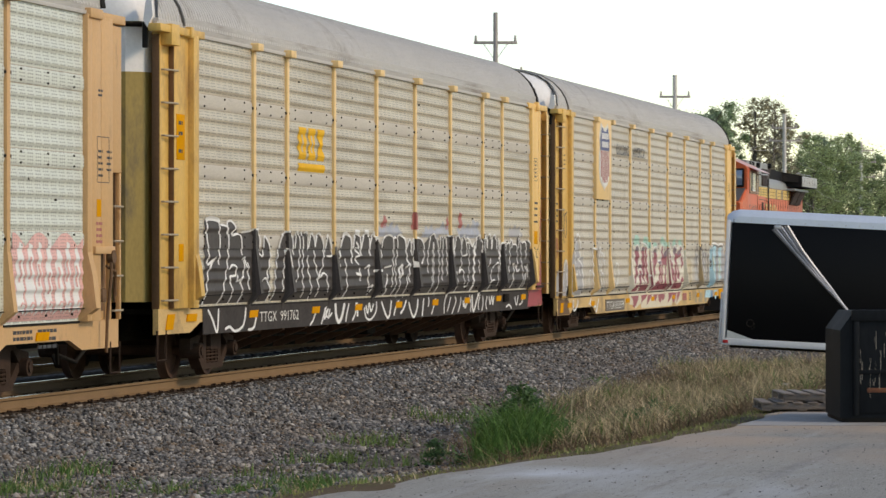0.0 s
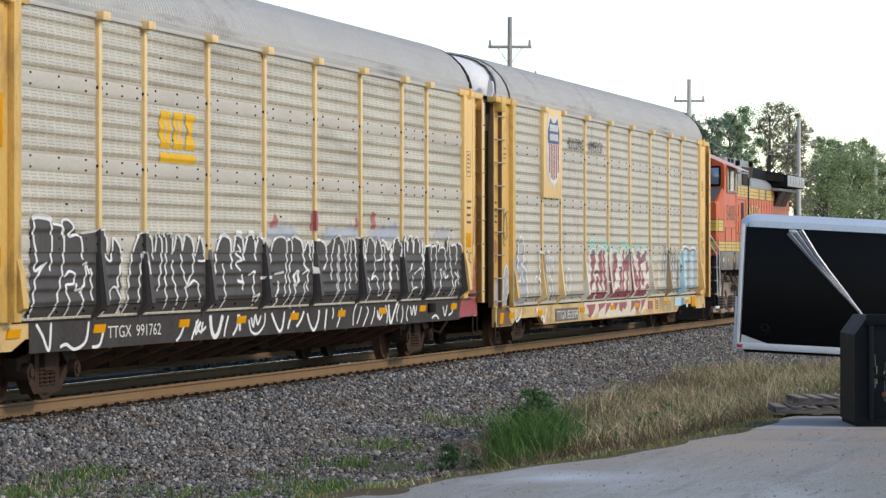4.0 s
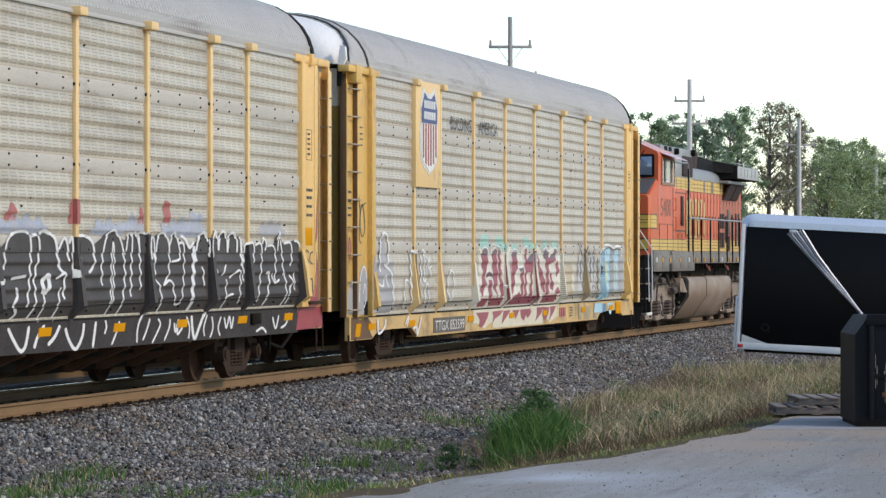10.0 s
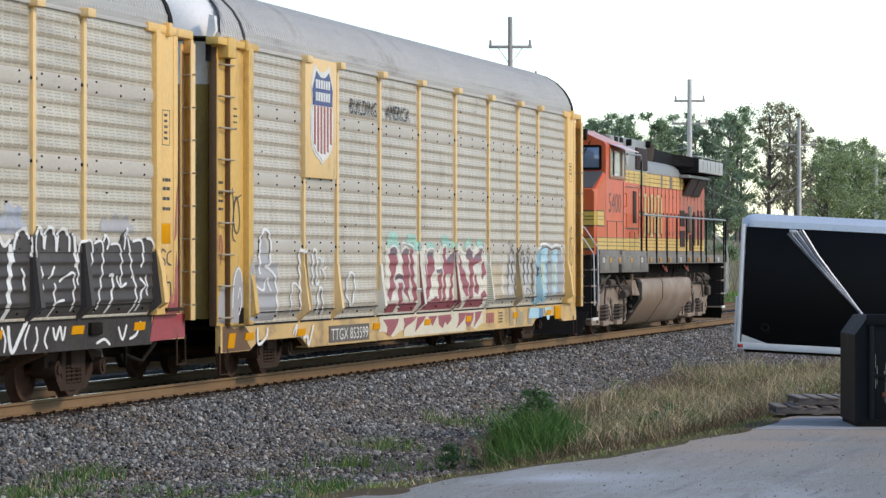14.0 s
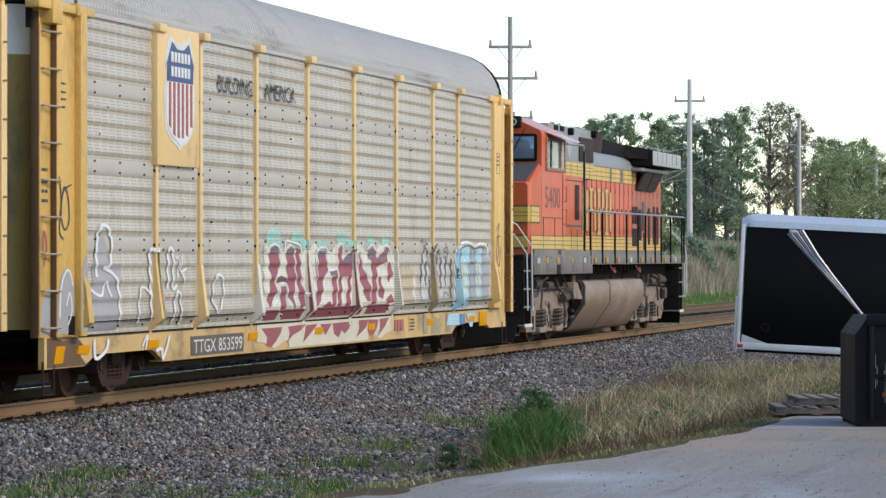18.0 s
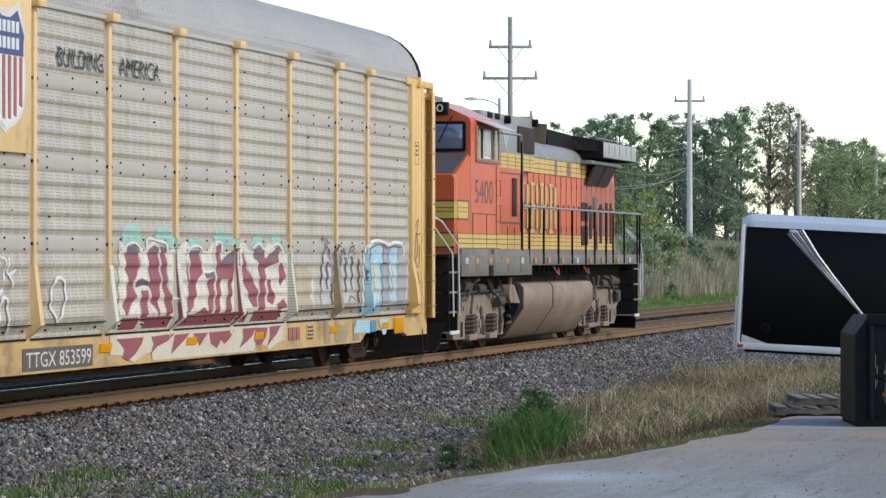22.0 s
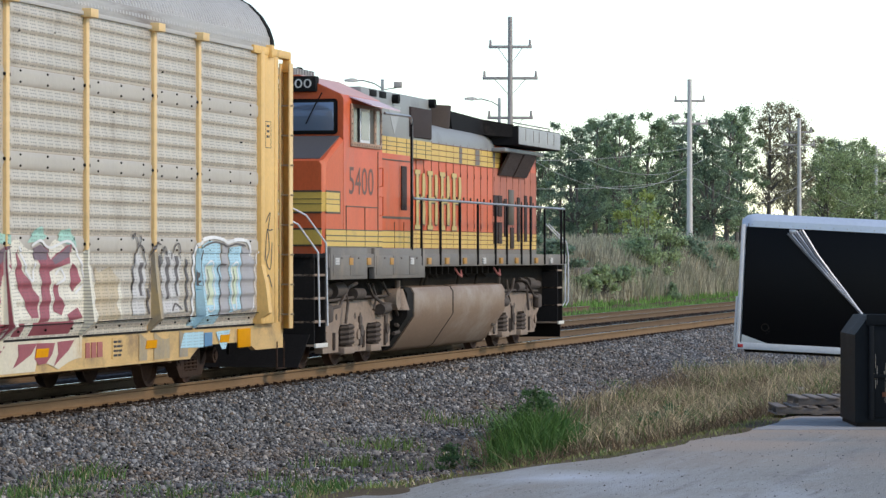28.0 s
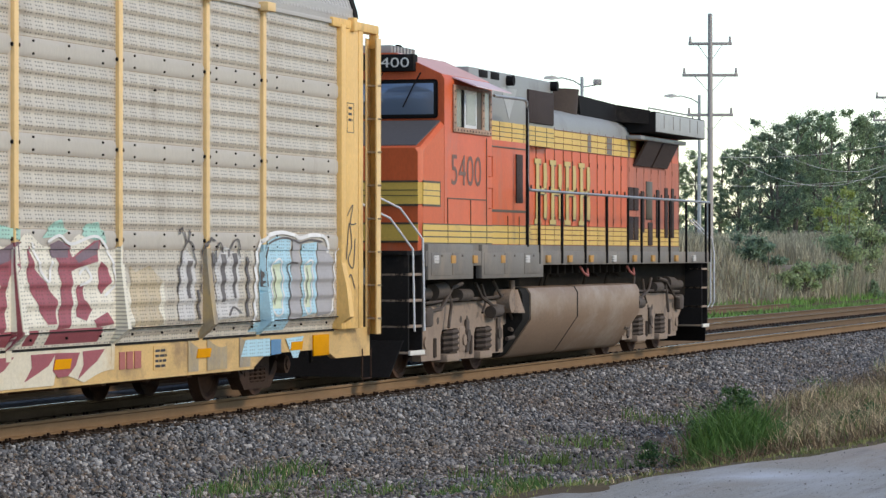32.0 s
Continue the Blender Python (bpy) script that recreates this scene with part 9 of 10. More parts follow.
def tree_meshes(seed, h, spread, leaves, material, bare=0.25, clumps=46, size=0.082):
    """An upright tree: forked trunk, rising limbs, and leaf clumps along each limb inside a tall uneven oval."""
    r = random.Random(seed)
    g = Shape()
    centres, radii = [], []
    stems = r.choice((1, 2))
    axes = []
    for k in range(stems):
        bx, by = (r.uniform(-0.5, 0.5), r.uniform(-0.5, 0.5)) if stems > 1 else (0.0, 0.0)
        lx, ly, ph = r.uniform(-0.07, 0.07), r.uniform(-0.07, 0.07), r.uniform(0, 6)
        top = h * r.uniform(0.88, 0.97)
        axes.append((bx, by, lx, ly, ph, top))
        rings = []
        for i in range(9):
            z = -0.4 + (0.88 * top + 0.4) * i / 8
            rad = 0.025 + 0.017 * h * (1 - i / 8.4) ** 0.9 / stems ** 0.5
            cx, cy = bx + lx * z + 0.10 * math.sin(0.8 * z + ph), by + ly * z
            rings.append([(cx + rad * math.cos(t), cy + rad * math.sin(t), z) for t in (2 * math.pi * q / 9 for q in range(9))])
        g.loft(rings)
    lobes = [(r.uniform(0, 6.28), r.uniform(0.65, 1.2)) for _ in range(5)]
    for k in range(clumps):
        bx, by, lx, ly, ph, top = axes[k % stems]
        u = bare + (0.95 - bare) * (k + r.random()) / clumps
        v = (u - bare) / (1 - bare)
        a = r.uniform(0, 2 * math.pi)
        wide = spread * (0.45 + 0.75 * math.sin(math.pi * min(1, 0.12 + 0.88 * v)) ** 0.8) * lobes[min(4, int(v * 5))][1]
        out = 0.85 * wide * r.random() ** 0.6
        z = u * top
        tip = Vector((bx + lx * z + math.cos(a) * out, by + ly * z + math.sin(a) * out, z + r.uniform(-0.2, 0.2)))
        low = max(0.25 * top, z - 0.35 * out - r.uniform(0.4, 1.6))
        root = Vector((bx + lx * low + 0.10 * math.sin(0.8 * low + ph), by + ly * low, low))
        mid = root.lerp(tip, 0.55) + Vector((0, 0, 0.12 * out))
        g.cyl(root, mid, 0.010 * h * (1.1 - u), 6, 0.035)
        g.cyl(mid, tip, 0.035, 5, 0.012)
        size_k = spread * r.uniform(0.22, 0.42)
        centres.append(tuple(tip))
        radii.append(size_k)
        for _ in range(2):
            centres.append(tuple(tip + Vector((r.uniform(-1, 1), r.uniform(-1, 1), r.uniform(-0.9, 0.4))) * size_k))
            radii.append(size_k * r.uniform(0.35, 0.7))
    v, f = leaf_cloud(leaves, centres, radii, size, seed)
    return mesh_of("trunk", g, bark), raw_mesh("crown", v, f, material)


TREE_KINDS = [(tree_meshes(11, 12.0, 2.3, 19000, leaf_b, 0.18, 46), "tall dark green leafy tree"), (tree_meshes(23, 12.5, 2.0, 14500, leaf_a, 0.20, 42), "tall mid-green tree with a loose crown"),
              (tree_meshes(35, 13.0, 2.6, 8000, leaf_d, 0.30, 34), "thin-leaved browning tree with bare limbs"), (tree_meshes(47, 10.0, 2.9, 21000, leaf_a, 0.12, 60), "broad dense green tree"),
              (tree_meshes(59, 12.0, 1.6, 13000, leaf_a, 0.15, 38), "slender dark green tree"), (tree_meshes(71, 10.0, 3.1, 28000, leaf_c, 0.10, 64), "broad dense yellow-green tree")]


def plant_tree(k, x, y, s, turn):
    (trunk, crown), label = TREE_KINDS[k]
    z = float(ground_height(np.array([float(x)]), np.array([float(y)]))[0])
    t = thing("tree", label, "tree", "trees behind the tracks", m=pose(x, y, z, 0, 0, turn) @ Matrix.Diagonal((s, s, s, 1)))
    part("trunk", trunk, None, t, "brown bark trunk with limbs")
    part("crown", crown, None, t, "crown of small green leaves")
    return t


for k, px, depth, s in ((1, 985, 232, 0.84), (0, 1018, 214, 0.90), (4, 1052, 222, 0.98), (0, 1078, 226, 0.97), (1, 1112, 212, 0.93), (4, 1140, 218, 1.0), (4, 1162, 226, 0.98),
                       (0, 1196, 232, 0.94), (1, 1222, 238, 0.98), (0, 1258, 222, 1.0), (4, 1284, 228, 1.05), (1, 1302, 236, 1.02), (2, 1352, 240, 1.06), (2, 1392, 246, 1.10), (2, 1418, 258, 1.04),
                       (5, 1462, 268, 1.10), (5, 1508, 275, 1.14), (0, 1486, 300, 1.16), (5, 1548, 300, 1.14),
                       (0, 950, 236, 0.80), (4, 918, 240, 0.76), (1, 884, 238, 0.74), (3, 1034, 262, 0.86), (3, 1128, 268, 0.84), (3, 1240, 272, 0.88), (0, 1090, 285, 0.98),
                       (1, 840, 250, 0.7), (3, 780, 260, 0.72), (0, 700, 255, 0.74), (1, 620, 260, 0.74), (3, 1590, 300, 1.1), (0, 1650, 300, 1.1)):
    tx, ty = beyond(px, depth)
    plant_tree(k, tx, ty, s * (0.885 if 960 < px < 1320 else 0.91 if k == 5 else 0.83), (k * 67 + px * 3) % 360)


def far_thicket():
    """Undergrowth and far woods behind the trees, too far to pick apart."""
    r = random.Random(5)
    centres, radii = [], []
    for k in range(420):
        x, y = beyond(r.uniform(560, 1660), r.uniform(262, 330))
        z = float(ground_height(np.array([x]), np.array([y]))[0])
        centres.append((x, y, z + r.uniform(0.2, 1.0) * r.choice((1.2, 2.0, 3.4))))
        radii.append(r.uniform(0.6, 1.3))
    v, f = leaf_cloud(42000, centres, radii, 0.13, 6)
    return tagged(new("far_woods", raw_mesh("far_woods", v, f, leaf_b)), "hazy green undergrowth and woods behind the trees", "woods", kind="stuff")


far_thicket()


def shrub(px, depth, w, h, seed, material, label, leaves=2600):
    x, y = beyond(px, depth)
    r = random.Random(seed)
    z = float(ground_height(np.array([x]), np.array([y]))[0])
    t = thing("shrub", label, "shrub", "shrubs on the bank", m=pose(x, y, z))
    g = Shape()
    centres, radii = [], []
    for k in range(16):
        a, ln = r.uniform(0, 6.28), r.uniform(0.3, 1.0)
        p = (math.cos(a) * w * ln, math.sin(a) * w * ln, h * r.uniform(0.2, 0.95) * (1.15 - 0.5 * ln))
        g.cyl((0.2 * math.cos(a), 0.2 * math.sin(a), -0.1), p, 0.04, 5, 0.012)
        centres.append(p)
        radii.append(w * r.uniform(0.22, 0.42))
    part("stem", g, bark, t, "thin brown stems of a shrub")
    v, f = leaf_cloud(leaves, centres, radii, 0.085, seed)
    part("leaves", raw_mesh("leaves", v, f, material), None, t, "small green leaves")
    return t


def depth_at(px, y):
    return (y - EYE[1]) / (0.2288 - 0.9735 * (px - 784) / F)


for i, (px, line, w, h, m, lab) in enumerate(((1168, 12.4, 1.2, 3.2, leaf_c, "bushy green shrub on the grassy bank"), (1142, 12.9, 1.3, 3.4, leaf_c, "bushy green shrub on the grassy bank"), (1118, 12.5, 1.1, 2.5, leaf_a, "bushy green shrub on the grassy bank"),
                                               (1186, 12.2, 0.9, 1.5, leaf_b, "dark green shrub on the grassy bank"), (1150, 11.7, 1.0, 1.8, leaf_c, "low green shrub on the grassy bank"), (1210, 12.6, 1.2, 1.4, leaf_b, "dark green shrub on the grassy bank"),
                                               (1060, 11.3, 0.8, 1.2, leaf_c, "vine-covered shrub by the low wall"), (1082, 11.5, 0.8, 1.1, leaf_a, "vine-covered shrub by the low wall"), (1104, 11.4, 0.8, 1.2, leaf_c, "vine-covered shrub by the low wall"), (1036, 11.2, 0.7, 1.0, leaf_c, "vine-covered shrub by the low wall"),
                                               (1128, 11.4, 0.7, 1.0, leaf_a, "vine-covered shrub by the low wall"), (1180, 10.6, 0.6, 0.8, leaf_a, "low green weed on the grassy bank"), (1240, 12.0, 1.0, 1.2, leaf_b, "dark green shrub on the grassy bank"), (1275, 12.4, 1.1, 1.3, leaf_a, "low green shrub on the grassy bank"),
                                               (1000, 12.6, 0.8, 1.0, leaf_b, "dark green shrub on the grassy bank"), (960, 13.0, 0.9, 1.2, leaf_b, "dark green shrub on the grassy bank"))):
    shrub(px, depth_at(px, line), w, h, 100 + i, m, lab)

for i, (px, depth, w, h) in enumerate(((1128, 190, 1.0, 4.2), (1112, 194, 0.9, 3.4), (1148, 196, 0.8, 3.2))):
    shrub(px, depth, w, h, 140 + i, leaf_e, "bright yellow-green sapling before the trees", 1500)

ax, ay = beyond(1048, depth_at(1048, 11.7))
abut = part("retaining_wall", Shape().box(-0.9, 0.7, -0.3, 0.3, -0.2, 1.2, 0.05), mat("weathered_concrete", (0.34, 0.30, 0.26), 0.9, 0, 0.25, 1, 30, 0.2, (0.10, 0.11, 0.06), 0.4), None)
abut.matrix_basis = pose(ax, ay, 0.2, 0, 0, -70)
tagged(abut, "small weathered concrete wall overgrown with vines", "retaining wall", kind="structure")


# ---- grasses: many thin bent blades ----
def blades(name, xs, ys, zs, h, width, material, label, seed, lean=0.35):
    r = np.random.default_rng(seed)
    n = len(xs)
    ang = r.uniform(0, 2 * math.pi, n)
    side = np.stack([np.cos(ang), np.sin(ang), np.zeros(n)], 1)
    la = r.uniform(0, 2 * math.pi, n)
    ln = r.uniform(0.05, lean, n) * h
    tip = np.stack([np.cos(la) * ln, np.sin(la) * ln, h * r.uniform(0.8, 1.0, n)], 1)
    p = np.stack([xs, ys, zs], 1)
    w = (width * r.uniform(0.6, 1.3, n))[:, None]
    mid = p + tip * np.array([0.3, 0.3, 0.58])
    v = np.stack([p - side * w, p + side * w, mid + side * w * 0.75, mid - side * w * 0.75, p + tip + side * w * 0.12, p + tip - side * w * 0.12], 1).reshape(-1, 3)
    b = np.arange(n)[:, None] * 6
    f = np.concatenate([b + np.array([[0, 1, 2, 3]]), b + np.array([[3, 2, 4, 5]])])
    ob = new(name, raw_mesh(name, v, f, material))
    return tagged(ob, label, "grass", kind="stuff")


def scatter(n, x0, x1, y0, y1, seed, keep):
    r = np.random.default_rng(seed)
    x, y = r.uniform(x0, x1, n), r.uniform(y0, y1, n)
    ok = keep(x, y, r)
    x, y = x[ok], y[ok]
    return x, y, ground_height(x, y) - 0.02


def patchy(x, y, s=1.0):
    return 0.5 + 0.25 * (np.sin(1.9 * x * s + 1.3 * np.sin(1.1 * y * s)) + np.sin(1.3 * y * s + 2.0 * np.sin(0.7 * x * s)))


# lush clump in the ditch, of several ragged tufts
r0 = np.random.default_rng(8)
lx, ly, lh = [], [], []
for side, away, sd, hh, n in ((1.02, 40.75, 0.13, 0.95, 800), (1.24, 40.85, 0.13, 0.86, 700), (0.86, 40.5, 0.12, 0.70, 600), (1.16, 40.4, 0.14, 0.62, 500), (1.36, 40.5, 0.10, 0.50, 260), (0.84, 40.15, 0.12, 0.42, 420), (1.06, 40.05, 0.13, 0.34, 380), (0.78, 39.95, 0.09, 0.26, 200)):
    cx, cy = beyond(784 + F * side / away, away)
    lx.append(cx + 2.4 * sd * r0.normal(size=n))
    ly.append(cy + 1.1 * sd * r0.normal(size=n))
    lh.append(hh * r0.uniform(0.30, 0.95, n))
lx, ly, lh = np.concatenate(lx), np.concatenate(ly), np.concatenate(lh)
blades("lush_grass", lx, ly, ground_height(lx, ly) - 0.02, lh, 0.008, grass_lush, "lush green clump of tall grass in the ditch", 9, 0.75)
# broad-leaved weeds standing in the clump and beside it
wc, wr = [], []
rl = random.Random(77)
for side, away, w, h, n in ((0.98, 40.7, 0.20, 0.95, 16), (1.22, 40.8, 0.18, 0.90, 14), (0.80, 40.4, 0.14, 0.55, 8), (1.38, 40.9, 0.12, 0.62, 7), (0.10, 41.2, 0.12, 0.34, 4), (-0.02, 41.0, 0.10, 0.22, 3), (0.40, 40.1, 0.15, 0.14, 2), (1.62, 42.0, 0.14, 0.55, 5), (2.9, 43.5, 0.25, 0.40, 8)):
    wx, wy = beyond(784 + F * side / away, away)
    wz = float(ground_height(np.array([wx]), np.array([wy]))[0])
    for k in range(n):
        wc.append((wx + rl.gauss(0, w * 0.6), wy + rl.gauss(0, w * 0.6), wz + h * rl.uniform(0.15, 0.95)))
        wr.append(rl.uniform(0.07, 0.14))
v, f = leaf_cloud(5200, wc, wr, 0.024, 78)
tagged(new("ditch_weeds", raw_mesh("ditch_weeds", v, f, weed_leaf)), "broad-leaved green weeds in the ditch", "weeds", kind="stuff")
# dry grass beyond it
x, y, z = scatter(110000, 38.5, 78, -11.2, -3.4, 10, lambda x, y, r: (y > lot_edge(x) + 0.75) & (y < -5.6 + 1.2 * np.sin(x * 0.35) * 0.4 + 0.045 * (x - 40) - 1.6 * r.random(len(x))) & (r.random(len(x)) < np.clip(1.9 * patchy(x, y, 2.3) * (0.4 + patchy(x + 3, y, 0.9)) - 0.60, 0.02, 1)) & (0.2288 * x - 0.9735 * (y + 16.1) > 1.38 + 0.25 * r.random(len(x))))
dh = (0.06 + 0.30 * patchy(x, y, 0.8) + 0.30 * patchy(x, y, 2.9)) * np.random.default_rng(3).uniform(0.5, 1.15, len(x))
half = np.random.default_rng(4).random(len(x)) < np.clip(1.35 - 1.2 * patchy(x + 4, y + 1, 0.75), 0.12, 0.82)
blades("dry_grass", x[half], y[half], z[half], dh[half], 0.007, grass_dry, "tall dry straw-coloured grass beside the yard", 11, 1.2)
blades("green_grass", x[~half], y[~half], z[~half], dh[~half] * 0.85, 0.008, grass_green, "green blades among the dry grass", 12, 1.1)
x, y, z = scatter(85000, 36, 78, -11.2, -3.6, 27, lambda x, y, r: (y > lot_edge(x) + 0.45) & (y < -5.2 + 0.045 * (x - 40) - 1.2 * r.random(len(x))) & (0.2288 * x - 0.9735 * (y + 16.1) > 0.2 + 0.9 * r.random(len(x))) & (r.random(len(x)) < 0.3 + 0.6 * patchy(x, y, 1.6)))
blades("dead_grass", x, y, z, np.random.default_rng(28).uniform(0.05, 0.30, len(x)), 0.007, grass_dead, "flattened brown dead grass in the ditch", 29, 2.2)
# short growth along the ditch and the yard's edge
x, y, z = scatter(44000, 22, 48, -10.9, -3.6, 13, lambda x, y, r: (y > lot_edge(x) + 0.02) & (r.random(len(x)) < np.clip(1.25 * patchy(x, y, 1.3) - 0.72 - 0.9 * smoothstep(-9.0, -7.0, y + 2.0 * smoothstep(39, 42, x) * -1), 0.0, 1)))
sh = np.random.default_rng(5).uniform(0.02, 0.09, len(x)) * (0.4 + 0.9 * patchy(x, y, 1.7))
half = np.random.default_rng(6).random(len(x)) < 0.45 + 0.4 * (patchy(x, y, 0.5) - 0.5)
blades("verge_grass", x[half], y[half], z[half], sh[half], 0.009, grass_green, "short green verge grass", 14, 0.7)
blades("verge_straw", x[~half], y[~half], z[~half], sh[~half], 0.008, grass_dry, "short withered verge grass", 15, 0.9)
x, y, z = scatter(16000, 22, 44, -11.6, -8.6, 16, lambda x, y, r: (np.abs(y - lot_edge(x) - 0.30) < 0.32 * r.random(len(x)) + 0.05))
blades("edge_grass", x, y, z, np.random.default_rng(7).uniform(0.02, 0.07, len(x)), 0.008, grass_edge, "thin yellow-green grass along the asphalt edge", 17, 0.8)
# a scrap of white litter lying in the ditch grass
lx0, ly0 = beyond(1414, 58)
scrap = Shape()
rs = random.Random(9)
rows = [[(0.055 * i + rs.uniform(-0.012, 0.012), 0.05 * j + rs.uniform(-0.012, 0.012), rs.uniform(0.0, 0.07)) for i in range(5)] for j in range(4)]
scrap.loft([[p for p in row] + [(p[0], p[1], p[2] + 0.006) for p in reversed(row)] for row in rows])
litter = part("litter", scrap, trim_white, None, smooth=0)
litter.matrix_basis = pose(lx0, ly0, float(ground_height(np.array([lx0]), np.array([ly0]))[0]) + 0.12, 0, 0, -70)
tagged(litter, "crumpled scrap of white plastic in the grass", "litter")
# ragged tufts along the near edge of the ballast
rt = np.random.default_rng(91)
tufts = [[], [], []]
for px, row, hh, n in ((130, 864, 0.10, 420), (40, 868, 0.12, 380), (165, 838, 0.20, 150), (90, 842, 0.14, 110), (330, 866, 0.07, 260), (450, 868, 0.09, 380), (520, 856, 0.11, 180), (556, 818, 0.22, 50), (570, 864, 0.15, 520), (640, 870, 0.11, 420),
                       (400, 852, 0.06, 90), (250, 858, 0.08, 150), (800, 800, 0.16, 60), (770, 735, 0.24, 46), (1085, 672, 0.18, 40), (700, 868, 0.08, 260)):
    away = 32.0
    for _ in range(12):
        cx, cy = beyond(px, away)
        away = 0.5 * away + 0.5 * F * (EYE[2] - float(ground_height(np.array([cx]), np.array([cy]))[0])) / (row - 443)
    tufts[0].append(cx + 0.45 * rt.normal(size=n))
    tufts[1].append(cy + 0.10 * rt.normal(size=n))
    tufts[2].append(hh * rt.uniform(0.35, 1.15, n))
tx, ty, th = (np.concatenate(q) for q in tufts)
keep = ty > lot_edge(tx) + 0.02
tx, ty, th = tx[keep], ty[keep], th[keep]
green = rt.random(len(tx)) < 0.72
blades("tuft_grass", tx[green], ty[green], ground_height(tx[green], ty[green]) - 0.01, th[green] * 1.2, 0.009, grass_lush, "ragged green tufts at the edge of the ballast", 92, 0.7)
blades("tuft_straw", tx[~green], ty[~green], ground_height(tx[~green], ty[~green]) - 0.01, th[~green] * 1.1, 0.006, grass_dry, "withered stalks at the edge of the ballast", 93, 0.8)
# weeds on the ballast
rw = np.random.default_rng(31)
wx, wy = [], []
for cx, cy, s, n in ((31.0, -3.6, 0.35, 50), (33.5, -4.3, 0.4, 70), (36.0, -4.6, 0.3, 50), (38.0, -5.2, 0.25, 60), (41.5, -5.2, 0.16, 140), (29.5, -4.1, 0.4, 60), (40.2, -6.2, 0.3, 80), (45.5, -4.6, 0.3, 150), (52.0, -4.3, 0.35, 160)):
    wx.append(cx + s * rw.normal(size=n))
    wy.append(cy + s * rw.normal(size=n))
wx, wy = np.concatenate(wx), np.concatenate(wy)
blades("ballast_weeds", wx, wy, ground_height(wx, wy) - 0.02, rw.uniform(0.06, 0.26, len(wx)), 0.010, grass_green, "scattered green weeds on the ballast", 32, 0.6)
# bank and far verge behind the tracks
x, y, z = scatter(26000, 95, 215, 10.5, 16.5, 18, lambda x, y, r: r.random(len(x)) < 0.4 + 0.6 * patchy(x * 0.3, y, 0.7))
bh = np.random.default_rng(19).uniform(0.35, 0.9, len(x)) * (0.6 + 0.5 * patchy(x * 0.4, y, 0.5))
blades("bank_reeds", x, y, z, bh, 0.028, grass_reed, "tall dry reeds and grass on the bank", 20, 0.4)
x, y, z = scatter(16000, 120, 215, 13.2, 19.5, 34, lambda x, y, r: r.random(len(x)) < 0.35 + 0.65 * patchy(x * 0.3, y, 0.6))
blades("bank_top_grass", x, y, z, np.random.default_rng(35).uniform(0.3, 0.75, len(x)), 0.03, grass_reed, "dry grass along the top of the bank", 36, 0.4)
x, y, z = scatter(9000, 150, 225, 10.4, 13.0, 24, lambda x, y, r: r.random(len(x)) < 0.9)
blades("tall_reeds", x, y, z, np.random.default_rng(25).uniform(0.7, 1.5, len(x)), 0.03, grass_reed, "pale feathery tall reeds", 26, 0.3)
x, y, z = scatter(20000, 90, 200, 6.4, 10.6, 21, lambda x, y, r: (np.abs(y - 9.0) > 0.9) & (r.random(len(x)) < 0.25 + 0.75 * patchy(x * 0.3, y, 0.8)))
blades("far_verge_grass", x, y, z, np.random.default_rng(22).uniform(0.12, 0.4, len(x)), 0.022, grass_far, "green grass strip between the tracks", 23, 0.5)


# ---- ballast stones ----
def stones(n, x0, x1, y0, y1, size, seed, name, keep=None, material=None):
    r = np.random.default_rng(seed)
    x, y = r.uniform(x0, x1, n), r.uniform(y0, y1, n)
    if keep is not None:
        ok = keep(x, y, r)
        x, y = x[ok], y[ok]
    n = len(x)
    z = ground_height(x, y) + r.uniform(-0.02, 0.02, n)
    base = np.array([(a, b, c) for a in (-1, 1) for b in (-1, 1) for c in (-1, 1)], dtype=float)
    v = base[None] * r.uniform(0.55, 1.0, (n, 8, 3))
    v *= (size * r.uniform(0.55, 1.25, n))[:, None, None] * r.uniform(0.6, 1.15, (n, 1, 3))
    a, b = r.uniform(0, 2 * math.pi, n), r.uniform(-0.9, 0.9, n)
    ca, sa, cb, sb = np.cos(a)[:, None], np.sin(a)[:, None], np.cos(b)[:, None], np.sin(b)[:, None]
    X, Y, Z = v[..., 0], v[..., 1], v[..., 2]
    Y, Z = Y * cb - Z * sb, Y * sb + Z * cb
    X, Y = X * ca - Y * sa, X * sa + Y * ca
    v = np.stack([X + x[:, None], Y + y[:, None], Z + z[:, None]], -1).reshape(-1, 3)
    q = np.array([(0, 1, 3, 2), (4, 6, 7, 5), (0, 4, 5, 1), (2, 3, 7, 6), (0, 2, 6, 4), (1, 5, 7, 3)])
    f = (np.arange(n)[:, None, None] * 8 + q[None]).reshape(-1, 4)
    ob = new(name, raw_mesh(name, v, f, material or stone_mat))
    return tagged(ob, "grey and brown crushed ballast stones", "ballast", kind="stuff")


def thin_out(x, y, r):
    return r.random(len(x)) < np.clip(1.0 - 0.95 * smoothstep(-3.9, -5.6, y + 0.5 * np.sin(x * 0.9) + 2.6 * (1 - smoothstep(38, 42, x))), 0.02, 1)


stones(150000, 24, 56, -9.2, -0.95, 0.0225, 41, "ballast_near", thin_out)
stones(75000, 56, 105, -6.6, -0.95, 0.028, 42, "ballast_far", thin_out)
# These stones carry the train's shade in their colour.
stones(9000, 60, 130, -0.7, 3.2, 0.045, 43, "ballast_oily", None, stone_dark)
stones(8000, 60, 130, 3.2, 6.2, 0.045, 45, "ballast_between")

stones(7000, 26, 70, -7.0, -1.3, 0.042, 44, "ballast_large", thin_out)

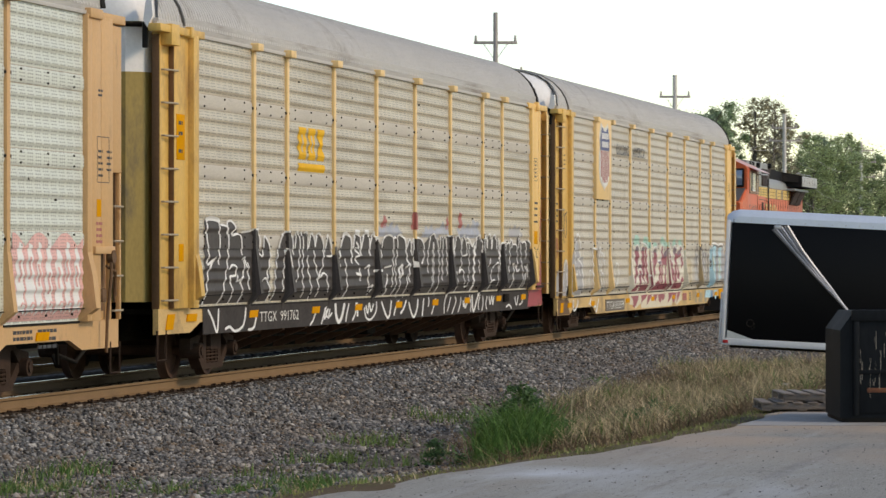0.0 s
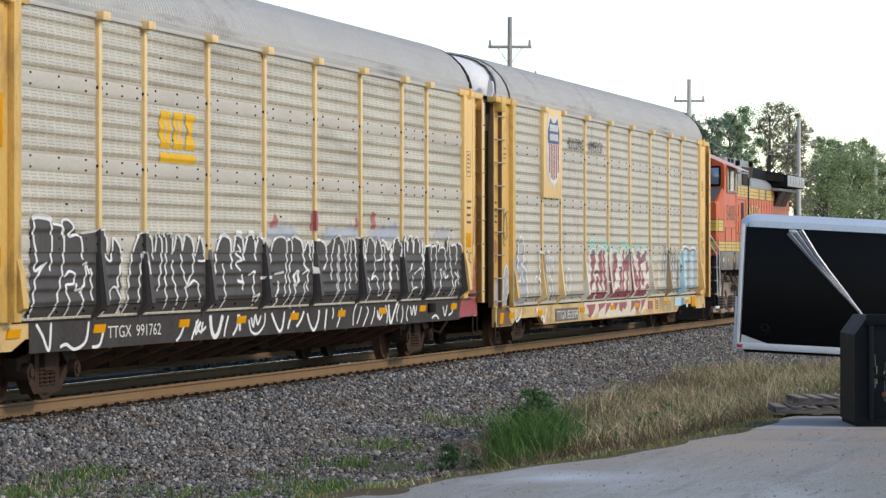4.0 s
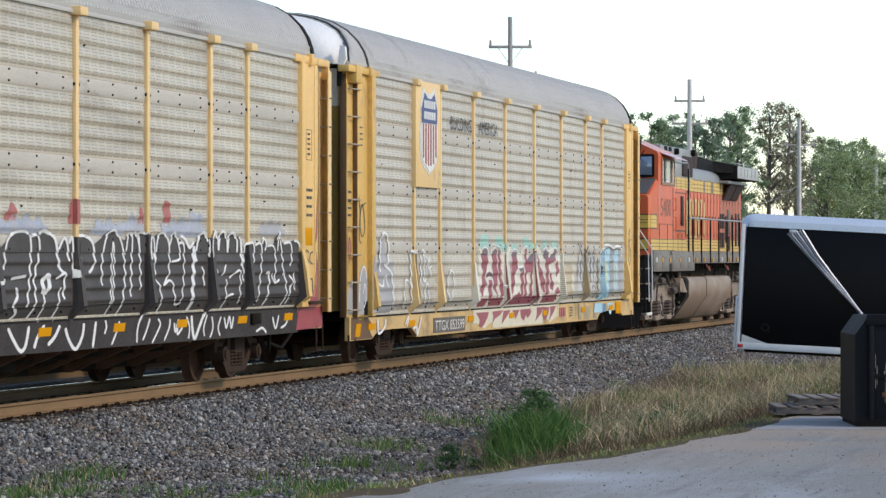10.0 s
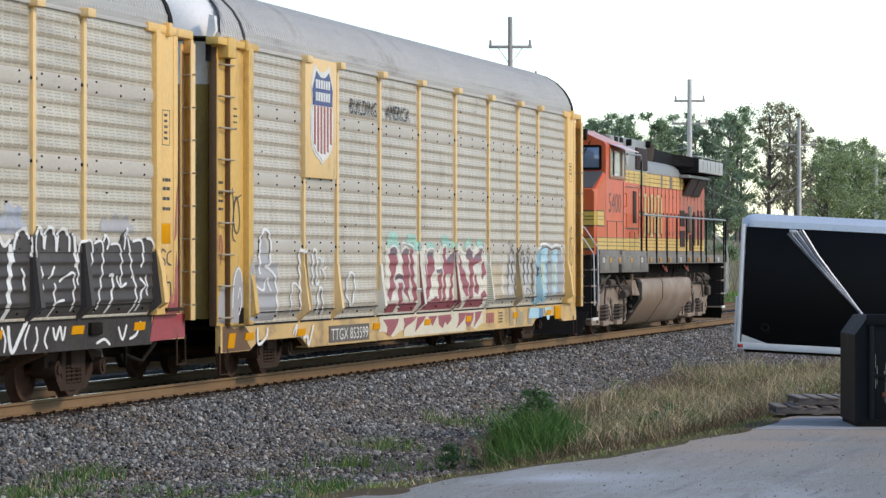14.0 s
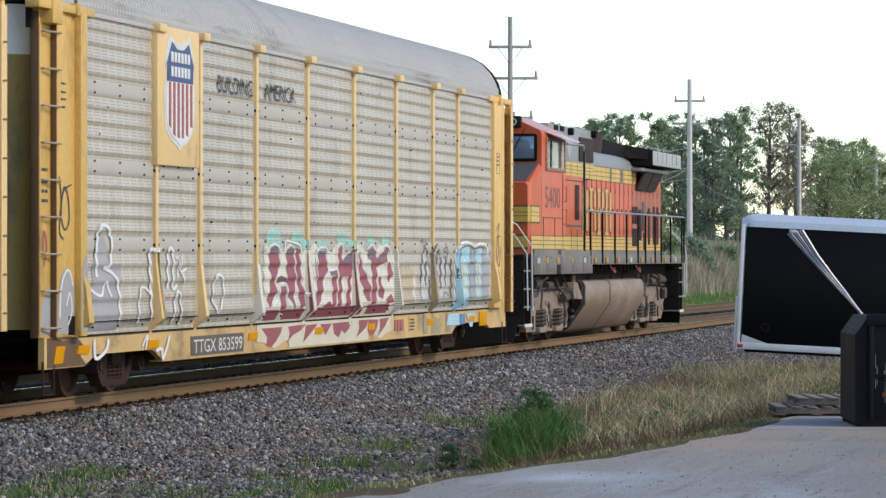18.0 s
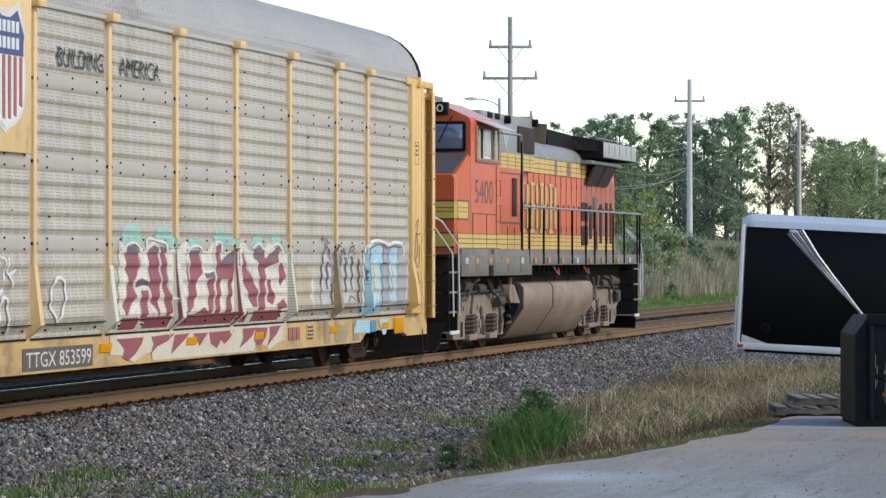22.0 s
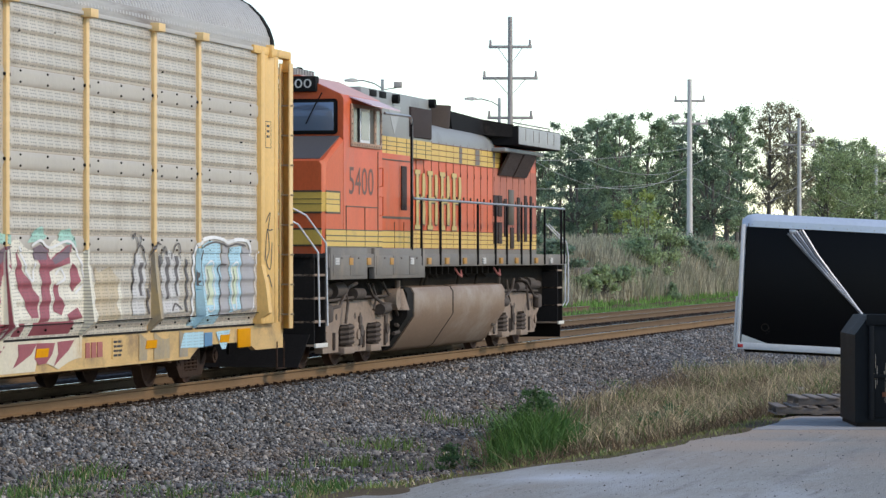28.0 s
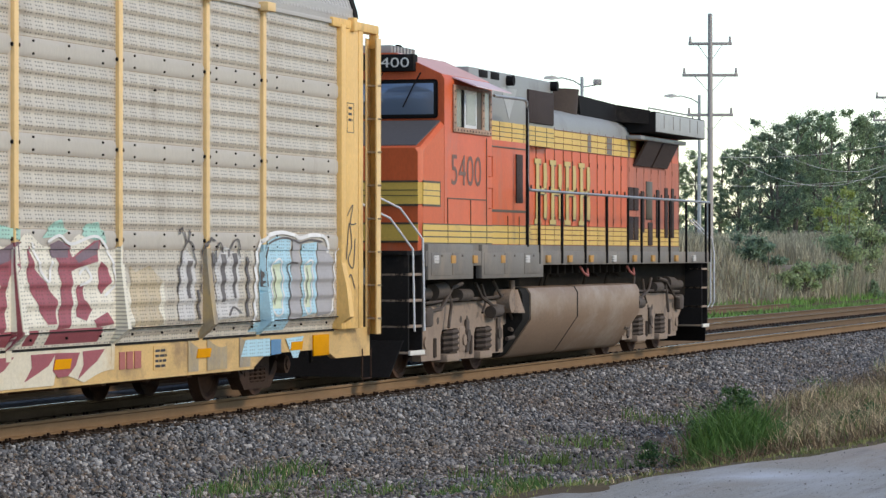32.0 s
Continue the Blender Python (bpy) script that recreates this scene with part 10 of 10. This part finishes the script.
def grit():
    """Small loose stones and crumbs on the yard."""
    r = np.random.default_rng(77)
    n = 3200
    x, y = r.uniform(22, 36, n), r.uniform(-15.5, -9.8, n)
    ok = y < lot_edge(x) - 0.02
    x, y = x[ok], y[ok]
    n = len(x)
    s = 0.0025 + 0.007 * r.random(n) ** 4
    base = np.array([(-1, -0.6, 0), (0.8, -1, 0), (1, 0.7, 0), (-0.7, 1, 0), (0.1, 0, 1.1)], dtype=float)
    v = base[None] * r.uniform(0.6, 1.2, (n, 5, 3)) * s[:, None, None] + np.stack([x, y, np.full(n, 0.2225)], 1)[:, None, :]
    f = (np.arange(n)[:, None, None] * 5 + np.array([(0, 1, 4), (1, 2, 4), (2, 3, 4), (3, 0, 4)])[None]).reshape(-1, 3)
    ob = new("grit", raw_mesh("grit", v.reshape(-1, 3), f, stone_mat))
    return tagged(ob, "loose grit and crumbs on the asphalt", "grit", kind="stuff")


grit()

# ---- the train ----
SHIFT = [(0, -0.1186), (1, -0.0982), (2, -0.0764), (3, -0.0543), (4.2, -0.0280), (5.5, 0.0003), (7, 0.0326), (9, 0.0733), (11, 0.1128), (13, 0.1528), (14.5, 0.1841), (16.5, 0.2254), (18, 0.2557),
         (20, 0.2939), (22, 0.3305), (24, 0.3662), (25.5, 0.3918), (27.5, 0.4266), (28.5, 0.4435), (29.5, 0.4595), (30.5, 0.4756), (31.2, 0.4863), (32, 0.4979)]
UNIT, FOOT = 92.0, -3.41
TRAIN = [(csx_wagon, 0.5626), (union_wagon, 0.8796), (tan_wagon, 0.2456), (locomotive, 1.1609)]
train_things = [(make(UNIT * d + FOOT), UNIT * d + FOOT) for make, d in TRAIN]


def rolled(t):
    """Metres that the train has gone by time t, towards the camera."""
    ts, ss = [r[0] for r in SHIFT], [r[1] for r in SHIFT]
    i = int(np.clip(np.searchsorted(ts, t) - 1, 0, len(ts) - 2))
    return UNIT * (ss[i] + (ss[i + 1] - ss[i]) * (t - ts[i]) / (ts[i + 1] - ts[i]))


def motions():
    for ob, x0 in train_things:
        walk(ob, [(t, pose(x0 - UNIT * s, 0, 0)) for t, s in SHIFT])
    steps = [k * 0.2 for k in range(161)]
    start = rolled(0)
    for w, r, at in WHEELS:
        walk(w, [(t, pose(*at, 0, -math.degrees((rolled(t) - start) / r), 0)) for t in steps])


motions()
